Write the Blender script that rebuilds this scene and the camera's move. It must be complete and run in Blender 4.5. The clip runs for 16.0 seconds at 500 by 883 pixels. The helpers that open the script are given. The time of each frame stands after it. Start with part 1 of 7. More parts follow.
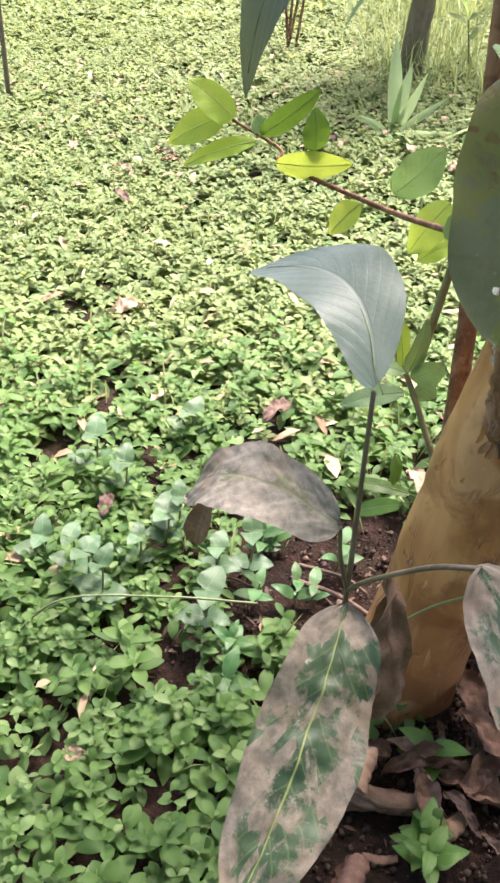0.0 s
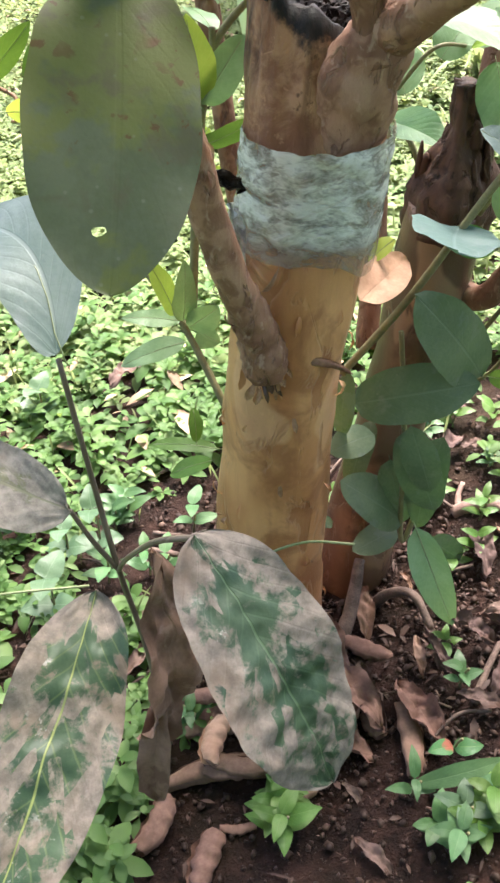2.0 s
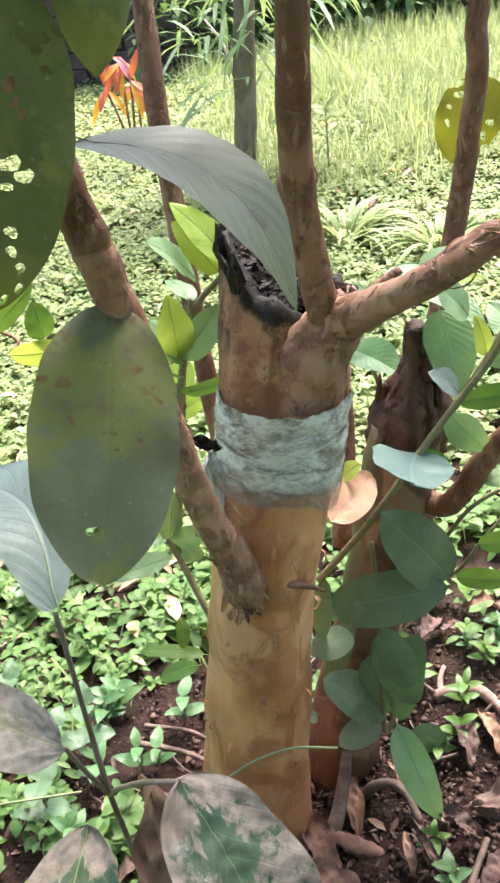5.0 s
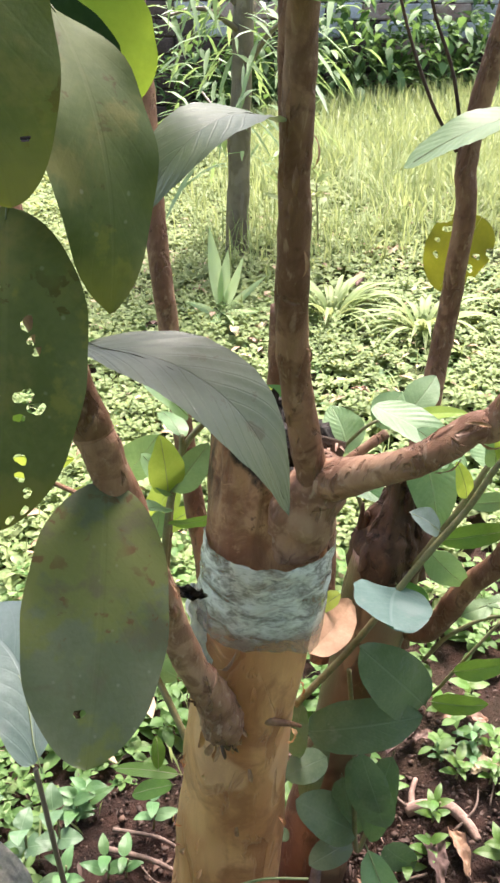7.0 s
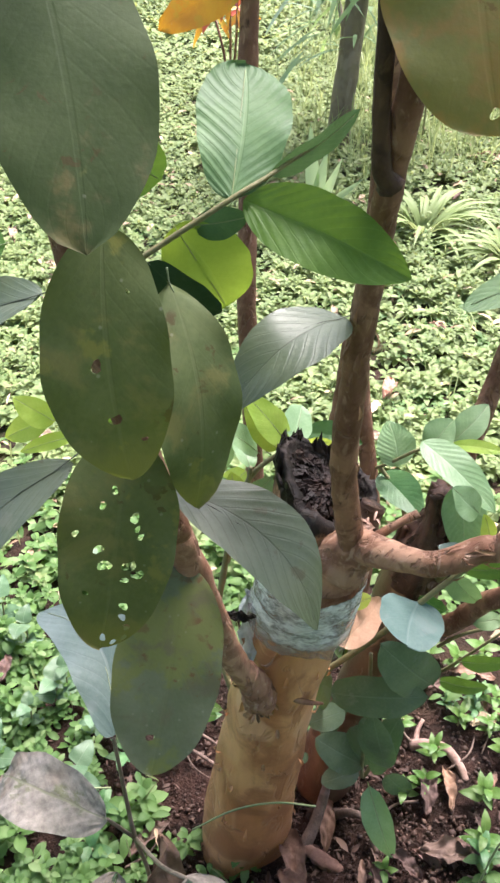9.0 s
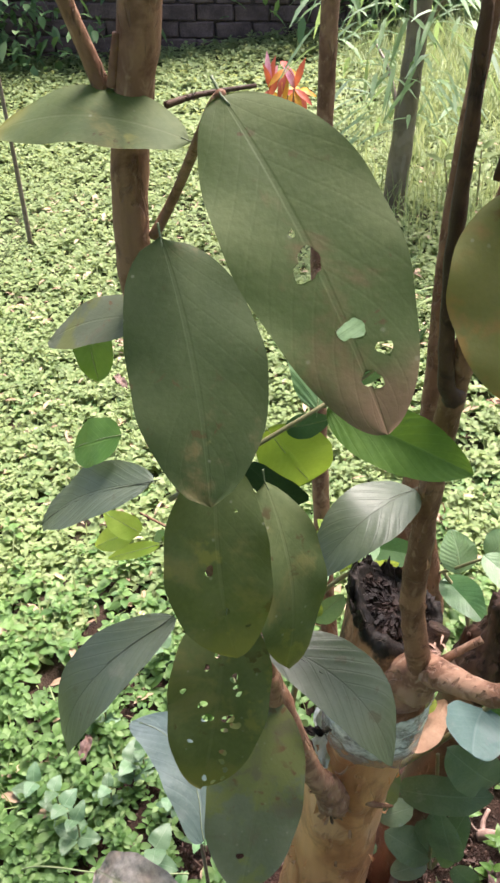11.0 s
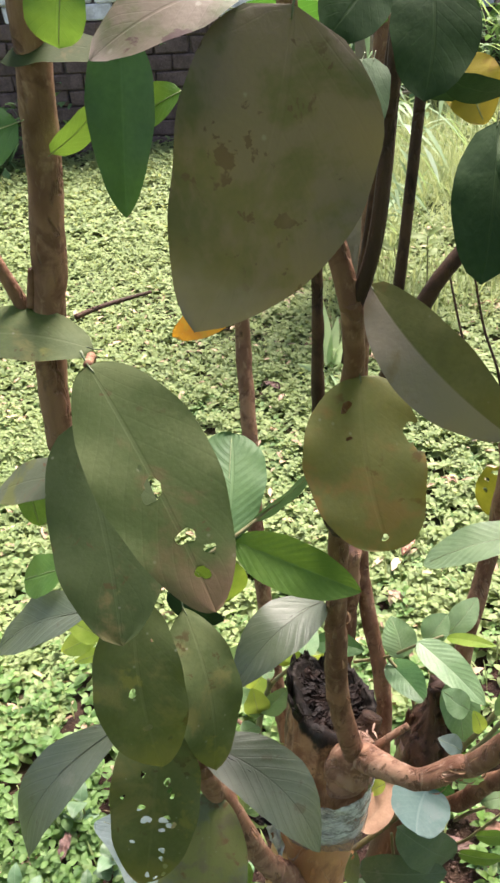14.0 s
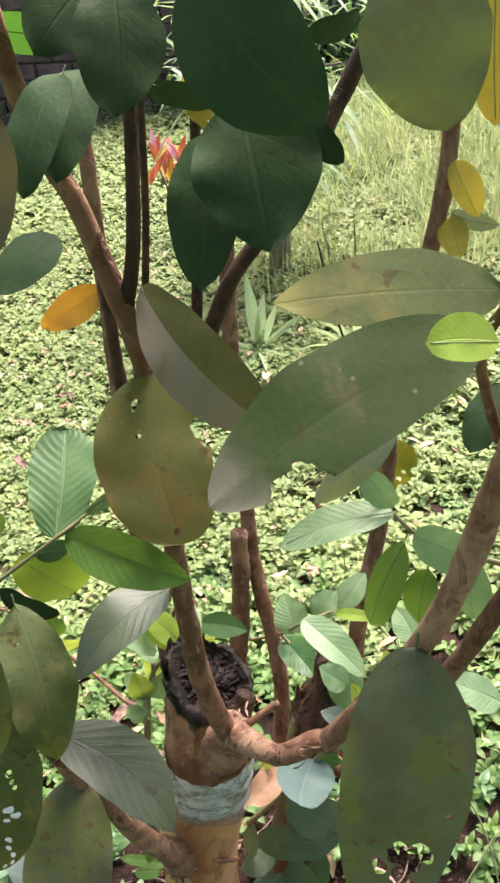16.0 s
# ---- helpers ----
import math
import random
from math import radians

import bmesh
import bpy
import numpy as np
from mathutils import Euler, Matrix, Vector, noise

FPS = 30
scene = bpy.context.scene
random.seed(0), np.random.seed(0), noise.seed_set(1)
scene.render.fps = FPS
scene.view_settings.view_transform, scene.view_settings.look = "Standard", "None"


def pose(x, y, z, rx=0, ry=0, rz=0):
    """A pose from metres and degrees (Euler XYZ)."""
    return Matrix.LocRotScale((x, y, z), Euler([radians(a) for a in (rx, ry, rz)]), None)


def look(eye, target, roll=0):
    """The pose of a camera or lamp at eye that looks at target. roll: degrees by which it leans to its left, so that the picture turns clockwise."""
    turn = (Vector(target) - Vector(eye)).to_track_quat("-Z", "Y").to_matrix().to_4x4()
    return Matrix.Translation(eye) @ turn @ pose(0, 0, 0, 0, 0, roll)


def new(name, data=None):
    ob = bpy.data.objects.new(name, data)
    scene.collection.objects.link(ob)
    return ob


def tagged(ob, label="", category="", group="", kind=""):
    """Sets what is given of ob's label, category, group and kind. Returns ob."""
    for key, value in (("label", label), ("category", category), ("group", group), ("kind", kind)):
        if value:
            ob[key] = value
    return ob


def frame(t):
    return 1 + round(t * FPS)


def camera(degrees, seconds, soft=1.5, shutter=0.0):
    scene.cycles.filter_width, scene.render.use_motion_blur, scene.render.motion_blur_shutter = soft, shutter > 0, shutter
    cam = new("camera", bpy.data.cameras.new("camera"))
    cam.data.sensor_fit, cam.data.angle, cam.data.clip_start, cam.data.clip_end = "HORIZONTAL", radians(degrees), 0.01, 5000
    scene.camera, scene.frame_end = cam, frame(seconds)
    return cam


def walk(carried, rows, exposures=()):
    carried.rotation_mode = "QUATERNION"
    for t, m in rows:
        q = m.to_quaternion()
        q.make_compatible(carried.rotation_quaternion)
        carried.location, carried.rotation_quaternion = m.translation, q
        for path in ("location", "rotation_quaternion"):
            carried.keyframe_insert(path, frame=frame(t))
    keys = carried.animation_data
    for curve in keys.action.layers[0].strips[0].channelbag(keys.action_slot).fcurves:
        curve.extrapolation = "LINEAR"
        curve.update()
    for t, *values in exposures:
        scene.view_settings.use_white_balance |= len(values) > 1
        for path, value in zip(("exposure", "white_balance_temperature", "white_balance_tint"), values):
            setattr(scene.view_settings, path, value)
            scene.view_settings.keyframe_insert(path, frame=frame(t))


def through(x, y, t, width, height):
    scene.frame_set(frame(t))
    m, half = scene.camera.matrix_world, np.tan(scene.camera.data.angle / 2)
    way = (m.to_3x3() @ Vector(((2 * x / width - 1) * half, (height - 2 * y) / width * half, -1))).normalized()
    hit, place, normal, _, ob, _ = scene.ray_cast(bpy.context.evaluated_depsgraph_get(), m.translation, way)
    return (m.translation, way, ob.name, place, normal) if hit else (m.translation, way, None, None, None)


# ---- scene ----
cam = camera(34.2, 16.0, 2.7)
PATH = [
    (0, (-0.1250, 0.0068, 0.9671), (-0.1018, 1.3489, -0.0758), 5.79),
    (0.5, (-0.0803, 0.0204, 0.9641), (-0.0066, 1.3549, -0.0863), 5.04),
    (1, (-0.0148, 0.0348, 0.9513), (-0.0067, 1.3430, -0.1342), 1.88),
    (1.5, (0.0362, 0.0578, 0.9379), (0.0698, 1.3456, -0.1714), -0.59),
    (2, (0.0852, 0.0672, 0.9430), (0.1717, 1.3387, -0.1812), -1.59),
    (2.5, (0.1189, 0.0680, 0.9559), (0.2392, 1.3481, -0.1562), -2.16),
    (3, (0.1298, 0.0680, 0.9656), (0.2962, 1.3566, -0.1297), -1.15),
    (3.5, (0.1290, 0.0629, 0.9895), (0.2930, 1.3915, -0.0582), -1.28),
    (4, (0.1211, 0.0612, 1.0083), (0.2521, 1.4280, 0.0059), -2.67),
    (4.5, (0.1158, 0.0570, 1.0420), (0.2170, 1.4595, 0.0876), -3.74),
    (4.7, (0.1081, 0.0612, 1.0505), (0.2215, 1.4782, 0.1180), -3.02),
    (6.8, (0.0891, 0.0603, 1.1255), (0.2425, 1.5640, 0.3484), -1.86),
    (7, (0.0973, 0.0960, 1.1528), (0.2736, 1.5725, 0.3295), 0.75),
    (7.5, (0.1167, 0.1028, 1.2856), (0.2735, 1.5325, 0.3791), 1.89),
    (8, (0.1371, 0.1028, 1.3271), (0.1940, 1.4900, 0.3468), 2.45),
    (8.5, (0.1257, 0.0960, 1.3626), (0.1722, 1.4357, 0.3180), 3.51),
    (9, (0.1007, 0.1020, 1.4216), (0.1207, 1.3965, 0.3203), 3.67),
    (9.5, (0.0705, 0.1173, 1.4645), (0.0498, 1.3957, 0.3444), 3.14),
    (9.7, (0.0615, 0.1139, 1.4773), (0.0270, 1.4000, 0.3660), 2.59),
    (11.8, (0.0899, 0.0859, 1.6136), (-0.0213, 1.4569, 0.6147), -0.27),
    (12, (0.0965, 0.0816, 1.6245), (-0.0082, 1.4603, 0.6358), -0.40),
    (12.5, (0.1118, 0.0739, 1.6415), (0.0277, 1.4705, 0.6763), -0.67),
    (13, (0.1139, 0.0654, 1.6537), (0.0566, 1.4782, 0.7109), -0.33),
    (13.5, (0.1188, 0.0519, 1.6722), (0.0522, 1.4748, 0.7447), -0.88),
    (14, (0.1429, 0.0416, 1.6790), (0.0695, 1.4688, 0.7585), -2.31),
    (14.5, (0.1686, 0.0382, 1.6783), (0.1258, 1.4628, 0.7516), -2.47),
    (15, (0.2029, 0.0348, 1.6853), (0.1868, 1.4484, 0.7409), -2.80),
    (15.5, (0.2491, 0.0323, 1.6927), (0.2324, 1.4390, 0.7380), -3.67),
    (16, (0.2719, 0.0416, 1.6951), (0.2762, 1.4390, 0.7272), -2.61),
]
walk(cam, [(t, look(eye, target, roll)) for t, eye, target, roll in PATH], [(0, 2.12, 6750, 19), (1.5, 2.05, 6650, 18), (2.0, 2.45, 6500, 16.5), (4.5, 2.50, 6450, 17), (7.5, 2.27, 6700, 19), (8.5, 2.21, 6400, 19.5), (9.5, 2.12, 6250, 20), (12, 2.0, 6750, 20), (16, 2.05, 6800, 20)])

# ---------------------------------------------------------------- light
world = bpy.data.worlds.new("sky")
scene.world = world
world.use_nodes = True
wn = world.node_tree.nodes
sky = wn.new("ShaderNodeTexSky")
sky.sky_type, sky.sun_disc = "NISHITA", False
sky.sun_elevation, sky.sun_rotation = radians(60), radians(25)
sky.air_density, sky.dust_density, sky.ozone_density = 1.0, 3.5, 1.0
world.node_tree.links.new(sky.outputs[0], wn["Background"].inputs[0])
wn["Background"].inputs[1].default_value = 0.087
sun = new("sun", bpy.data.lights.new("sun", "SUN"))
sun.data.energy, sun.data.angle, sun.data.color = 4.6, radians(28), (1.0, 0.96, 0.88)
sun.matrix_world = look((1.6, 3.4, 7.0), (0, 0, 0))

# ---------------------------------------------------------------- small tools
rng = np.random.default_rng(7)


def ground_z(x, y):
    """The bank rises gently to the right, with a hollow round the trunk; it eases off far from the trees."""
    return 0.025 + 0.45 * np.tanh((x - 0.2) / 3.0) + 0.012 * np.sin(3.1 * x + 0.7) * np.sin(2.3 * y + 0.4) - 0.055 * np.exp(-((x - 0.15) ** 2 + (y - 0.64) ** 2) / 0.05) - 0.055 * np.exp(-((x - 0.28) ** 2 + (y - 0.82) ** 2) / 0.022)


def part(name, bm, material, parent, label="", smooth=True):
    """Links a bmesh as one mesh object under a thing or under a part."""
    me = bpy.data.meshes.new(name)
    bm.to_mesh(me)
    bm.free()
    if smooth:
        me.shade_smooth()
    me.materials.append(material)
    ob = new(name, me)
    if parent is not None:
        ob.parent = parent
        ob.matrix_parent_inverse = parent.matrix_world.inverted()
    return tagged(ob, label)


def thing(name, at, label, category, group="", kind=""):
    ob = new(name)
    ob.empty_display_size = 0.05
    ob.matrix_world = Matrix.Translation(at)
    return tagged(ob, label, category, group, kind)


def solid(name, bm, material, label, category, group="", kind="", smooth=True):
    return tagged(part(name, bm, material, None, "", smooth), label, category, group, kind)


# ---------------------------------------------------------------- materials
class Nodes:
    """Short hand for a node material."""

    def __init__(self, name):
        self.m = bpy.data.materials.new(name)
        self.m.use_nodes = True
        self.t = self.m.node_tree
        self.bsdf = self.t.nodes["Principled BSDF"]
        self.out = self.t.nodes["Material Output"]

    def put(self, kind, **sets):
        n = self.t.nodes.new(kind)
        for k, v in sets.items():
            n.inputs[k.replace("_", " ")].default_value = v
        return n

    def link(self, a, b):
        self.t.links.new(a, b)

    def value(self, x, socket):
        if isinstance(x, (int, float)):
            socket.default_value = x
        else:
            self.link(x, socket)

    def math(self, op, a, b=0.0, c=0.0):
        n = self.t.nodes.new("ShaderNodeMath")
        n.operation = op
        for i, x in enumerate((a, b, c)):
            self.value(x, n.inputs[i])
        return n.outputs[0]

    def ramp(self, x, lo, hi):
        n = self.t.nodes.new("ShaderNodeMapRange")
        n.interpolation_type = "SMOOTHSTEP"
        self.value(x, n.inputs[0])
        n.inputs[1].default_value, n.inputs[2].default_value = lo, hi
        return n.outputs[0]

    def mix(self, f, a, b, blend="MIX"):
        n = self.t.nodes.new("ShaderNodeMix")
        n.data_type, n.blend_type = "RGBA", blend
        self.value(f, n.inputs[0])
        for s, x in ((n.inputs[6], a), (n.inputs[7], b)):
            if isinstance(x, tuple):
                s.default_value = (*x, 1.0)
            else:
                self.link(x, s)
        return n.outputs[2]

    def noise(self, vec, scale, detail=4.0, rough=0.55, dist=0.0):
        n = self.put("ShaderNodeTexNoise", Scale=scale, Detail=detail, Roughness=rough, Distortion=dist)
        if vec is not None:
            self.link(vec, n.inputs["Vector"])
        return n.outputs["Fac"]

    def coords(self, kind="Object", spread=7.0):
        """Coordinates moved at random from object to object."""
        c = self.t.nodes.new("ShaderNodeTexCoord")
        if not spread:
            return c.outputs[kind]
        info = self.t.nodes.new("ShaderNodeObjectInfo")
        n = self.t.nodes.new("ShaderNodeVectorMath")
        n.operation = "ADD"
        self.link(c.outputs[kind], n.inputs[0])
        self.link(self.math("MULTIPLY", info.outputs["Random"], spread), n.inputs[1])
        return n.outputs[0]

    def bump(self, height, strength, distance=0.002):
        n = self.put("ShaderNodeBump", Strength=strength, Distance=distance)
        self.link(height, n.inputs["Height"])
        self.link(n.outputs[0], self.bsdf.inputs["Normal"])
        return n.outputs[0]

    def done(self, colour, rough=0.6, spec=0.4, glow_through=0.0, through=None):
        b = self.bsdf
        if isinstance(colour, tuple):
            b.inputs["Base Color"].default_value = (*colour, 1)
        else:
            self.link(colour, b.inputs["Base Color"])
        self.value(rough, b.inputs["Roughness"])
        b.inputs["Specular IOR Level"].default_value = spec
        if glow_through:
            tr = self.t.nodes.new("ShaderNodeBsdfTranslucent")
            if through is None:
                through = colour
            if isinstance(through, tuple):
                tr.inputs[0].default_value = (*through, 1)
            else:
                self.link(through, tr.inputs[0])
            ms = self.t.nodes.new("ShaderNodeMixShader")
            ms.inputs[0].default_value = glow_through
            self.link(b.outputs[0], ms.inputs[1])
            self.link(tr.outputs[0], ms.inputs[2])
            self.link(ms.outputs[0], self.out.inputs[0])
        return self.m


def leaf_material(name, dark, light, vein, ribs=9, rough=0.45, through=0.25, glow=None, blotch=None, blotch_at=0.62,
                  blotch_scale=26.0, dust=None, dust_at=0.5, spots=None, vein_mix=0.5, tip=None, spec=0.4, side_mix=0.24, patch=None, patch_at=0.55, rib_width=0.055, half=None, spot_pick=0.52):
    n = Nodes(name)
    v = n.coords("Object", 9.0)
    uv = n.put("ShaderNodeUVMap")
    sep = n.put("ShaderNodeSeparateXYZ")
    n.link(uv.outputs[0], sep.inputs[0])
    u = sep.outputs[0]
    side = n.math("ABSOLUTE", n.math("MULTIPLY_ADD", sep.outputs[1], 2.0, -1.0))
    wob = n.noise(v, 40.0, 2.0)
    phase = n.math("FRACT", n.math("ADD", n.math("MULTIPLY_ADD", side, -3.0, n.math("MULTIPLY", u, float(ribs))), n.math("MULTIPLY", wob, 0.25)))
    vee = n.math("ABSOLUTE", n.math("MULTIPLY_ADD", phase, 2.0, -1.0))
    sidevein = n.ramp(vee, 0.80, 0.99)
    midrib = n.ramp(side, rib_width, 0.35 * rib_width)
    veins = n.math("MAXIMUM", n.math("MULTIPLY", sidevein, side_mix), midrib)
    big = n.noise(v, 22.0, 4.0)
    fine = n.noise(v, 260.0, 3.0)
    tone = n.ramp(n.math("ADD", n.math("MULTIPLY", big, 0.75), n.math("MULTIPLY", fine, 0.25)), 0.36, 0.66)
    col = n.mix(tone, dark, light)
    col = n.mix(n.math("MULTIPLY", veins, vein_mix), col, vein)
    if blotch:
        col = n.mix(n.math("MULTIPLY", n.ramp(n.noise(v, blotch_scale, 5.0, 0.6), blotch_at, blotch_at + 0.07), 0.75), col, blotch)
    if half:
        col = n.mix(n.ramp(sep.outputs[1], 0.51, 0.48), col, half)
    if patch:
        col = n.mix(n.math("MULTIPLY", n.ramp(n.noise(v, 19.0, 5.0, 0.62, 0.4), patch_at - 0.02, patch_at + 0.10), 0.75), col, patch)
        specks = n.put("ShaderNodeTexVoronoi", Scale=62.0)
        n.link(v, specks.inputs["Vector"])
        col = n.mix(n.math("MULTIPLY", n.ramp(n.math("ADD", specks.outputs["Distance"], n.math("MULTIPLY", fine, 0.1)), 0.15, 0.09), 0.28), col, (0.34, 0.34, 0.28))
    if spots:
        cluster = n.ramp(n.noise(v, 17.0, 3.0), spot_pick - 0.02, spot_pick + 0.10)
        blob = n.ramp(n.noise(v, 70.0, 4.0, 0.62, 0.35), 0.600, 0.645)
        col = n.mix(n.math("MULTIPLY", blob, n.math("MULTIPLY", cluster, 0.85)), col, spots)
    if tip:
        col = n.mix(n.ramp(n.math("ADD", u, n.math("MULTIPLY", big, 0.35)), 0.94, 1.14), col, tip)
    roughness = n.math("MULTIPLY_ADD", big, 0.25, rough - 0.1)
    if dust:
        cells = n.put("ShaderNodeCombineXYZ")
        n.value(n.math("MULTIPLY_ADD", side, -2.2, n.math("MULTIPLY", u, float(ribs))), cells.inputs[0])
        n.value(n.math("MULTIPLY", sep.outputs[1], 9.0), cells.inputs[1])
        plots = n.put("ShaderNodeTexVoronoi", Scale=0.9)
        n.link(cells.outputs[0], plots.inputs["Vector"])
        plot = n.put("ShaderNodeSeparateXYZ")
        n.link(plots.outputs["Color"], plot.inputs[0])
        streak = n.math("ADD", n.math("MULTIPLY", n.noise(v, 34.0, 6.0, 0.70, 0.3), 0.72), n.math("ADD", n.math("MULTIPLY", side, 0.17), n.math("MULTIPLY_ADD", plot.outputs[0], 0.14, -0.03)))
        withered = n.ramp(n.math("ADD", u, n.math("MULTIPLY", big, 0.2)), 0.24, 0.16)
        streak = n.math("ADD", streak, n.math("MULTIPLY", withered, 0.12))
        mask = n.math("MULTIPLY", n.ramp(streak, dust_at - 0.05, dust_at + 0.04), n.math("SUBTRACT", 1.0, n.math("MULTIPLY", midrib, 0.9)))
        grey = n.mix(n.ramp(n.noise(v, 90.0, 5.0, 0.75), 0.3, 0.7), tuple(0.72 * c for c in dust), tuple(min(1.0, 1.3 * c) for c in dust))
        grey = n.mix(n.math("MULTIPLY", n.ramp(n.noise(v, 16.0, 3.0), 0.5, 0.66), 0.6), grey, (dust[0] * 0.85, dust[1] * 0.70, dust[2] * 0.58))
        col = n.mix(mask, col, grey)
        roughness = n.math("MAXIMUM", roughness, n.math("MULTIPLY", mask, 0.85))
    info = n.t.nodes.new("ShaderNodeObjectInfo")
    hsv = n.put("ShaderNodeHueSaturation")
    n.value(n.math("MULTIPLY_ADD", info.outputs["Random"], 0.26, 0.87), hsv.inputs["Value"])
    n.value(n.math("MULTIPLY_ADD", info.outputs["Random"], 0.02, 0.49), hsv.inputs["Hue"])
    n.link(col, hsv.inputs["Color"])
    n.bump(n.math("ADD", n.math("MULTIPLY", veins, -0.6 * min(1.0, 1.4 * vein_mix)), n.math("MULTIPLY", fine, 0.35)), 0.55, 0.0012)
    return n.done(hsv.outputs[0], roughness, spec, through, glow)


# A greyish sky sheen is put into the base tones; blotches and spots are its own.
M_LEAF_DULL = leaf_material("leaf_dull", (0.104, 0.124, 0.080), (0.150, 0.166, 0.116), (0.12, 0.14, 0.08), patch=(0.13, 0.108, 0.080), patch_at=0.56, rough=0.5, through=0.16,
                            glow=(0.2, 0.26, 0.04), blotch=(0.165, 0.185, 0.055), blotch_scale=13.0, blotch_at=0.51, vein_mix=0.25, spots=(0.14, 0.06, 0.035), spot_pick=0.53, spec=0.22)
# Shade under the crown is put into this dark base colour.
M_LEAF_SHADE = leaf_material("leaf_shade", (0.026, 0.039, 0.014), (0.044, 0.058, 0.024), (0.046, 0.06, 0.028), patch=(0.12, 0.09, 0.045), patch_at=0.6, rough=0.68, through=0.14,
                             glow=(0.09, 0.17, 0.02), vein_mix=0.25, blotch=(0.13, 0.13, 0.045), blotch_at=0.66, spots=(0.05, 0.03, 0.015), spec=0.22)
M_LEAF_OLIVE = leaf_material("leaf_olive", (0.030, 0.047, 0.016), (0.052, 0.068, 0.027), (0.05, 0.066, 0.03), patch=(0.085, 0.075, 0.045), patch_at=0.58, rough=0.7, through=0.14,
                             glow=(0.12, 0.24, 0.03), vein_mix=0.1, tip=(0.165, 0.15, 0.13), spots=(0.05, 0.03, 0.015), spec=0.2)
# Base lightened to make up for shade from leaves above; yellow tip its own.
M_LEAF_EATEN = leaf_material("leaf_eaten", (0.054, 0.074, 0.028), (0.09, 0.108, 0.046), (0.12, 0.13, 0.07), rough=0.64, through=0.16, glow=(0.2, 0.24, 0.03),
                             patch=(0.14, 0.125, 0.05), patch_at=0.55, vein_mix=0.25, blotch=(0.16, 0.15, 0.04), blotch_at=0.6, spots=(0.05, 0.03, 0.015), tip=(0.15, 0.14, 0.04), spec=0.22)
M_LEAF_BROWNED = leaf_material("leaf_browned", (0.05, 0.074, 0.026), (0.078, 0.102, 0.041), (0.075, 0.095, 0.045), rough=0.64, through=0.14, glow=(0.12, 0.24, 0.03),
                               vein_mix=0.2, patch=(0.12, 0.085, 0.045), patch_at=0.55, spots=(0.07, 0.035, 0.02), tip=(0.17, 0.11, 0.07), spec=0.22)
# The dim light on the topmost leaves is painted in as near-black green.
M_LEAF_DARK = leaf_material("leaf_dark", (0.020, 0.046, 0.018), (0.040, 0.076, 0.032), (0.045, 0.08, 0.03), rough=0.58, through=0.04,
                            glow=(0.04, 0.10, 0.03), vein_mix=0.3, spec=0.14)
M_LEAF_DEEP = leaf_material("leaf_deep", (0.030, 0.070, 0.026), (0.054, 0.108, 0.042), (0.07, 0.13, 0.05), rough=0.5, through=0.08,
                            glow=(0.1, 0.25, 0.04), vein_mix=0.3)
M_LEAF_MID = leaf_material("leaf_mid", (0.045, 0.115, 0.040), (0.085, 0.178, 0.062), (0.12, 0.22, 0.085), side_mix=0.4, rough=0.42, through=0.2,
                           glow=(0.12, 0.35, 0.04))
M_LEAF_GREY = leaf_material("leaf_grey", (0.074, 0.098, 0.064), (0.110, 0.132, 0.092), (0.042, 0.052, 0.034), side_mix=0.45, rib_width=0.03, rough=0.42, through=0.2,
                            glow=(0.24, 0.3, 0.12), vein_mix=0.7, blotch=(0.14, 0.15, 0.11), spots=(0.06, 0.05, 0.03), spec=0.6)
# Sky mirrored on the upturned blades is put into this pale blue colour.
M_LEAF_SKY_SHEEN = leaf_material("leaf_sky_sheen", (0.135, 0.185, 0.175), (0.195, 0.245, 0.238), (0.25, 0.30, 0.29), patch=(0.23, 0.265, 0.26), side_mix=0.28, rough=0.5, through=0.15,
                            glow=(0.2, 0.4, 0.15), spec=0.5)
M_LEAF_TEAL = leaf_material("leaf_teal", (0.085, 0.150, 0.135), (0.125, 0.195, 0.178), (0.18, 0.25, 0.235), patch=(0.15, 0.2, 0.19), side_mix=0.35, rough=0.55, through=0.12,
                            glow=(0.12, 0.3, 0.15), spec=0.35)
M_LEAF_SAGE = leaf_material("leaf_sage", (0.095, 0.14, 0.078), (0.16, 0.205, 0.122), (0.17, 0.22, 0.15), patch=(0.2, 0.22, 0.17), patch_at=0.6, rough=0.48, through=0.15,
                            glow=(0.12, 0.26, 0.06), blotch=(0.14, 0.18, 0.14), blotch_at=0.58)
M_LEAF_HEART = leaf_material("leaf_heart", (0.062, 0.122, 0.06), (0.105, 0.175, 0.095), (0.19, 0.28, 0.17), rough=0.45, through=0.2,
                             glow=(0.25, 0.42, 0.15))
M_LEAF_RIB = leaf_material("leaf_ribbed", (0.06, 0.135, 0.055), (0.10, 0.195, 0.08), (0.145, 0.25, 0.11), spec=0.25, ribs=12, side_mix=0.4, rough=0.48, through=0.12,
                           glow=(0.2, 0.36, 0.12))
# Pale shoot green, brightened further for daylight falling on the leaves from above.
M_LEAF_PALE_LIT = leaf_material("leaf_pale_lit", (0.19, 0.31, 0.15), (0.29, 0.42, 0.23), (0.38, 0.50, 0.31), ribs=11, side_mix=0.35, rough=0.38, through=0.25,
                             glow=(0.25, 0.42, 0.12), spec=0.45)
M_LEAF_FRESH = leaf_material("leaf_fresh", (0.062, 0.140, 0.024), (0.115, 0.215, 0.044), (0.16, 0.27, 0.07), side_mix=0.4, rough=0.42, through=0.25,
                             glow=(0.20, 0.35, 0.04))
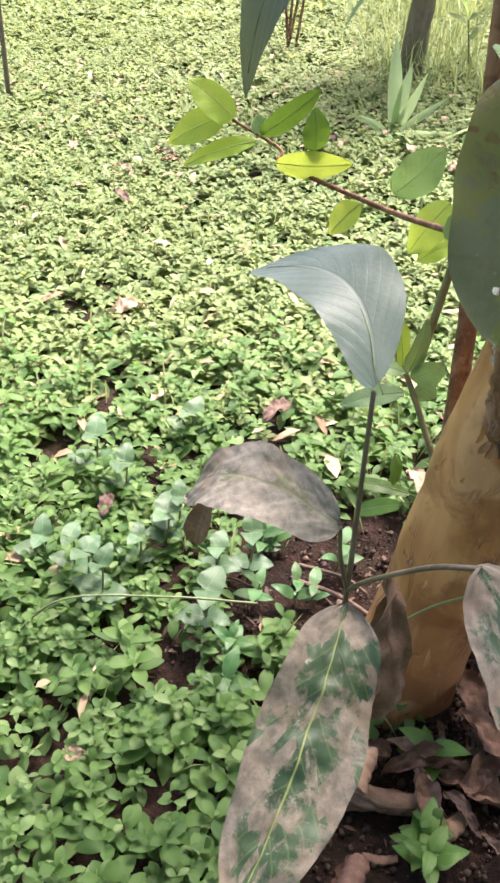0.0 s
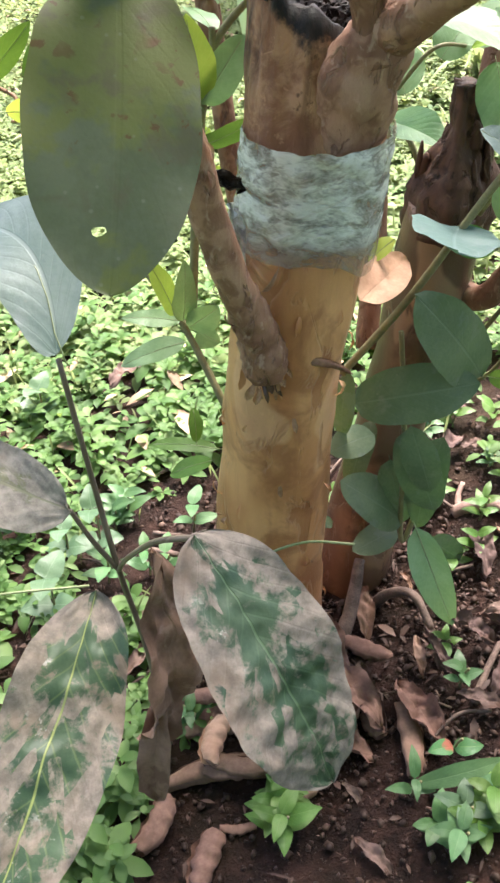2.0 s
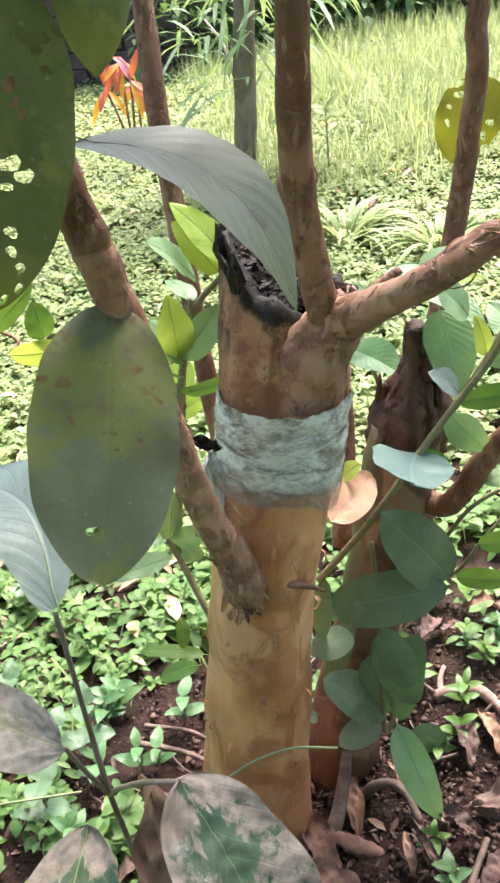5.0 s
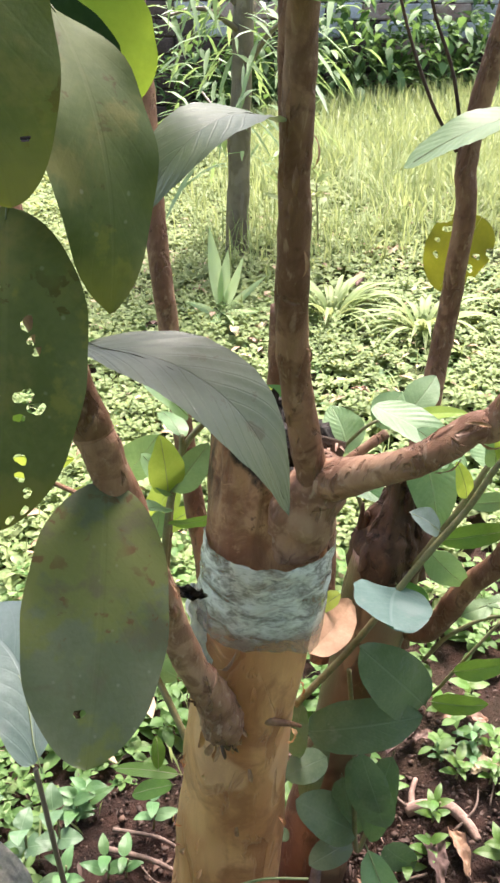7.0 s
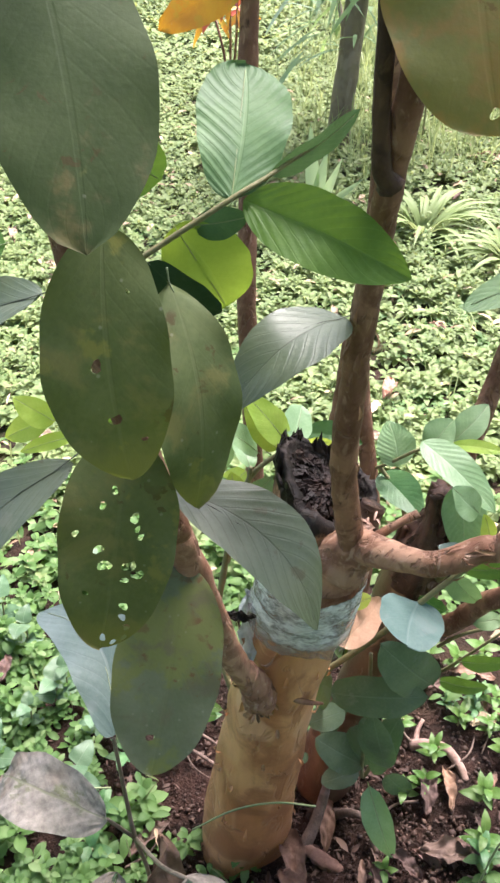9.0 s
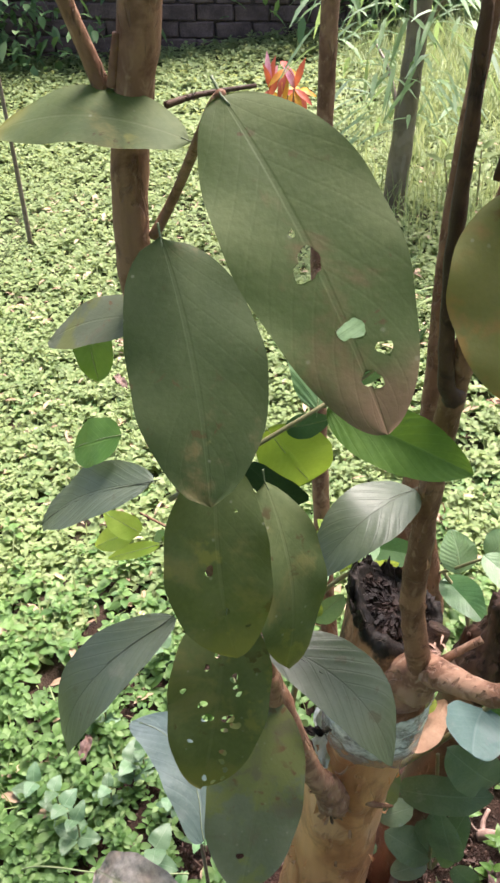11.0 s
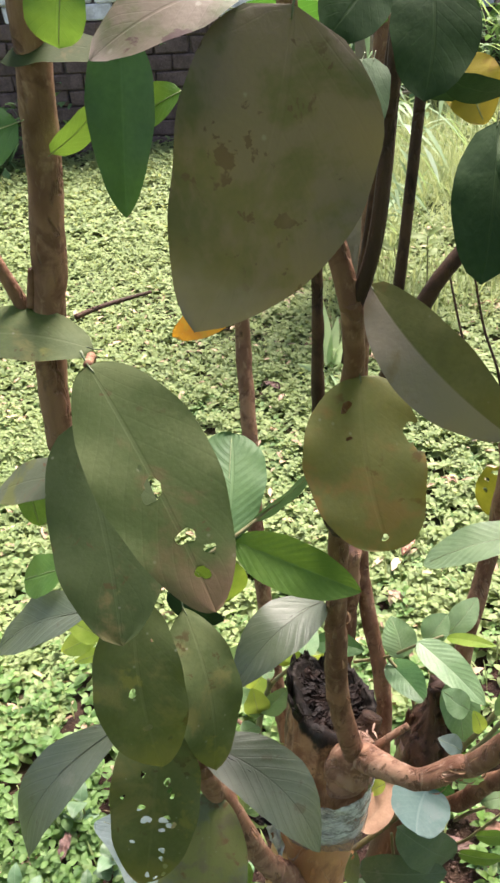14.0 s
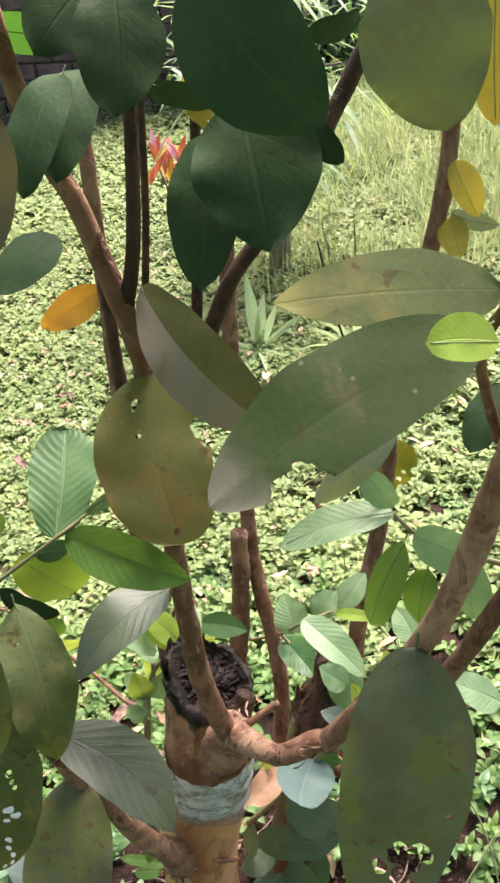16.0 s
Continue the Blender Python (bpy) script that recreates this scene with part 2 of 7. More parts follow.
M_LEAF_YOUNG = leaf_material("leaf_young", (0.24, 0.38, 0.05), (0.4, 0.52, 0.1), (0.5, 0.58, 0.2), ribs=11, side_mix=0.4, rough=0.42, through=0.38,
                             glow=(0.6, 0.72, 0.1))
M_LEAF_LIME = leaf_material("leaf_lime", (0.14, 0.24, 0.03), (0.22, 0.34, 0.05), (0.3, 0.42, 0.1), rough=0.45, through=0.35, glow=(0.38, 0.52, 0.05), vein_mix=0.3)
M_LEAF_YELLOW = leaf_material("leaf_turning", (0.086, 0.102, 0.040), (0.134, 0.136, 0.054), (0.14, 0.135, 0.065), patch=(0.19, 0.105, 0.05), rough=0.5, through=0.22,
                              glow=(0.45, 0.34, 0.05), blotch=(0.24, 0.12, 0.045), blotch_scale=15.0, blotch_at=0.58, spots=(0.06, 0.03, 0.02), vein_mix=0.2, spec=0.22)
M_LEAF_BRONZE = leaf_material("leaf_bronze", (0.050, 0.066, 0.030), (0.088, 0.088, 0.050), (0.10, 0.09, 0.065), spot_pick=0.42, tip=(0.22, 0.18, 0.165), patch=(0.152, 0.112, 0.099), patch_at=0.43, rough=0.55, through=0.12,
                              glow=(0.22, 0.2, 0.05), blotch=(0.13, 0.11, 0.045), blotch_scale=11.0, blotch_at=0.54, spots=(0.045, 0.015, 0.025), vein_mix=0.3, spec=0.22)
M_LEAF_FOLDED = leaf_material("leaf_folded", (0.088, 0.10, 0.036), (0.145, 0.145, 0.06), (0.13, 0.11, 0.075), rough=0.55, through=0.12,
                              glow=(0.22, 0.2, 0.05), half=(0.25, 0.215, 0.175), patch=(0.17, 0.11, 0.05), patch_at=0.55, vein_mix=0.1, spec=0.22)
M_LEAF_GOLD = leaf_material("leaf_gold", (0.30, 0.24, 0.04), (0.46, 0.36, 0.06), (0.4, 0.34, 0.1), rough=0.5, through=0.3,
                            glow=(0.6, 0.45, 0.05), blotch=(0.3, 0.17, 0.04), spots=(0.1, 0.05, 0.02), vein_mix=0.3)
# Olive leaf with light from behind put into its base and translucent colours.
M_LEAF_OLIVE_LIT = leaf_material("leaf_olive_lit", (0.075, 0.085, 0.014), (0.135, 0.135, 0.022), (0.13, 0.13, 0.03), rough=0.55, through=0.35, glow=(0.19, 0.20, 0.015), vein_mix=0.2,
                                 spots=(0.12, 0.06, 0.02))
M_LEAF_ROLLED = leaf_material("leaf_rolled", (0.140, 0.076, 0.053), (0.265, 0.153, 0.110), (0.2, 0.12, 0.085), ribs=12, rough=0.75, through=0.05,
                              blotch=(0.14, 0.07, 0.05), vein_mix=0.4)
M_LEAF_TAN = leaf_material("leaf_tan", (0.37, 0.20, 0.13), (0.52, 0.32, 0.22), (0.36, 0.22, 0.15), ribs=10, rough=0.65, through=0.12,
                           blotch=(0.24, 0.14, 0.10), vein_mix=0.4)
M_LEAF_ORANGE = leaf_material("leaf_orange", (0.46, 0.17, 0.02), (0.55, 0.34, 0.03), (0.4, 0.2, 0.03), rough=0.5, through=0.3,
                              glow=(0.9, 0.42, 0.03), blotch=(0.34, 0.30, 0.04), blotch_at=0.50, patch=(0.42, 0.10, 0.02), patch_at=0.58)
M_LEAF_MOTTLE = leaf_material("leaf_mottled", (0.032, 0.066, 0.034), (0.062, 0.105, 0.052), (0.30, 0.34, 0.11), ribs=13, rough=0.45, through=0.05,
                              dust=(0.225, 0.185, 0.150), dust_at=0.485, vein_mix=0.9, side_mix=0.22, rib_width=0.028, spots=(0.5, 0.46, 0.42))
M_LEAF_MOTTLE_WORN = leaf_material("leaf_mottled_worn", (0.030, 0.062, 0.036), (0.058, 0.098, 0.054), (0.12, 0.19, 0.10), ribs=11, rough=0.45, through=0.05,
                                   dust=(0.225, 0.19, 0.16), dust_at=0.475, vein_mix=0.6, side_mix=0.3, rib_width=0.024, spots=(0.5, 0.46, 0.42))
M_LEAF_DUST = leaf_material("leaf_dusty", (0.12, 0.13, 0.07), (0.2, 0.19, 0.12), (0.3, 0.28, 0.2), ribs=12, rough=0.8, through=0.05,
                            dust=(0.265, 0.23, 0.20), dust_at=0.36, vein_mix=0.4)
M_LEAF_DRY = leaf_material("leaf_dry", (0.17, 0.095, 0.06), (0.30, 0.18, 0.12), (0.26, 0.17, 0.12), ribs=12, rough=0.75, through=0.06,
                           blotch=(0.3, 0.2, 0.15), blotch_at=0.56, vein_mix=0.4)
M_LEAF_LITTER = leaf_material("leaf_litter", (0.085, 0.052, 0.043), (0.17, 0.108, 0.09), (0.16, 0.105, 0.088), ribs=12, rough=0.8, through=0.05,
                              blotch=(0.09, 0.045, 0.03), blotch_at=0.56, vein_mix=0.4)
M_LEAF_PALE = leaf_material("leaf_pale_litter", (0.27, 0.195, 0.135), (0.40, 0.30, 0.215), (0.34, 0.26, 0.18), rough=0.8, through=0.1, vein_mix=0.3)
M_LEAF_RED = leaf_material("leaf_red_spotted", (0.05, 0.16, 0.05), (0.09, 0.22, 0.07), (0.2, 0.3, 0.1), rough=0.45, through=0.15,
                           blotch=(0.42, 0.06, 0.06), blotch_at=0.56, blotch_scale=45.0)


def bark_material(name, base, tan, rust, flake, k=1.0):
    n = Nodes(name)
    v = n.coords("Object", 0.0)
    stretch = n.put("ShaderNodeMapping", Scale=(1.0, 1.0, 0.45))
    n.link(v, stretch.inputs["Vector"])
    s = stretch.outputs[0]
    plates = n.noise(s, 9.0 * k, 3.0, 0.5, 0.6)
    patches = n.noise(s, 24.0 * k, 4.0, 0.55, 0.9)
    fine = n.noise(v, 420.0, 4.0, 0.65)
    streaks = n.put("ShaderNodeMapping", Scale=(1.0, 1.0, 0.10))
    n.link(v, streaks.inputs["Vector"])
    lines = n.noise(streaks.outputs[0], 60.0 * k, 4.0, 0.6, 0.6)
    col = n.mix(n.ramp(plates, 0.38, 0.62), base, tan)
    col = n.mix(n.math("MULTIPLY", n.ramp(lines, 0.45, 0.65), 0.16), col, rust)
    col = n.mix(n.math("MULTIPLY", n.ramp(n.noise(v, 15.0 * k, 4.0, 0.6, 0.5), 0.46, 0.64), 0.68), col, rust)
    peel = n.ramp(patches, 0.57, 0.61)
    rim = n.math("MULTIPLY", peel, n.ramp(patches, 0.64, 0.60))
    fresh = n.noise(s, 13.0 * k, 2.0, 0.45, 0.3)
    col = n.mix(n.math("MULTIPLY", n.ramp(fresh, 0.60, 0.64 if k == 1.0 else 0.72), 0.55 if k == 1.0 else 0.25), col, flake)
    col = n.mix(n.math("MULTIPLY", peel, 0.5), col, rust)
    col = n.mix(n.math("MULTIPLY", rim, 0.22), col, flake)
    knots = n.noise(s, 17.0 * k, 5.0, 0.6, 0.4)
    col = n.mix(n.math("MULTIPLY", n.ramp(knots, 0.64, 0.70), 0.8), col, tuple(0.4 * c for c in rust))
    col = n.mix(n.math("MULTIPLY", n.ramp(n.noise(s, 70.0 if k == 1.0 else 110.0, 4.0, 0.6, 0.5), 0.64 if k == 1.0 else 0.56, 0.70), 0.3 if k == 1.0 else 0.5), col, flake)
    col = n.mix(n.math("MULTIPLY", fine, 0.2), col, tuple(0.5 * c for c in rust))
    h = n.math("ADD", n.math("MULTIPLY", peel, -0.8), n.math("ADD", n.math("MULTIPLY", lines, 0.22), n.math("MULTIPLY_ADD", fine, 0.2, n.math("MULTIPLY", rim, 0.4))))
    n.bump(h, 0.8, 0.0022 if k == 1.0 else 0.004)
    return n.done(col, n.math("MULTIPLY_ADD", plates, 0.25, 0.28 if k == 1.0 else 0.5), 0.45 if k == 1.0 else 0.25)


M_BARK = bark_material("guava_bark", (0.53, 0.222, 0.092), (0.76, 0.395, 0.185), (0.31, 0.112, 0.047), (0.80, 0.47, 0.27))
M_BARK_LIMB = bark_material("limb_bark", (0.195, 0.095, 0.060), (0.34, 0.185, 0.116), (0.105, 0.043, 0.025), (0.50, 0.325, 0.22), 2.4)
M_BARK_WARM = bark_material("warm_limb_bark", (0.305, 0.155, 0.098), (0.49, 0.290, 0.195), (0.17, 0.074, 0.045), (0.62, 0.44, 0.34), 2.4)
M_BARK_TWO = bark_material("leaning_bark", (0.115, 0.065, 0.041), (0.205, 0.122, 0.074), (0.078, 0.038, 0.023), (0.42, 0.27, 0.16))
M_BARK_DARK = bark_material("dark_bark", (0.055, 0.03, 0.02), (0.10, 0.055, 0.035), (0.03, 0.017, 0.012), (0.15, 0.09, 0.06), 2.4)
M_BARK_STUB = bark_material("scorched_bark", (0.070, 0.035, 0.024), (0.125, 0.064, 0.042), (0.030, 0.016, 0.012), (0.17, 0.10, 0.07), 2.4)
M_BARK_GREY = bark_material("grey_bark", (0.15, 0.115, 0.085), (0.21, 0.165, 0.125), (0.12, 0.085, 0.065), (0.27, 0.22, 0.18))
M_BURNT = bark_material("burnt_wood", (0.009, 0.007, 0.006), (0.020, 0.014, 0.011), (0.03, 0.02, 0.015), (0.06, 0.042, 0.032), 2.4)
M_CHAR = bark_material("charred_heartwood", (0.011, 0.006, 0.005), (0.034, 0.017, 0.012), (0.008, 0.005, 0.004), (0.055, 0.03, 0.024), 2.4)


def plain_material(name, a, b, scale, rough=0.6, bump=0.4, dist=0.002, through=0.0, spec=0.35):
    n = Nodes(name)
    v = n.coords("Object", 5.0)
    big, fine = n.noise(v, scale, 5.0, 0.6), n.noise(v, scale * 9.0, 4.0, 0.6)
    col = n.mix(n.ramp(n.math("ADD", n.math("MULTIPLY", big, 0.65), n.math("MULTIPLY", fine, 0.35)), 0.36, 0.64), a, b)
    n.bump(n.math("ADD", big, n.math("MULTIPLY", fine, 0.5)), bump, dist)
    return n.done(col, rough, spec, through)


M_TWIG = plain_material("green_twig", (0.165, 0.155, 0.072), (0.25, 0.225, 0.115), 60.0, 0.55)
M_MIDRIB = plain_material("midrib", (0.2, 0.24, 0.11), (0.28, 0.32, 0.16), 90.0, 0.5)
M_MIDRIB_YELLOW = plain_material("yellow_midrib", (0.42, 0.46, 0.12), (0.5, 0.52, 0.2), 90.0, 0.5)
M_MIDRIB_DULL = plain_material("dull_midrib", (0.09, 0.12, 0.06), (0.13, 0.16, 0.09), 90.0, 0.5)
M_MIDRIB_DARK = plain_material("dark_midrib", (0.06, 0.07, 0.045), (0.09, 0.1, 0.07), 90.0, 0.5)
M_FLAKE = plain_material("bark_flake", (0.30, 0.15, 0.08), (0.46, 0.27, 0.16), 45.0, 0.7, 0.7)
M_STICK = plain_material("dry_stick", (0.085, 0.058, 0.047), (0.19, 0.13, 0.105), 50.0, 0.85, 0.8)
M_ROOT = plain_material("pale_root", (0.20, 0.122, 0.098), (0.35, 0.235, 0.195), 45.0, 0.8, 0.9)
M_PITH = plain_material("pale_wood", (0.36, 0.21, 0.155), (0.54, 0.36, 0.28), 70.0, 0.7, 0.6)


def soil_material():
    n = Nodes("red_soil")
    v = n.coords("Object", 0.0)
    big, mid, fine = n.noise(v, 3.0, 4.0), n.noise(v, 26.0, 6.0, 0.65), n.noise(v, 160.0, 5.0, 0.7)
    col = n.mix(n.ramp(mid, 0.35, 0.65), (0.015, 0.0080, 0.0062), (0.047, 0.023, 0.017))
    col = n.mix(n.math("MULTIPLY", n.ramp(fine, 0.55, 0.75), 0.5), col, (0.125, 0.075, 0.057))
    col = n.mix(n.math("MULTIPLY", n.ramp(big, 0.5, 0.7), 0.35), col, (0.07, 0.052, 0.028))
    spot = n.put("ShaderNodeVectorMath")
    spot.operation = "DISTANCE"
    n.link(v, spot.inputs[0])
    spot.inputs[1].default_value = (0.25, 0.75, 0.0)
    growth = n.math("MULTIPLY", n.ramp(n.math("ADD", spot.outputs["Value"], n.math("MULTIPLY", mid, 0.8)), 1.2, 2.4), n.ramp(n.noise(v, 9.0, 5.0, 0.65), 0.34, 0.56))
    col = n.mix(n.math("MULTIPLY", growth, 0.85), col, n.mix(fine, (0.030, 0.055, 0.016), (0.095, 0.135, 0.045)))
    n.bump(n.math("ADD", mid, n.math("MULTIPLY", fine, 0.6)), 1.0, 0.018)
    return n.done(col, 0.9, 0.2)


M_SOIL = soil_material()


def weed_material(name, dark, light, pale, glow, through):
    n = Nodes(name)
    geo = n.put("ShaderNodeNewGeometry")
    r = geo.outputs["Random Per Island"]
    v = n.coords("Object", 0.0)
    big = n.noise(v, 2.2, 3.0)
    col = n.mix(r, dark, light)
    col = n.mix(n.math("MULTIPLY", n.ramp(r, 0.80, 0.97), 0.7), col, pale)
    col = n.mix(n.math("MULTIPLY", n.ramp(big, 0.42, 0.66), 0.4), col, light)
    fine = n.noise(v, 240.0, 3.0)
    col = n.mix(n.math("MULTIPLY", fine, 0.3), col, dark)
    n.bump(fine, 0.3, 0.001)
    return n.done(col, 0.58, 0.26, through, glow)


M_WEED = weed_material("ground_weed", (0.090, 0.142, 0.052), (0.205, 0.265, 0.100), (0.25, 0.29, 0.145), (0.40, 0.44, 0.15), 0.33)
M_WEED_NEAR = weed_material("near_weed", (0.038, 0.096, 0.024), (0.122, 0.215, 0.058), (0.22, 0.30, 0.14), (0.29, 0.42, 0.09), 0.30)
# Deeper green of its own, darkened further for the shaded ground by the trunk.
M_WEED_DEEP_SHADED = weed_material("deep_green_shaded_weed", (0.042, 0.096, 0.027), (0.13, 0.22, 0.072), (0.24, 0.32, 0.14), (0.26, 0.40, 0.09), 0.26)
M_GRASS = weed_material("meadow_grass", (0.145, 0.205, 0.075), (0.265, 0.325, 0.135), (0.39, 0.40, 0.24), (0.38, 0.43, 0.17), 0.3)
M_STRAW = weed_material("straw", (0.22, 0.14, 0.09), (0.42, 0.31, 0.2), (0.6, 0.48, 0.36), (0.4, 0.3, 0.2), 0.1)
M_SCRAP = weed_material("dry_scrap", (0.036, 0.019, 0.014), (0.125, 0.072, 0.055), (0.20, 0.13, 0.10), (0.2, 0.12, 0.08), 0.05)
M_CRUMB = weed_material("soil_crumb", (0.022, 0.013, 0.0095), (0.07, 0.039, 0.029), (0.15, 0.09, 0.066), (0.05, 0.03, 0.02), 0.01)
M_STRAP = weed_material("strap_leaf", (0.26, 0.38, 0.19), (0.45, 0.56, 0.36), (0.58, 0.65, 0.46), (0.55, 0.7, 0.36), 0.45)
M_FARLEAF = weed_material("willow_leaf", (0.10, 0.18, 0.07), (0.24, 0.34, 0.20), (0.42, 0.50, 0.40), (0.36, 0.5, 0.16), 0.3)
M_BUSH = weed_material("bush_leaf", (0.06, 0.125, 0.045), (0.14, 0.235, 0.085), (0.25, 0.34, 0.16), (0.22, 0.38, 0.09), 0.25)
M_CORDY = weed_material("cordyline_leaf", (0.3, 0.05, 0.05), (0.5, 0.13, 0.06), (0.62, 0.3, 0.3), (0.7, 0.18, 0.06), 0.3)
M_PETAL = plain_material("pink_petal", (0.62, 0.2, 0.3), (0.75, 0.4, 0.48), 30.0, 0.5, 0.2, 0.001, 0.3)

n = Nodes("plastic_film")
film_uv = n.put("ShaderNodeUVMap")
film_map = n.put("ShaderNodeMapping", Scale=(7.0, 3.6, 1.0))
n.link(film_uv.outputs[0], film_map.inputs["Vector"])
film_xyz = n.put("ShaderNodeSeparateXYZ")
n.link(film_uv.outputs[0], film_xyz.inputs[0])
crease = n.noise(film_map.outputs[0], 1.7, 5.0, 0.6, 1.0)
crinkle = n.noise(film_map.outputs[0], 6.5, 4.0, 0.6, 0.8)
fog = n.noise(film_map.outputs[0], 0.7, 5.0, 0.65, 1.4)
fold_lines = n.math("ADD", n.math("MULTIPLY", crease, 0.68), n.math("MULTIPLY", crinkle, 0.32))
film_col = n.mix(n.ramp(fold_lines, 0.38, 0.60), (0.36, 0.37, 0.335), (0.74, 0.76, 0.72))
low = n.ramp(n.math("ADD", film_xyz.outputs[1], n.math("MULTIPLY", fog, 0.5)), 0.56, 0.32)
film_col = n.mix(n.math("MULTIPLY", n.ramp(fog, 0.53, 0.66), 0.5), film_col, (0.32, 0.23, 0.15))
film_col = n.mix(n.math("MULTIPLY", low, 0.7), film_col, (0.20, 0.085, 0.055))
n.bump(fold_lines, 0.9, 0.006)
n.value(n.math("MULTIPLY", n.math("MULTIPLY_ADD", n.ramp(fold_lines, 0.36, 0.60), 0.45, 0.50), n.math("MULTIPLY_ADD", low, -0.25, 1.0)), n.bsdf.inputs["Alpha"])
M_FILM = n.done(film_col, 0.2, 0.55)

M_FILM_END = plain_material("loose_film", (0.55, 0.57, 0.56), (0.78, 0.80, 0.79), 60.0, 0.3, 0.8, 0.004, 0.3)

M_STONE = plain_material("wall_stone", (0.070, 0.047, 0.038), (0.150, 0.104, 0.086), 7.0, 0.9, 0.8, 0.01)
M_MORTAR = plain_material("wall_mortar", (0.055, 0.042, 0.036), (0.115, 0.090, 0.078), 10.0, 0.95, 0.6, 0.006)
M_PINK_BLOCK = plain_material("pink_block", (0.36, 0.22, 0.17), (0.56, 0.42, 0.36), 9.0, 0.9, 0.6, 0.006)
M_PALE_BLOCK = plain_material("pale_block", (0.44, 0.42, 0.41), (0.72, 0.71, 0.71), 6.0, 0.9, 0.6, 0.006)


# ---------------------------------------------------------------- builders
def spline(points, steps):
    """Catmull-Rom through the points, evenly in each span."""
    p = [Vector(q) for q in points]
    p = [p[0] * 2 - p[1]] + p + [p[-1] * 2 - p[-2]]
    got = []
    for i in range(1, len(p) - 2):
        a, b, c, d = p[i - 1:i + 3]
        for k in range(steps):
            t = k / steps
            got.append(0.5 * (2 * b + (c - a) * t + (2 * a - 5 * b + 4 * c - d) * t * t + (3 * b - a - 3 * c + d) * t ** 3))
    got.append(p[-2])
    return got


def tube(points, radii, seg=12, rough=0.0, scale=30.0, cap=True, flare=None):
    """A round limb along the points with one radius each; rough swells and dents it."""
    bm = bmesh.new()
    rings = []
    ref = Vector((0.31, 0.95, 0.05))
    for i, c in enumerate(points):
        d = (points[min(i + 1, len(points) - 1)] - points[max(i - 1, 0)]).normalized()
        x = ref.cross(d)
        if x.length < 1e-3:
            x = Vector((1, 0, 0)).cross(d)
        x.normalize()
        y = d.cross(x)
        ring = []
        for k in range(seg):
            a = 2 * math.pi * k / seg
            way = x * math.cos(a) + y * math.sin(a)
            r = radii[i]
            if rough:
                q = (c + way * r) * scale
                r *= 1 + rough * noise.noise(q) + 0.5 * rough * noise.noise(q * 2.7)
            if flare:
                r += flare(i, a)
            ring.append(bm.verts.new(c + way * r))
        rings.append(ring)
    for a, b in zip(rings, rings[1:]):
        for k in range(seg):
            bm.faces.new((a[k], a[(k + 1) % seg], b[(k + 1) % seg], b[k]))
    if cap:
        bm.faces.new(rings[0][::-1])
        bm.faces.new(rings[-1])
    return bm


def stem(tree, name, points, r0, r1, dark=False, green=False, label="", foot=0.0, wood=None):
    line = spline(points, 10)
    count = len(line) - 1
    radii = [r0 + (r1 - r0) * i / count for i in range(count + 1)]
    for i in range(min(8, count)):  # swollen foot
        radii[i] *= 1 + foot * (1 - i / 8) ** 1.5
    for i, q in enumerate(line):  # nodes along the stem
        radii[i] *= 1 + (0.035 if i % 11 == 5 else 0.0)
    if wood is None:
        wood = M_TWIG if green else M_BARK_DARK if dark else M_BARK_LIMB
    bm = tube(line, radii, 16 if r0 > 0.009 else 8, 0.30 if name == "dead_limb" else 0.13 if r0 > 0.006 else 0.05, 40.0)
    return part(name, bm, wood, tree, label)


def outline(peak, point):
    """Half width along a leaf: widest at peak; point 1 gives an oval, more draws both ends out."""
    return lambda u: (max(1e-6, u) / peak) ** (point * peak) * (max(1e-6, 1 - u) / (1 - peak)) ** (point * (1 - peak))


SHAPES = {
    "ovate": outline(0.42, 1.35),
    "heart": lambda u: math.sin(math.pi * u ** 0.5) ** 0.7,
    "obovate": outline(0.58, 0.95),
    "guava": outline(0.47, 1.12),
    "oval": outline(0.50, 0.98),
    "tapered": outline(0.46, 1.5),
    "lance": outline(0.44, 1.9),
    "drop": outline(0.36, 1.45),
    "broad": outline(0.42, 1.02),
    "round": outline(0.48, 0.80),
    "bronze": outline(0.40, 1.22),
}


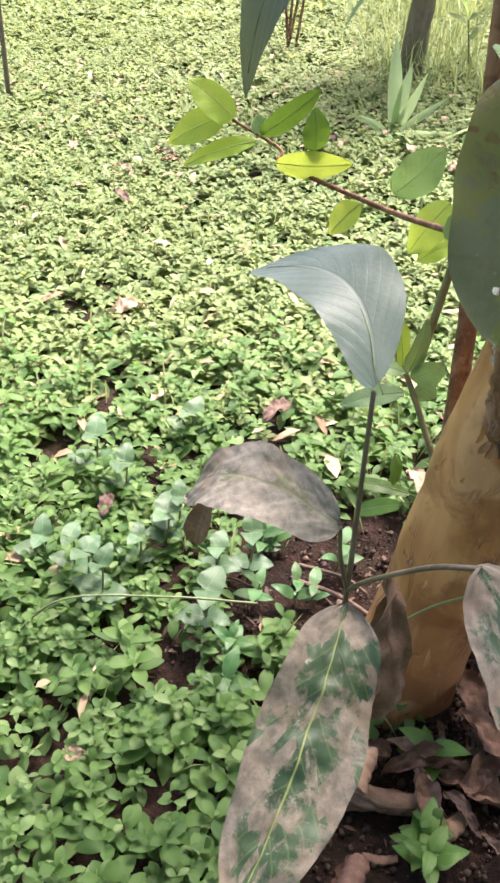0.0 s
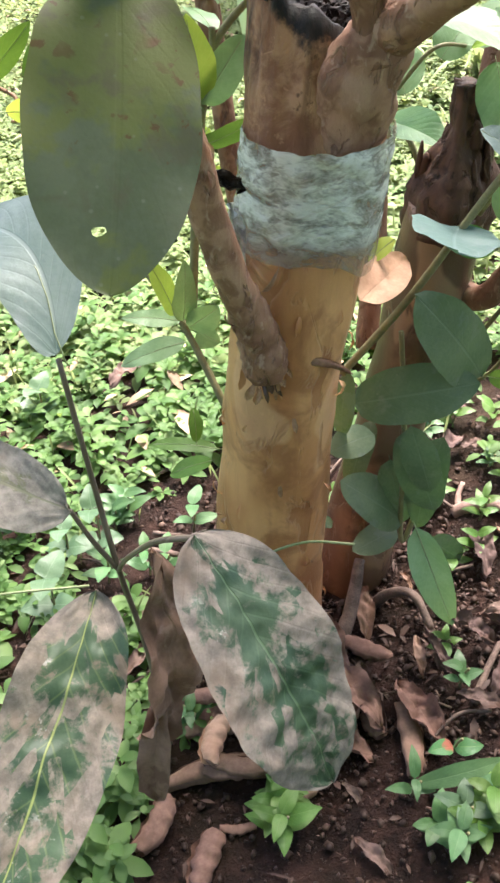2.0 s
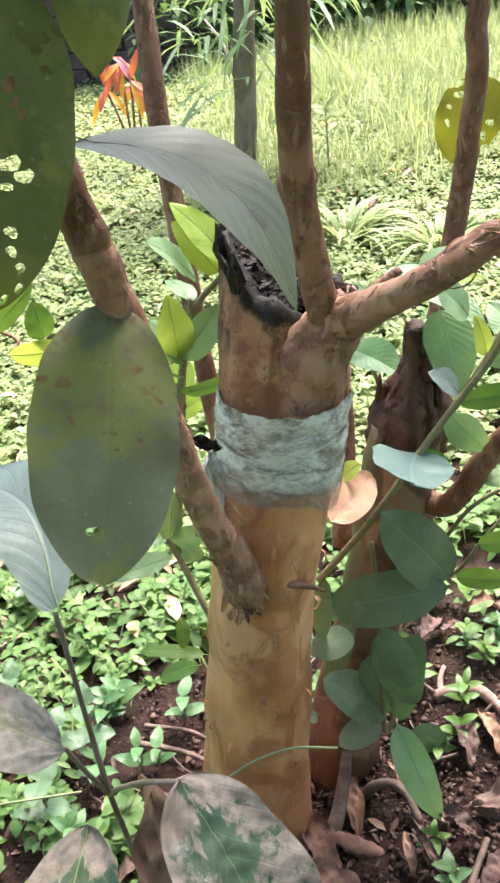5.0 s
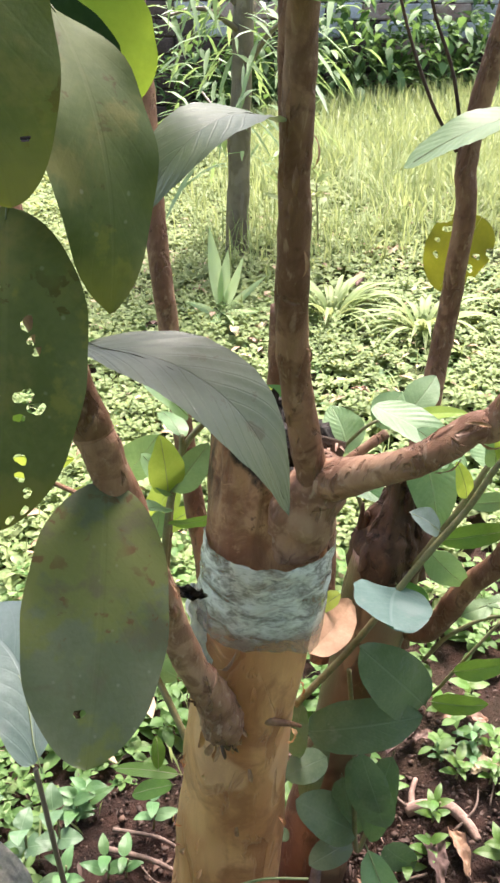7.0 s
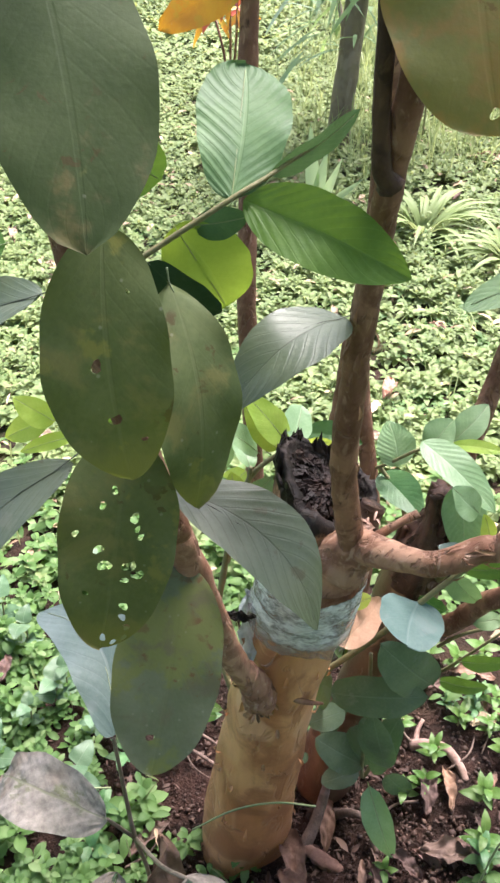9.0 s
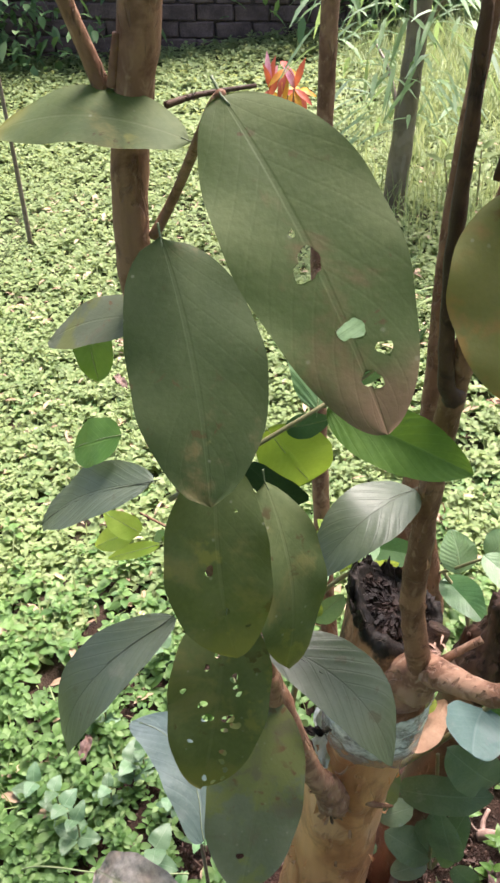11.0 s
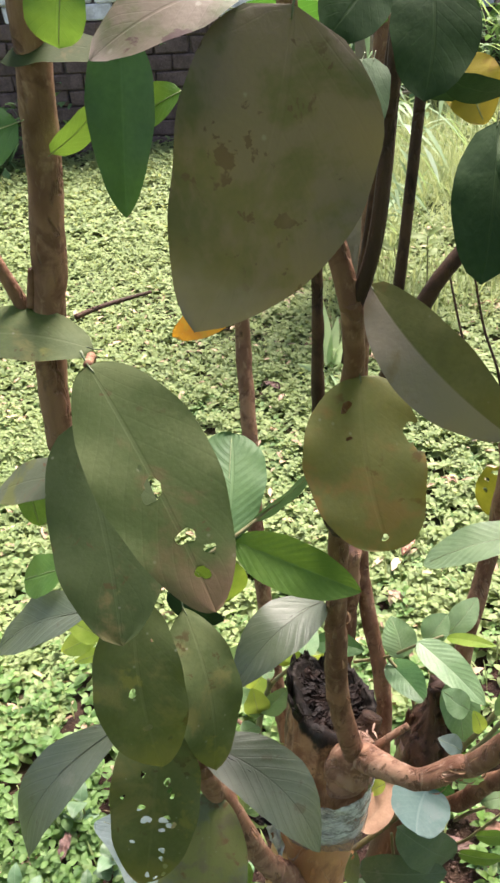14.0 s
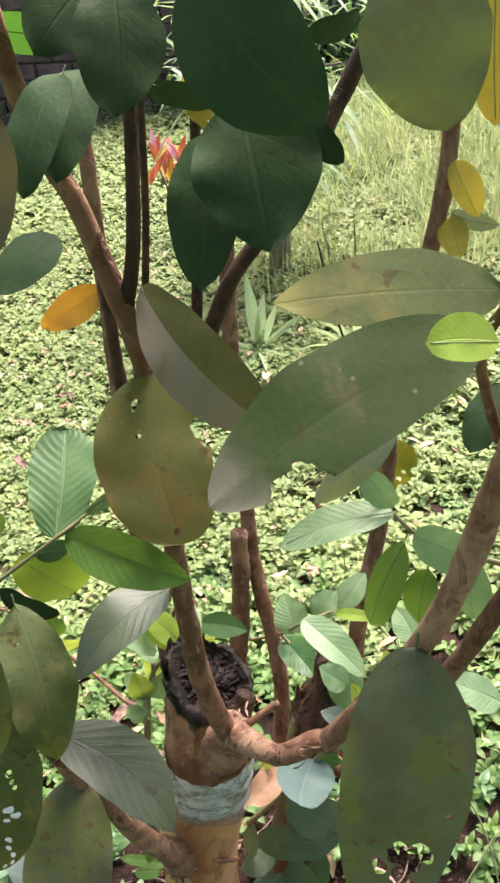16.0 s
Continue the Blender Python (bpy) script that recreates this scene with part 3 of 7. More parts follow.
def blade(length, width, bend=0.1, fold=0.10, wave=0.02, ribs=0, holes=(), curl=0.0, shape="guava", nu=22, nv=10, seed=0, crumple=0.0, relief=0.011, sweep=0.0):
    """A leaf along +x, its upper face to +z: arched, folded at the midrib, rippled, with holes bitten through."""
    if ribs:
        nu, nv = (7 * ribs, 28) if width > 0.05 else (5 * ribs, 14)
    if holes:
        nu, nv = 116, 60
    bm = bmesh.new()
    lay = bm.loops.layers.uv.new("UVMap")
    form = SHAPES[shape]
    r = random.Random(seed)
    ph = [r.uniform(0, 6.28) for _ in range(6)]
    skew = r.uniform(-0.08, 0.08)
    power = r.uniform(0.90, 1.08)
    uneven = r.uniform(-0.07, 0.07)
    grid, flat = [], {}
    for i in range(nu + 1):
        u = i / nu
        row = []
        half = 0.5 * width * max(0.012, form(u ** power))
        arc = bend * length * 4 * (u - u * u)
        for j in range(nv + 1):
            v = 2 * j / nv - 1
            edge = 1 + 0.02 * math.sin(9 * u + ph[0]) + 0.012 * math.sin(23 * u + ph[1] + 2 * v)
            y = half * v * (edge if abs(v) > 0.4 else 1) * (1 + uneven * (1 if v > 0 else -1))
            x = length * u
            z = arc - fold * width * (1 - abs(v)) * form(u) * 0.5 + wave * width * math.sin(9 * u + ph[2] + 1.2 * v) * abs(v)
            z += wave * 0.8 * width * math.sin(17 * u + ph[3] - 2.0 * v) * v * v
            if ribs:
                z += relief * width * math.cos(2 * math.pi * (ribs * u - 3.0 * abs(v))) * min(1, 3 * abs(v))
            if curl:
                a = curl * 2.6 * v * (0.5 + 0.5 * u)
                rad = half / max(0.2, abs(curl * 2.6))
                y, z = rad * math.sin(a) * 1.0, z + rad * (1 - math.cos(a))
            if crumple:
                z += crumple * width * (noise.noise((9 * u + ph[0], 2.2 * v, ph[1])) + 0.6 * noise.noise((21 * u, 5 * v, ph[2])))
                y += 0.5 * crumple * width * noise.noise((7 * u, 3 * v + ph[3], 5.0))
            y += (skew * width + sweep * length) * 4 * (u - u * u)
            for hu, hv, hr in holes:
                du, dv = (u - hu), (v - hv) * 0.5 * width / length * form(u)
                ang = math.atan2(dv, du)
                rr = hr * (1 + 0.24 * math.sin(2 * ang + ph[4] + 9 * hu) + 0.12 * math.sin(3 * ang + ph[5] + 5 * hv) + 0.06 * math.sin(7 * ang + 3 * hu))
                dd = math.hypot(du, dv)
                flat.setdefault((i, j), False)
                if dd < rr:
                    flat[(i, j)] = True
                    k = rr / max(dd, 1e-4)
                    x, y = length * (hu + du * k), y + 0.0
                    y = y + (dv * k - dv) * length
            row.append(bm.verts.new((x, y, z)))
        grid.append(row)
    for i in range(nu):
        for j in range(nv):
            keys = ((i, j), (i + 1, j), (i + 1, j + 1), (i, j + 1))
            if holes and all(flat.get(k) for k in keys):
                continue
            f = bm.faces.new([grid[a][b] for a, b in keys])
            for loop, (a, b) in zip(f.loops, keys):
                loop[lay].uv = (a / nu, b / nv)
    loose = [q for q in bm.verts if not q.link_faces]
    bmesh.ops.delete(bm, geom=loose, context="VERTS")
    return bm


def frame_of(base, tip, face, roll=0.0):
    x = (Vector(tip) - Vector(base)).normalized()
    z = Vector(face)
    z = (z - x * z.dot(x))
    if z.length < 1e-3:
        z = Vector((0, 0, 1)) - x * x.z
    z.normalize()
    m = Matrix((x, z.cross(x), z)).transposed().to_4x4()
    return Matrix.Translation(base) @ m @ Matrix.Rotation(radians(roll), 4, "X")


leaf_count = [0]
PLAIN_LEAVES = (M_LEAF_FOLDED, M_LEAF_EATEN, M_LEAF_BROWNED, M_LEAF_DULL, M_LEAF_SHADE, M_LEAF_OLIVE, M_LEAF_BRONZE, M_LEAF_YELLOW, M_LEAF_DARK, M_LEAF_SAGE)


def leaf(tree, material, base, tip, width, face, roll=0, bend=0.1, ribs=0, holes=(), curl=0.0, label="", shape="guava", rib=True, wave=0.022, crumple=0.0, sweep=0.0, fold=None):
    """A leaf as a part of its tree, with the raised midrib and its short stalk as a part of the leaf."""
    leaf_count[0] += 1
    length = (Vector(tip) - Vector(base)).length
    near = width > 0.05
    quilt = 0.0065 if material is M_LEAF_RIB else 0.0055 if material is M_LEAF_DUST else 0.0040 if material in (M_LEAF_GREY, M_LEAF_PALE_LIT, M_LEAF_FRESH) else 0.0018
    if near and not ribs and not holes and not curl and material not in PLAIN_LEAVES:
        ribs = 9
    bm = blade(length, width, bend, ((0.0 if curl else 0.015 if material in PLAIN_LEAVES else 0.10) if fold is None else fold), wave, ribs, holes, curl, shape, 24 if near else 14, 12 if near else 6, leaf_count[0], crumple, quilt, sweep)
    m = frame_of(base, tip, face, roll)
    bm.transform(m)
    ob = part("leaf", bm, material, tree, label)
    if rib and not crumple and fold is None:
        line, radii = [], []
        for i in range(9):
            u = -0.06 + (0.10 if material in PLAIN_LEAVES else 1.0) * i / 8
            uu = max(0.0, u)
            z = bend * length * 4 * (uu - uu * uu) - (0.0 if curl else 0.0075 if material in PLAIN_LEAVES else 0.05) * width * math.sin(math.pi * min(1, uu))
            line.append(m @ Vector((u * length, sweep * length * 4 * (uu - uu * uu), z + (0.0 if u > 0 else 0.04 * length * u))))
            radii.append(max(0.00035, length * (0.0022 if material is M_LEAF_MOTTLE else 0.0055 if material in PLAIN_LEAVES else 0.0032 if near else 0.0065) * (1 - (0.5 if material in PLAIN_LEAVES else 0.85) * i / 8)))
        wood = M_MIDRIB_YELLOW if material is M_LEAF_MOTTLE else M_MIDRIB_DARK if material is M_LEAF_GREY else M_MIDRIB_DULL if material in PLAIN_LEAVES else M_MIDRIB
        part("stalk" if material in PLAIN_LEAVES else "midrib", tube(line, radii, 6), wood, ob)
    return ob


HOLES_A = ((0.236, -0.13, 0.0156), (0.305, -0.30, 0.0156), (0.348, 0.26, 0.0208), (0.396, 0.32, 0.0156), (0.428, 0.38, 0.0156), (0.439, -0.70, 0.0156), (0.502, -0.29, 0.0208), (0.573, -0.16, 0.0260), (0.568, 0.26, 0.0260), (0.602, 0.43, 0.0234), (0.634, 0.23, 0.0156), (0.713, -0.49, 0.0130), (0.761, 0.33, 0.0182), (0.816, 0.38, 0.0156), (0.865, 0.60, 0.0156), (0.937, 0.00, 0.0156), (0.957, 0.57, 0.0130), (0.923, 0.79, 0.0130))
HOLES_B = ((0.505, -0.19, 0.0221), (0.726, -0.03, 0.0221), (0.238, 0.44, 0.0111), (0.820, 0.52, 0.0133))
HOLES_C = ((0.53, -0.12, 0.040), (0.725, 0.05, 0.030), (0.80, 0.42, 0.020), (0.86, 0.08, 0.024), (0.44, -0.12, 0.010))
HOLES_D = ((0.16, -0.30, 0.03), (0.34, -0.24, 0.016), (0.36, 0.95, 0.07), (0.44, 1.0, 0.045), (0.92, 0.0, 0.02))
HOLES_E = ((0.72, 0.28, 0.05), (0.68, 0.55, 0.035), (0.52, 0.75, 0.012), (0.78, -0.1, 0.03), (0.30, 0.6, 0.01), (0.8, 0.4, 0.04))


def strips(count, place, length, width, lift, fine=False):
    """Many small leaves as one mesh: arrays of base points, headings, lengths, widths and rises; each eight triangles, or sixteen where they are near."""
    u = np.array([0.0, 0.34, 0.34, 0.34, 0.70, 0.70, 0.70, 1.0])
    w = np.array([0.0, -0.92, 0.0, 0.92, -0.80, 0.0, 0.80, 0.0])
    tri = np.array([(0, 2, 1), (0, 3, 2), (1, 2, 5), (1, 5, 4), (2, 3, 6), (2, 6, 5), (4, 5, 7), (5, 6, 7)])
    if fine:  # rounder leaves with a narrow foot
        u = np.array([0.0, 0.18, 0.18, 0.18, 0.42, 0.42, 0.42, 0.68, 0.68, 0.68, 0.88, 0.88, 0.88, 1.0])
        w = np.array([0.0, -0.42, 0.0, 0.42, -0.86, 0.0, 0.86, -0.84, 0.0, 0.84, -0.44, 0.0, 0.44, 0.0])
        tri = np.array([(0, 2, 1), (0, 3, 2)] + [t for r in (1, 4, 7) for t in ((r, r + 1, r + 4), (r, r + 4, r + 3), (r + 1, r + 2, r + 5), (r + 1, r + 5, r + 4))] + [(10, 11, 13), (11, 12, 13)])
    base, heading = place
    hx, hy = np.cos(heading), np.sin(heading)
    lat = u[None, :] * length[:, None] * np.cos(lift)[:, None]
    rise = u[None, :] * length[:, None] * np.sin(lift)[:, None] - 0.35 * length[:, None] * (u ** 2)[None, :]
    off = 0.5 * w[None, :] * width[:, None]
    rise = rise + 0.30 * np.abs(off)
    m = len(u)
    co = np.empty((count, m, 3))
    co[:, :, 0] = base[:, None, 0] + lat * hx[:, None] - off * hy[:, None]
    co[:, :, 1] = base[:, None, 1] + lat * hy[:, None] + off * hx[:, None]
    co[:, :, 2] = base[:, None, 2] + rise
    faces = (tri[None] + m * np.arange(count)[:, None, None]).reshape(-1, 3)
    return co.reshape(-1, 3), faces


def stuff_mesh(name, co, faces, material, smooth=True):
    me = bpy.data.meshes.new(name)
    me.vertices.add(len(co))
    me.vertices.foreach_set("co", np.asarray(co, dtype=np.float32).ravel())
    me.loops.add(faces.size)
    me.loops.foreach_set("vertex_index", np.asarray(faces, dtype=np.int32).ravel())
    me.polygons.add(len(faces))
    me.polygons.foreach_set("loop_start", np.arange(0, faces.size, faces.shape[1], dtype=np.int32))
    me.update()
    me.validate()
    if smooth:
        me.shade_smooth()
    me.materials.append(material)
    return me


def stuff(name, co, faces, material, label, category):
    return tagged(new(name, stuff_mesh(name, co, faces, material)), label, category, kind="stuff")


def rosettes(xy, low, high, leaves, size, lift=0.5):
    """Leaves of upright little weeds at the points xy: crossed pairs up a stem, the top ones smaller."""
    bases, heads, lens, wids, lifts = [], [], [], [], []
    k = len(xy)
    turn = rng.uniform(0, 6.28, k)
    tall = rng.uniform(low, high, k)
    big = rng.uniform(size * 0.65, size * 1.25, k)
    z0 = ground_z(xy[:, 0], xy[:, 1])
    lean = rng.normal(0, 0.25, (k, 2))
    for i in range(leaves):
        level = (i // 2) / max(1, (leaves - 1) // 2)
        h = tall * (0.35 + 0.65 * level)
        b = np.stack([xy[:, 0] + lean[:, 0] * h, xy[:, 1] + lean[:, 1] * h, z0 + h], 1)
        bases.append(b)
        heads.append(turn + math.pi * (i % 2) + 1.45 * (i // 2) + rng.normal(0, 0.25, k))
        le = big * (1.0 - 0.45 * level) * rng.uniform(0.8, 1.15, k)
        lens.append(le)
        wids.append(le * rng.uniform(0.42, 0.60, k))
        lifts.append(lift * (0.4 + 0.9 * level) + rng.normal(0, 0.22, k))
    return np.concatenate(bases), np.concatenate(heads), np.concatenate(lens), np.concatenate(wids), np.concatenate(lifts)

# ---------------------------------------------------------------- ground
def ground_sheet():
    near_x, near_y = np.arange(-1.6, 2.2, 0.02), np.arange(0.1, 2.6, 0.02)
    xs = np.concatenate([[-400, -60, -20, -9, -5, -3, -2.2], near_x, [2.4, 3, 5, 9, 20, 60, 400]])
    ys = np.concatenate([[-400, -60, -15, -5, -2, -0.8, -0.3], near_y, [2.8, 3.3, 4, 5, 7, 10, 16, 30, 80, 400]])
    gx, gy = np.meshgrid(xs, ys)
    z = ground_z(gx, gy)
    lumps = np.array([[noise.noise((a * 9, b * 9, 0)) + 0.6 * noise.noise((a * 23, b * 23, 4)) + 0.35 * noise.noise((a * 55, b * 55, 9)) for a in xs] for b in ys])
    fade = np.exp(-((gx - 0.3) / 1.4) ** 2 - ((gy - 1.0) / 1.3) ** 2)
    z = z + 0.013 * lumps * fade
    co = np.stack([gx, gy, z], -1).reshape(-1, 3)
    w, h = len(xs), len(ys)
    i = np.arange(w * h).reshape(h, w)
    faces = np.stack([i[:-1, :-1], i[:-1, 1:], i[1:, 1:], i[1:, :-1]], -1).reshape(-1, 4)
    me = stuff_mesh("ground", co, faces, M_SOIL)
    return tagged(new("ground", me), "bare reddish-brown soil on a gentle bank", "ground", kind="structure")


ground = ground_sheet()

BARE = ((0.05, 0.41, 0.13, 0.95), (-0.16, 0.80, 0.15, 0.55), (-0.36, 0.92, 0.16, 0.3), (-0.04, 0.96, 0.17, 0.88), (0.16, 0.62, 0.17, 0.95), (0.40, 0.72, 0.20, 0.97), (0.58, 0.95, 0.20, 0.85), (0.05, 0.86, 0.12, 0.75), (0.22, 0.90, 0.20, 0.9),
        (-0.22, 0.66, 0.10, 0.2), (-0.10, 1.15, 0.16, 0.5), (-0.50, 1.85, 0.25, 0.5), (0.75, 1.35, 0.2, 0.6), (-0.15, 2.75, 0.3, 0.6),
        (0.5, 2.3, 0.3, 0.5), (0.20, 0.44, 0.18, 0.97), (0.33, 0.57, 0.20, 0.98), (0.50, 0.78, 0.16, 0.97), (0.60, 1.05, 0.14, 0.8))


def scatter(count, x0, x1, y0, y1, patch=6.0, thin=0.0):
    """Points over a rectangle, thinned where the soil lies bare."""
    p = np.stack([rng.uniform(x0, x1, count), rng.uniform(y0, y1, count)], 1)
    keep = np.ones(count)
    for bx, by, br, much in BARE:
        d = np.hypot(p[:, 0] - bx, p[:, 1] - by) / br
        keep *= 1 - much * np.clip(1.6 - 1.2 * d, 0, 1)
    for axis, low, high in ((0, x0, x1), (1, y0, y1)):  # ragged, thinning borders
        keep *= np.clip(np.minimum(p[:, axis] - low, high - p[:, axis]) / 0.35, 0, 1)
    clump = np.array([noise.noise((a * patch, b * patch, 2.0)) for a, b in p])
    keep *= np.clip(0.78 - thin + 1.25 * clump, 0.0, 1.0)
    return p[rng.uniform(0, 1, count) < keep]


def weed_cover(name, p, low, high, leaves, size, material, label, lift=0.5, fine=False):
    base, head, le, wi, li = rosettes(p, low, high, leaves, size, lift)
    co, faces = strips(len(base), (base, head), le, wi, li, fine)
    return stuff(name, co, faces, material, label, "weeds")


weed_cover("weed_cover", scatter(5000, -1.6, 1.8, -0.1, 1.75), 0.02, 0.085, 8, 0.047, M_WEED_NEAR,
           "low bright green leafy weeds covering the soil", fine=True)
weed_cover("weed_cover", scatter(1500, -1.1, 0.12, -0.1, 1.25, 7.0, -0.1), 0.02, 0.07, 8, 0.036, M_WEED_DEEP_SHADED,
           "low deep green leafy weeds, partly darkened for shade", fine=True)
near = np.stack([rng.uniform(-0.42, 0.09, 170), rng.uniform(0.60, 1.20, 170)], 1)
near = near[(np.hypot(near[:, 0] - 0.147, near[:, 1] - 0.748) > 0.10) & (np.hypot(near[:, 0] - 0.05, near[:, 1] - 0.87) > 0.13)]
weed_cover("weed_cover", near, 0.01, 0.05, 7, 0.030, M_WEED_NEAR, "small green weeds sprouting from the soil beside the trunk", fine=True)
weed_cover("weed_cover", scatter(7000, -1.8, 2.0, 0.95, 3.4, 3.0, -0.15), 0.006, 0.03, 5, 0.04, M_WEED_DEEP_SHADED,
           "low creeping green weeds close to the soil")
weed_cover("weed_cover", scatter(12500, -2.0, 2.2, 1.25, 3.2, 5.0, -0.2), 0.015, 0.06, 8, 0.045, M_WEED,
           "low bright green leafy weeds covering the soil")
weed_cover("weed_cover", scatter(14500, -2.8, 3.0, 2.8, 5.5, 3.0, -0.25), 0.015, 0.07, 6, 0.052, M_WEED,
           "low bright green leafy weeds covering the soil")
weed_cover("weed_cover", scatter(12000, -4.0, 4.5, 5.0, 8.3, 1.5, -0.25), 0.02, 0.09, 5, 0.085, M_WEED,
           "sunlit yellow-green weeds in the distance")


# thinner growth away from the path of view
wide = scatter(26000, -7.0, 7.5, -5.0, 8.3, 1.2)
inner = (np.abs(wide[:, 0] - 0.1) < 1.15 + 0.42 * np.maximum(0, wide[:, 1] - 1.2) + rng.uniform(-0.3, 0.3, len(wide))) & (wide[:, 1] > 0.25)
weed_cover("weed_cover", wide[~inner], 0.02, 0.10, 5, 0.09, M_WEED, "low leafy weeds covering the soil round the trees")


def grass_cover(name, p, low, high, width, label, lean=0.28):
    k = len(p)
    z0 = ground_z(p[:, 0], p[:, 1])
    base = np.stack([p[:, 0], p[:, 1], z0], 1)
    le = rng.uniform(low, high, k)
    lift = np.clip(rng.normal(1.15, lean, k), 0.4, 1.6)
    co, faces = strips(k, (base, rng.uniform(0, 6.28, k)), le, np.full(k, width) * rng.uniform(0.7, 1.3, k), lift)
    return stuff(name, co, faces, M_GRASS, label, "grass")


tall = scatter(36000, 0.0, 4.2, 3.1, 7.9, 1.5, -0.1)
tall = tall[rng.uniform(0, 1, len(tall)) < np.clip((tall[:, 0] - 0.15) / 0.7, 0, 1) * np.clip((tall[:, 1] - 3.0) / 0.8, 0.05, 1)]
grass_cover("tall_grass", tall, 0.14, 0.46, 0.0055, "tall pale green grass on the sunlit meadow")
grass_cover("short_grass", scatter(6000, -1.4, 1.6, 0.5, 4.2), 0.05, 0.15, 0.004, "scattered thin grass blades among the weeds")

straw = scatter(3400, -1.6, 1.9, 0.6, 4.8, 3.0, -0.2)
k = len(straw)
base = np.stack([straw[:, 0], straw[:, 1], ground_z(straw[:, 0], straw[:, 1]) + rng.uniform(0.004, 0.05, k)], 1)
le = rng.uniform(0.02, 0.07, k)
co, faces = strips(k, (base, rng.uniform(0, 6.28, k)), le, le * rng.uniform(0.12, 0.5, k), rng.normal(0.1, 0.25, k))
stuff("straw_litter", co, faces, M_STRAW, "dry tan straw and leaf scraps among the weeds", "litter")

# ---------------------------------------------------------------- distance: wall, bushes, far tree, garden plants
def block(sx, sy, sz, bevel=0.02, seed=0):
    """A rough stone of the wall with worn corners."""
    r = random.Random(seed)
    bm = bmesh.new()
    bmesh.ops.create_cube(bm, size=1.0)
    bmesh.ops.scale(bm, vec=(sx, sy, sz), verts=bm.verts)
    for q in bm.verts:
        q.co += Vector((r.uniform(-1, 1), r.uniform(-1, 1), r.uniform(-1, 1))) * 0.012
    bmesh.ops.bevel(bm, geom=bm.edges[:], offset=bevel, segments=1, affect="EDGES")
    return bm


def boundary_wall():
    """Old block wall: damp dark courses below, flaking whitewash over pink blocks above."""
    wall = bmesh.new()
    bmesh.ops.create_cube(wall, size=1.0)
    bmesh.ops.scale(wall, vec=(24.0, 0.24, 3.4), verts=wall.verts)
    bmesh.ops.translate(wall, vec=(0, 8.45, 0.6), verts=wall.verts)
    ob = solid("wall_north", wall, M_MORTAR, "old block boundary wall, damp and dark below, flaking whitewash above", "wall", kind="structure", smooth=False)
    shapes = {}
    for mat in (M_STONE, M_PALE_BLOCK, M_PINK_BLOCK):
        for q in range(3):
            bm = block(0.325, 0.07, 0.132, 0.012, q)
            me = bpy.data.meshes.new("block")
            bm.to_mesh(me)
            bm.free()
            me.materials.append(mat)
            shapes[mat, q] = me
    r = random.Random(5)
    for row in range(13):
        for c in range(-10, 13):
            x = c * 0.342 + 0.17 * (row % 2) + r.uniform(-0.008, 0.008)
            z = -0.30 + row * 0.145
            damp = z < 0.92 - 0.05 * x + r.uniform(-0.12, 0.12)
            mat = M_STONE if damp else M_PINK_BLOCK if r.random() < 0.3 else M_PALE_BLOCK
            st = new("block", shapes[mat, r.randrange(3)])
            st.location = (x, 8.315 + r.uniform(-0.008, 0.012), z)
            st.parent = ob
    return ob


boundary_wall()


def leafy(name, centre, spread, count, size, material, label, category, lift=0.2, shape=0.25, kind="stuff"):
    """A loose mass of narrow leaves."""
    q = rng.normal(0, 1, (count, 3)) * np.array(spread) * 0.5 + np.array(centre)
    q[:, 2] = np.maximum(q[:, 2], ground_z(q[:, 0], q[:, 1]) + 0.02)
    le = rng.uniform(0.6, 1.3, count) * size
    co, faces = strips(count, (q, rng.uniform(0, 6.28, count)), le, le * shape, rng.normal(lift, 0.6, count))
    return stuff_mesh(name, co, faces, material), label, category, kind


for cx, cy, sx, sz, k in ((2.2, 7.75, 1.9, 0.55, 1700), (-3.0, 7.9, 1.2, 0.4, 600), (4.2, 7.6, 1.8, 0.7, 1200), (0.9, 7.9, 1.0, 0.30, 450)):
    me, lab, cat, kd = leafy("bush", (cx, cy, float(ground_z(cx, cy)) + 0.35), (sx, 0.5, sz), k, 0.15, M_BUSH,
                             "leafy green undergrowth at the foot of the block wall", "undergrowth", shape=0.42)
    tagged(new("undergrowth", me), lab, cat, kind=kd)


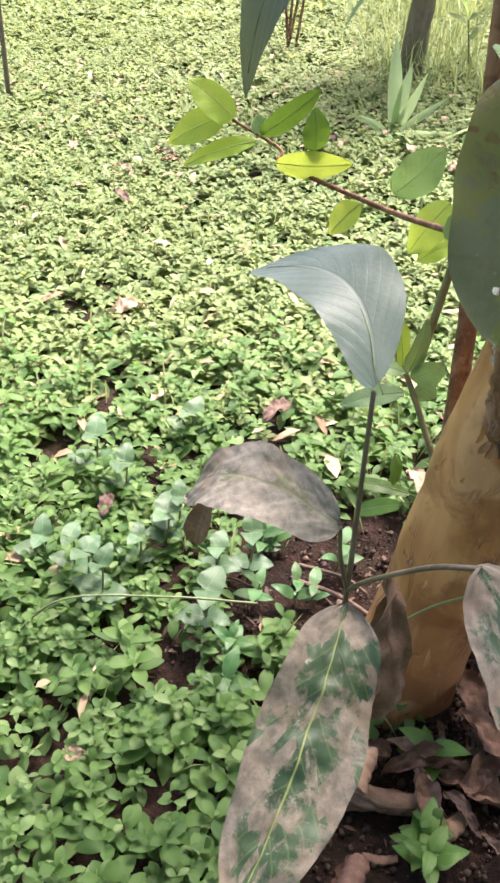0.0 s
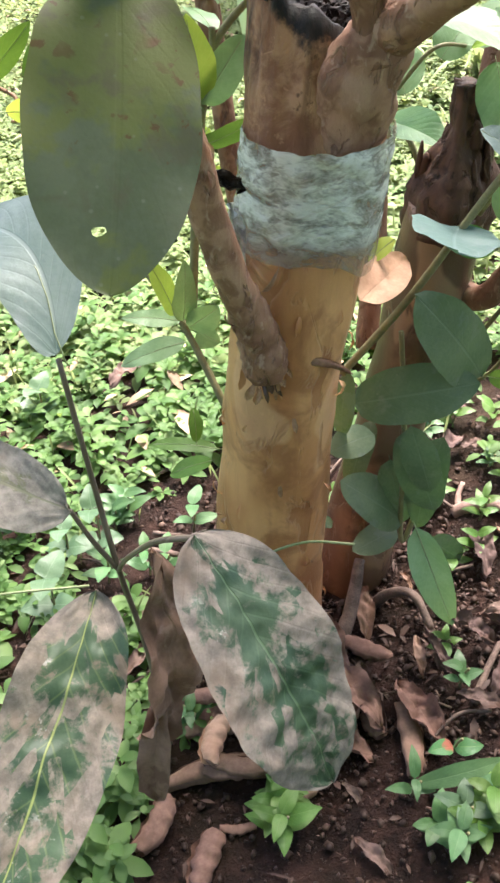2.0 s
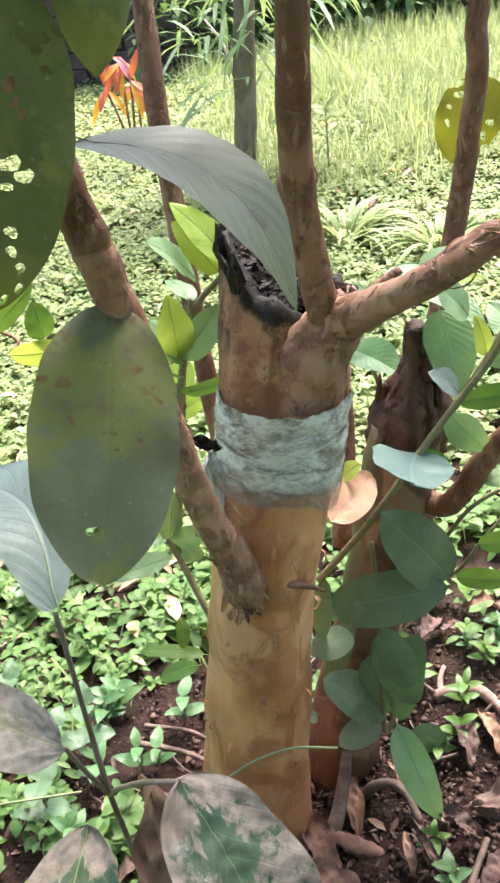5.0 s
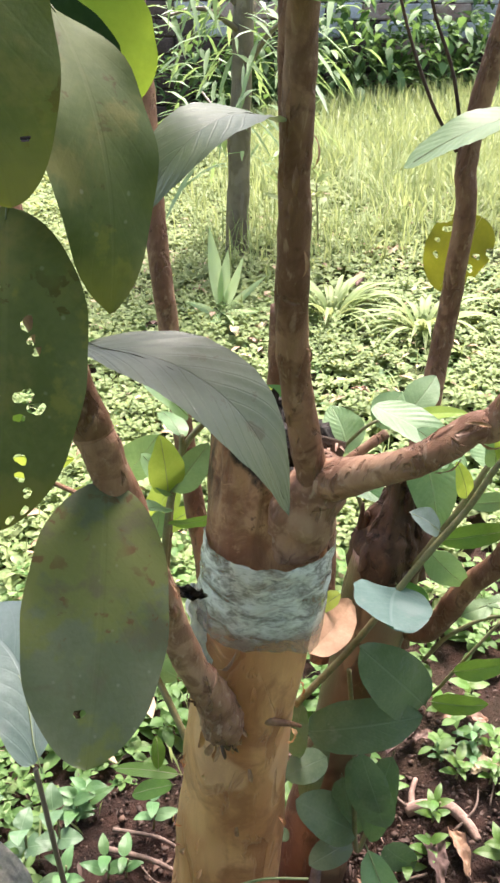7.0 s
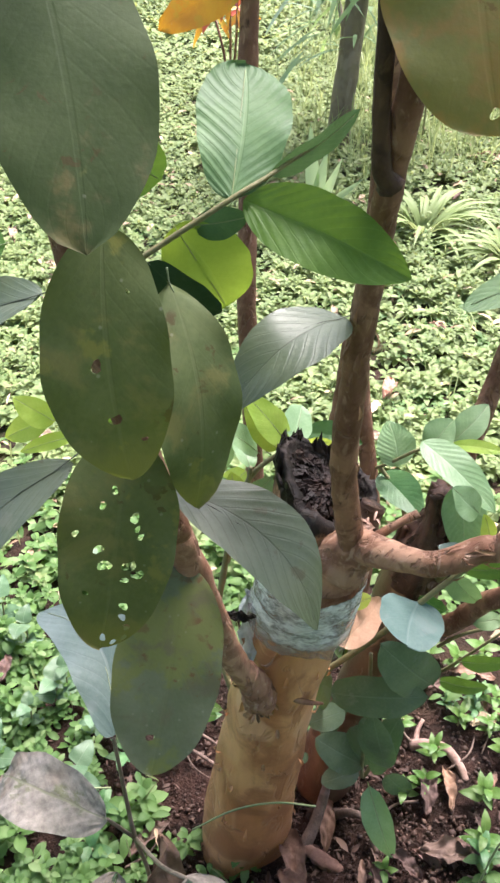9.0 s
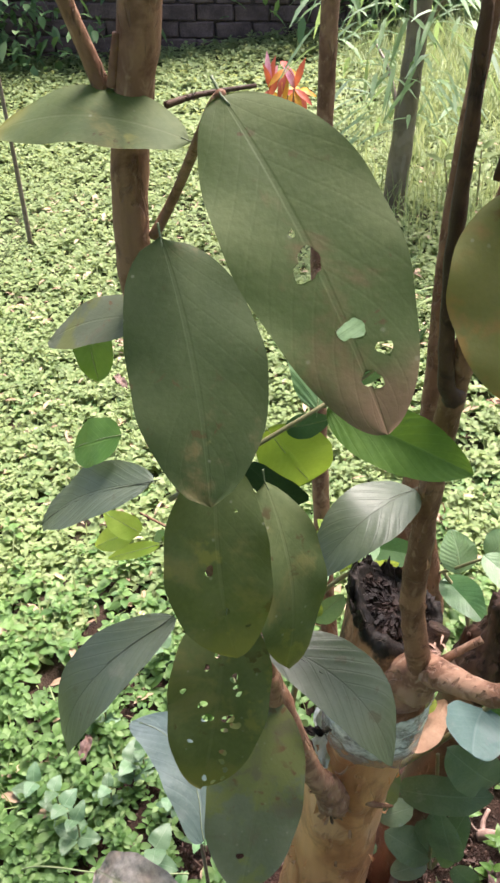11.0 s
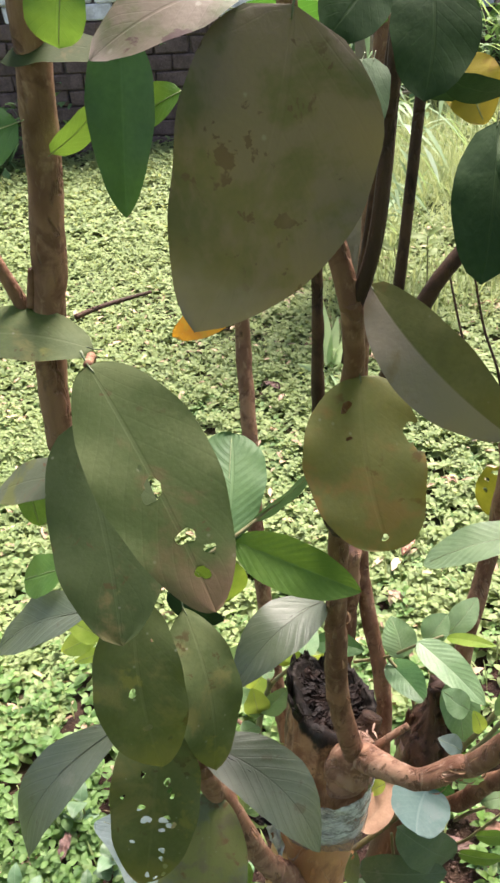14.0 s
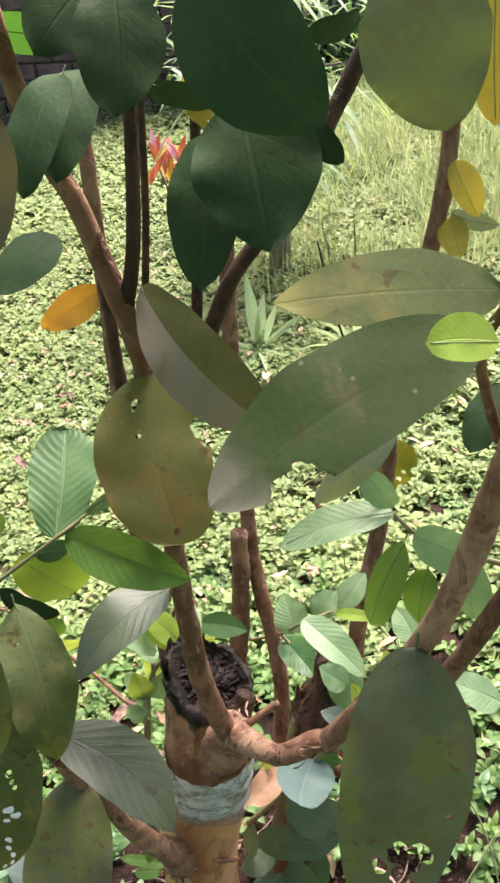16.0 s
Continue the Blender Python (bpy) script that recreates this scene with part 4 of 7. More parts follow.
def far_tree():
    bx, by = 0.47, 3.83
    z = float(ground_z(bx, by))
    tree = thing("willow_tree", (bx, by, z), "slim tree with a grey-brown trunk and narrow drooping leaves", "tree")
    line = spline([(bx, by, z - 0.05), (bx + 0.01, by, z + 0.5), (bx + 0.03, by + 0.05, z + 1.1), (bx + 0.02, by + 0.1, z + 2.0)], 8)
    part("trunk", tube(line, [0.055 - 0.02 * i / len(line) for i in range(len(line))], 14, 0.16, 14.0), M_BARK_GREY, tree)
    r = random.Random(3)
    for i in range(9):
        a = r.uniform(0, 6.28)
        h = r.uniform(0.55, 1.6)
        s = line[int(h / 2.0 * (len(line) - 1))]
        e = s + Vector((math.cos(a) * 0.42, math.sin(a) * 0.42, r.uniform(0.05, 0.35)))
        part("limb", tube(spline([s, (s + e) / 2 + Vector((0, 0, 0.06)), e], 5), [0.014 - 0.0009 * k for k in range(11)], 8, 0.08), M_BARK_GREY, tree)
    count = 600
    ang, hh, rad = rng.uniform(0, 6.28, count), rng.uniform(0.36, 1.55, count), rng.uniform(0.04, 0.55, count)
    keep = rad < 0.16 + 0.42 * np.clip((hh - 0.3) / 0.6, 0, 1)
    ang, hh, rad = ang[keep], hh[keep], rad[keep]
    q = np.stack([bx + np.cos(ang) * rad, by + np.sin(ang) * rad, z + hh], 1)
    le = rng.uniform(0.12, 0.27, len(q))
    co, faces = strips(len(q), (q, ang + rng.normal(0, 0.7, len(q))), le, le * 0.105, rng.normal(0.05, 0.55, len(q)))
    ob = new("crown", stuff_mesh("crown", co, faces, M_FARLEAF))
    ob.parent = tree
    ob.matrix_parent_inverse = tree.matrix_world.inverted()
    tagged(ob, kind="stuff")


far_tree()


def strap_leaf(length, width, bend, seed):
    return blade(length, width, bend, 0.25, 0.01, 0, (), 0.0, "lance", 16, 4, seed)


def strap_plant():
    px, py = 0.335, 3.08
    z = float(ground_z(px, py))
    plant = thing("strap_leaved_plant", (px, py, z), "clump of long pale green strap leaves", "plant")
    for dx, dy, h, wd in ((-0.04, 0.05, 0.33, 0.052), (0.03, 0.03, 0.25, 0.046), (0.085, 0.0, 0.23, 0.036), (0.18, 0.04, 0.14, 0.028),
                          (-0.14, -0.06, 0.08, 0.03), (0.12, -0.22, 0.09, 0.034), (0.02, -0.30, 0.07, 0.034), (0.22, -0.16, 0.08, 0.028), (-0.06, -0.24, 0.06, 0.03)):
        base = Vector((px + 0.02 * dx, py, z))
        tip = Vector((px + dx, py + dy, z + h))
        bm = strap_leaf((tip - base).length, wd, 0.06, int(1000 * (dx + 1)))
        bm.transform(frame_of(base, tip, (0.1, -1.0, 0.35)))
        part("leaf", bm, M_STRAP, plant)


strap_plant()


def grassy_clump(px, py, count, h, label):
    z = float(ground_z(px, py))
    plant = thing("grass_clump", (px, py, z), label, "plant")
    r = random.Random(int(px * 100))
    for i in range(count):
        a = r.uniform(0, 6.28)
        base = Vector((px + 0.02 * math.cos(a), py + 0.02 * math.sin(a), z))
        tip = base + Vector((math.cos(a) * h * r.uniform(0.7, 1.7), math.sin(a) * h * r.uniform(0.7, 1.5), h * r.uniform(0.12, 0.6)))
        bm = strap_leaf((tip - base).length, 0.020, 0.22, i)
        bm.transform(frame_of(base, tip, (0, 0, 1)))
        part("leaf", bm, M_GRASS, plant)


grassy_clump(0.72, 2.85, 44, 0.20, "arching clump of narrow yellow-green leaves")
grassy_clump(0.98, 2.60, 34, 0.18, "arching clump of narrow yellow-green leaves")


def cordyline(px, py, h, pink):
    z = float(ground_z(px, py))
    plant = thing("cordyline", (px, py, z), "ornamental plant with orange and pink-red leaves on thin canes", "plant")
    r = random.Random(int(px * 50) + 9)
    for c in range(4):
        bx, by = px + r.uniform(-0.06, 0.06), py + r.uniform(-0.06, 0.06)
        top = Vector((bx + r.uniform(-0.12, 0.12), by + r.uniform(-0.1, 0.1), z + h * r.uniform(0.55, 1.0)))
        line = spline([(bx, by, z), ((bx + top.x) / 2 + 0.01, by, z + h * 0.4), top], 6)
        part("cane", tube(line, [0.007] * len(line), 8, 0.05), M_BARK_LIMB, plant)
        for i in range(7):
            a = r.uniform(0, 6.28)
            rosy = pink and c < 2 and i < 4
            tip = top + (Vector((math.cos(a) * 0.06, math.sin(a) * 0.05, r.uniform(0.10, 0.20))) if rosy else Vector((math.cos(a) * 0.10, math.sin(a) * 0.09, r.uniform(-0.2, 0.02))))
            bm = blade((tip - top).length, 0.036, 0.1, 0.15, 0.02, 0, (), 0.0, "lance", 12, 4, i + 7 * c)
            bm.transform(frame_of(top, tip, (0, -0.6, 1)))
            part("leaf", bm, (M_PETAL if rosy and i < 2 else M_CORDY if rosy else M_LEAF_ORANGE if i % 3 else M_CORDY), plant)


cordyline(-0.04, 4.55, 0.62, True)


def thin_sapling(px, py, h, lean, r, label, leaves=0):
    z = float(ground_z(px, py))
    plant = thing("thin_sapling", (px, py, z), label, "sapling")
    line = spline([(px, py, z - 0.02), (px + lean * 0.3, py, z + h * 0.4), (px + lean, py, z + h)], 6)
    part("stem", tube(line, [r * (1 - 0.5 * i / len(line)) for i in range(len(line))], 8, 0.08), M_BARK_GREY if r > 0.01 else M_TWIG, plant)
    rr = random.Random(int(px * 100))
    for i in range(leaves):
        top = Vector(line[-1 - i % 4])
        a = i * 2.4
        le = rr.uniform(0.06, 0.11)
        bm = blade(le, 0.03, 0.1, 0.15, 0.02, 0, (), 0.0, "lance", 12, 4, i)
        bm.transform(frame_of(top, top + Vector((math.cos(a) * le, 0.6 * math.sin(a) * le, rr.uniform(0.0, 0.8) * le)), (0, -0.5, 1)))
        part("leaf", bm, M_GRASS, plant)
    return plant


thin_sapling(-1.315, 3.86, 1.3, -0.03, 0.013, "bare thin brown sapling standing in the weeds")
thin_sapling(0.83, 3.72, 0.30, -0.02, 0.006, "slim green sprig with a few narrow leaves", 6)
thin_sapling(0.72, 3.80, 0.24, -0.05, 0.006, "slim green sprig with a few narrow leaves", 4)

# ---------------------------------------------------------------- the main guava tree
guava = thing("guava_tree", (0.15, 0.75, 0.02), "grafted guava tree with peeling tan bark and a charred top", "tree")


def main_trunk():
    line = spline([(0.137, 0.748, -0.13), (0.142, 0.748, -0.03), (0.146, 0.748, 0.06), (0.152, 0.747, 0.17), (0.160, 0.746, 0.31), (0.169, 0.745, 0.445),
                   (0.187, 0.745, 0.58), (0.197, 0.745, 0.67), (0.200, 0.745, 0.74)], 8)
    keys = [0.080, 0.0755, 0.071, 0.067, 0.064, 0.061, 0.059, 0.046, 0.030]
    radii = [np.interp(i / 8, range(9), keys) for i in range(len(line))]

    def flare(i, a):
        low = max(0.0, 1 - i / 18)
        return 0.012 * low * math.sin(3 * a + 0.8) + 0.003 * math.sin(2 * a + i * 0.11)

    part("trunk", tube(line, radii, 48, 0.065, 14.0, flare=flare), M_BARK, guava)
    # charred, hollow stump top, ragged at the rim
    r = random.Random(4)
    bm = bmesh.new()
    seg, rows = 84, 16
    cx, cy = 0.203, 0.786
    out_ring, in_ring = [], []
    rag = [0.021 * noise.noise((k * 0.17, 1.0, 0)) + 0.012 * noise.noise((k * 0.43, 4.0, 0)) + 0.006 * noise.noise((k * 1.1, 7.0, 0)) + r.uniform(-0.0015, 0.0015) + 0.012 * math.exp(-((k - 46) / 3.0) ** 2) for k in range(seg)]
    rim = lambda a: float(np.interp(a, [0, 0.785, 1.571, 2.356, 3.142, 3.927, 4.712, 5.498], [0.768, 0.778, 0.790, 0.816, 0.829, 0.801, 0.771, 0.753], period=2 * math.pi))
    for j in range(rows):
        t = j / (rows - 1)
        ring, inner = [], []
        for k in range(seg):
            a = 2 * math.pi * k / seg
            top = rim(a) + 0.6 * rag[k]
            z = 0.60 + (top - 0.60) * t
            rr = float(np.interp(t, (0, 0.3, 0.6, 1), (0.0600, 0.0605, 0.0595, 0.0580))) + 0.008 * t * noise.noise((math.cos(a) * 2.2, math.sin(a) * 2.2, z * 11)) + 0.005 * t * t * noise.noise((math.cos(a) * 9, math.sin(a) * 9, z * 8)) + 0.003 * noise.noise((math.cos(a) * 5, math.sin(a) * 5, z * 26)) 
            ax, ay = float(np.interp(t, (0, 0.3, 0.55, 1), (0.189, 0.193, 0.197, cx))), float(np.interp(t, (0, 0.3, 0.55, 1), (0.745, 0.750, 0.764, cy)))
            ring.append(bm.verts.new((ax + rr * math.cos(a), ay + rr * math.sin(a), z)))
            ri = 0.051 - 0.014 * (1 - t) + 0.004 * noise.noise((math.cos(a) * 8, math.sin(a) * 8, z * 40))
            inner.append(bm.verts.new((cx + ri * math.cos(a), cy + ri * math.sin(a), (0.772 + 0.65 * (rim(a) - 0.788)) * (1 - t) + top * t)))
        out_ring.append(ring)
        in_ring.append(inner)
    for rings, flip in ((out_ring, False), (in_ring, True)):
        for a, b in zip(rings, rings[1:]):
            for k in range(seg):
                f = (a[k], a[(k + 1) % seg], b[(k + 1) % seg], b[k])
                bm.faces.new(f[::-1] if flip else f)
    for k in range(seg):
        bm.faces.new((out_ring[-1][k], out_ring[-1][(k + 1) % seg], in_ring[-1][(k + 1) % seg], in_ring[-1][k]))
    mid = bm.verts.new((cx, cy, 0.772))
    for k in range(seg):
        bm.faces.new((in_ring[0][k], mid, in_ring[0][(k + 1) % seg]))
    inside = {q for ring in in_ring for q in ring} | {mid}
    for f in bm.faces:
        if any(q in inside for q in f.verts):
            f.material_index = 1
    top = part("charred_top", bm, M_STUMP, guava, "charred black ragged stump rim")
    top.data.materials.append(M_BURNT)
    crumbs = bmesh.new()
    for k in range(360):
        a, d = r.uniform(0, 6.28), 0.052 * math.sqrt(r.random())
        q = r.uniform(0.0018, 0.0050)
        level = 0.775 + (rim(a) - 0.788) * d / 0.056 + 0.006 * noise.noise((math.cos(a) * d * 60, math.sin(a) * d * 60, 3.0)) + 0.2 * max(0.0, d - 0.035)
        m = Matrix.Translation((cx + d * math.cos(a), cy + d * math.sin(a), level)) @ Matrix.Rotation(a + r.uniform(-0.25, 0.25), 4, "Z") @ Matrix.Rotation(r.uniform(-0.5, 0.1), 4, "Y") @ Matrix.Rotation(r.uniform(-0.5, 0.5), 4, "X") @ Matrix.Diagonal((r.uniform(1.2, 2.8) * q, r.uniform(0.4, 0.9) * q, r.uniform(0.6, 1.4) * q, 1.0))
        lump = bmesh.ops.create_cube(crumbs, size=1.4, matrix=m)
        for w in lump["verts"]:
            w.co += Vector((r.uniform(-1, 1), r.uniform(-1, 1), r.uniform(-1, 1))) * 0.4 * q
    part("crumbling_char", crumbs, M_CHAR, guava, "crumbling brown-black charred heartwood", smooth=False)
    scales = bmesh.new()
    for k in range(30):
        a, up = r.uniform(1.4, 3.9), r.random() ** 0.6
        long, wide = r.uniform(0.010, 0.024), r.uniform(0.004, 0.008)
        z = rim(a) - 0.024 + 0.026 * up
        t = (z - 0.60) / 0.235
        ax, ay = float(np.interp(t, (0, 0.3, 0.55, 1), (0.189, 0.193, 0.197, cx))), float(np.interp(t, (0, 0.3, 0.55, 1), (0.745, 0.750, 0.764, cy)))
        rr = float(np.interp(t, (0, 0.3, 0.6, 1), (0.0600, 0.0605, 0.0595, 0.0580))) + r.uniform(-0.001, 0.002)
        m = Matrix.Translation((ax + rr * math.cos(a), ay + rr * math.sin(a), z)) @ Matrix.Rotation(a, 4, "Z") @ Matrix.Rotation(r.uniform(-0.1, 0.28), 4, "Y") @ Matrix.Rotation(r.uniform(-0.3, 0.3), 4, "X") @ Matrix.Diagonal((0.0032, wide, long, 1.0))
        lump = bmesh.ops.create_icosphere(scales, subdivisions=1, radius=1.0, matrix=m)
        for w in lump["verts"]:
            w.co += Vector((r.uniform(-1, 1), r.uniform(-1, 1), r.uniform(-1.6, 1.6))) * 0.0022
    part("charred_bark", scales, M_BURNT, guava, "cracked scales of charred bark", smooth=False)
    # live wood that carries the two limbs
    line = spline([(0.203, 0.742, 0.64), (0.212, 0.734, 0.69), (0.223, 0.722, 0.73), (0.232, 0.708, 0.765), (0.236, 0.702, 0.785)], 6)
    part("fork", tube(line, [float(np.interp(i, (0, 6, 12, 18, 24), (0.032, 0.034, 0.034, 0.028, 0.018))) for i in range(len(line))], 28, 0.20, 40.0), M_BARK_WARM, guava,
         "knotty live wood where the limbs sprout")


def stump_material(name, dark, light, charred):
    """Brown live wood, mottled dark; a burnt one turns to charcoal at the slanting cut and down one side."""
    n = Nodes(name)
    v = n.coords("Object", 0.0)
    xyz = n.put("ShaderNodeSeparateXYZ")
    n.link(v, xyz.inputs[0])
    long = n.put("ShaderNodeMapping", Scale=(1.0, 1.0, 0.18))
    n.link(v, long.inputs["Vector"])
    grain, run = n.noise(long.outputs[0], 130.0, 4.0, 0.6), n.noise(long.outputs[0], 26.0, 5.0, 0.65, 1.4)
    mottle = n.noise(v, 24.0, 6.0, 0.65, 0.6)
    wood = n.mix(n.ramp(mottle, 0.40, 0.60), dark, light)
    wood = n.mix(n.math("MULTIPLY", n.ramp(run, 0.52, 0.66), 0.55), wood, tuple(0.5 * c for c in dark))
    wood = n.mix(n.math("MULTIPLY", n.ramp(n.noise(v, 75.0, 5.0, 0.65, 0.8), 0.60, 0.68), 0.5), wood, tuple(min(1.0, 1.35 * c) for c in light))
    wood = n.mix(n.math("MULTIPLY", n.ramp(n.noise(v, 48.0, 5.0, 0.65), 0.63, 0.70), 0.7), wood, tuple(0.25 * c for c in dark))
    if charred:
        cut = n.math("ADD", n.math("MULTIPLY_ADD", xyz.outputs[0], 0.62, xyz.outputs[2]), n.math("MULTIPLY", xyz.outputs[1], -0.373))
        char = n.ramp(n.math("ADD", cut, n.math("MULTIPLY", n.noise(v, 30.0, 6.0, 0.7), 0.07)), 0.632, 0.650)
        flank = n.math("MULTIPLY", n.ramp(n.math("ADD", xyz.outputs[0], n.math("MULTIPLY", n.noise(long.outputs[0], 60.0, 5.0, 0.7), 0.04)), 0.172, 0.158), n.ramp(xyz.outputs[2], 0.70, 0.76))
        char = n.math("MAXIMUM", char, n.math("MULTIPLY", flank, 0.85))
        burnt = n.mix(n.ramp(grain, 0.4, 0.7), (0.007, 0.006, 0.005), (0.028, 0.020, 0.016))
        wood = n.mix(char, wood, burnt)
    n.bump(n.math("ADD", n.math("MULTIPLY", grain, 0.35), n.math("MULTIPLY", mottle, 0.9)), 0.9, 0.005)
    return n.done(wood, 0.62, 0.3)


M_STUMP = stump_material("charred_stump", (0.235, 0.105, 0.054), (0.43, 0.235, 0.13), True)
main_trunk()


def flake(tree, base, tip, width, face, curl=0.5, material=None):
    """A strip of bark peeling away."""
    length = (Vector(tip) - Vector(base)).length
    bm = blade(length, width, 0.18, 0.0, 0.05, 0, (), curl, "lance", 8, 4, int(base[2] * 1000))
    bm.transform(frame_of(base, tip, face))
    return part("bark_flake", bm, material or M_FLAKE, tree, "peeling strip of papery bark")


fr = random.Random(12)
for k in range(24):
    a = fr.uniform(-2.9, 0.1)
    z = fr.uniform(0.06, 0.62)
    ax = 0.145 + 0.06 * max(0, z - 0.1)
    rad = 0.071 - 0.018 * z
    b = Vector((ax + rad * math.cos(a), 0.747 + rad * math.sin(a), z))
    out = Vector((math.cos(a), math.sin(a), 0))
    t = b + Vector((fr.uniform(-0.006, 0.006), 0, fr.choice((-1, 1)) * fr.uniform(0.01, 0.03))) + out * fr.uniform(0.001, 0.008)
    flake(guava, b, t, fr.uniform(0.005, 0.014), out, fr.uniform(0.2, 0.8), M_BARK if k % 3 else None)
# the light spike of bark above the limb, and the torn collar under it
flake(guava, (0.140, 0.685, 0.570), (0.156, 0.675, 0.602), 0.009, (0, -1, 0), 0.7, M_PITH)
for k in range(18):
    u = fr.uniform(0, 1)
    b = Vector((0.116 + 0.046 * u, 0.686 - 0.006 * math.sin(math.pi * u) + fr.uniform(-0.004, 0.002), 0.502 - 0.026 * math.sin(math.pi * u) + fr.uniform(-0.010, 0.012)))
    flake(guava, b, b + Vector((fr.uniform(-0.010, 0.010), fr.uniform(-0.008, 0.003), -fr.uniform(0.010, 0.026))), fr.uniform(0.005, 0.012),
          (fr.uniform(-0.5, 0.5), -1, 0.2), fr.uniform(0.2, 0.7), (M_FLAKE, M_BARK_TWO, M_BARK, M_FLAKE)[k % 4])

# swollen collar of torn bark where the lower limb leaves the trunk
line = spline([(0.149, 0.694, 0.472), (0.145, 0.686, 0.490), (0.140, 0.679, 0.518), (0.131, 0.671, 0.550), (0.122, 0.662, 0.585)], 8)
part("collar", tube(line, [float(np.interp(i / 8, (0, 1, 2, 3, 4), (0.011, 0.0215, 0.0205, 0.0175, 0.0150))) for i in range(len(line))], 26, 0.26, 60.0), M_BARK_WARM, guava, "swollen collar of torn brown bark")

# trunk of the second tree behind
guava_two = thing("guava_tree", (0.31, 0.86, 0.04), "leaning brown guava trunk cut off at a charred stump", "tree")
line = spline([(0.286, 0.850, -0.14), (0.300, 0.862, 0.10), (0.330, 0.875, 0.26), (0.352, 0.882, 0.42), (0.366, 0.89, 0.54)], 7)
part("trunk", tube(line, [0.060 - 0.013 * min(1, i / 10) - 0.004 * i / len(line) for i in range(len(line))], 28, 0.09, 16.0), M_BARK_TWO, guava_two)
line = spline([(0.364, 0.889, 0.51), (0.368, 0.892, 0.54), (0.374, 0.897, 0.57), (0.378, 0.900, 0.60), (0.380, 0.904, 0.622), (0.381, 0.908, 0.642), (0.382, 0.91, 0.664)], 5)
keys = [0.045, 0.047, 0.043, 0.0275, 0.0205, 0.0195, 0.0195]
part("charred_top", tube(line, [float(np.interp(i / 5, range(7), keys)) for i in range(len(line))], 40, 0.16, 60.0, flare=lambda i, a: 0.006 * math.sin(3 * a + 0.06 * i) + 0.003 * math.sin(8 * a + 0.2 * i) + 0.002 * math.sin(13 * a)), M_BARK_STUB, guava_two, "charred splintered stump top")
sr = random.Random(8)
for k in range(18):
    a = k * 0.70 + sr.uniform(-0.2, 0.2)
    up = sr.random()
    mid = Vector((0.368, 0.893, 0.54)).lerp(Vector((0.384, 0.905, 0.61)), up)
    rad = 0.042 - 0.022 * up
    b = mid + Vector((rad * math.cos(a), rad * math.sin(a), 0))
    t = b + Vector((-0.10 * rad * math.cos(a) + sr.uniform(-0.004, 0.004), -0.1 * rad * math.sin(a), sr.uniform(0.02, 0.06)))
    q = sr.uniform(0.004, 0.009)
    splinter = tube(spline([b, (b + t) / 2, t], 3), [q, q, 0.95 * q, 0.9 * q, 0.75 * q, 0.6 * q, 0.25 * q], 6, 0.35, 70.0)
    part("splinter", splinter, M_BARK_STUB, guava_two)

sapling = thing("dusty_sapling", (0.01, 0.60, 0.0), "young broad-leaved sapling with dust-caked and withered leaves", "sapling")

stem(guava, 'twig_stub', [(0.246, 0.706, 0.776), (0.268, 0.712, 0.792), (0.296, 0.722, 0.806)], 0.0062, 0.0045)

# a dusting of torn wood and pith in the fork
for k in range(20):
    b = Vector((0.242 + fr.uniform(-0.012, 0.012), 0.712 + fr.uniform(-0.014, 0.016), 0.780 + fr.uniform(0, 0.01)))
    flake(guava, b, b + Vector((fr.uniform(-0.02, 0.02), fr.uniform(-0.02, 0.02), fr.uniform(0.0, 0.010))), 0.0045, (0, -0.3, 1), 0.5, M_PITH)

# ---------------------------------------------------------------- limbs and leaves of the trees
# main guava tree: limbs
stem(guava, 'limb', [(0.166, 0.748, 0.462), (0.152, 0.714, 0.482), (0.135, 0.680, 0.533), (0.108, 0.648, 0.626), (0.058, 0.605, 0.847), (0.047, 0.602, 0.885)], 0.0155, 0.0143, foot=.35, wood=M_BARK_WARM)
stem(guava, 'limb', [(0.050, 0.603, 0.875), (0.035, 0.600, 0.930), (-0.020, 0.620, 1.120), (-0.052, 0.635, 1.320), (-0.034, 0.635, 1.479), (-0.023, 0.630, 1.582), (-0.015, 0.620, 1.686)], 0.0142, 0.0125)
stem(guava, 'limb', [(0.232, 0.705, 0.755), (0.221, 0.700, 0.800), (0.202, 0.690, 0.900), (0.196, 0.675, 1.000), (0.194, 0.665, 1.070), (0.193, 0.645, 1.180), (0.195, 0.600, 1.352), (0.194, 0.578, 1.410), (0.189, 0.560, 1.459)], 0.0152, 0.0074, foot=.55)
RIGHT = [(0.244, 0.692, 0.778), (0.290, 0.627, 0.832), (0.331, 0.622, 0.861), (0.358, 0.615, 0.886), (0.429, 0.550, 1.116)]
UPRIGHT = [(0.221, 0.700, 0.800), (0.202, 0.690, 0.900), (0.196, 0.675, 1.000), (0.194, 0.665, 1.070), (0.193, 0.645, 1.180)]
LOWER = [(0.135, 0.680, 0.533), (0.108, 0.648, 0.626), (0.058, 0.605, 0.847)]
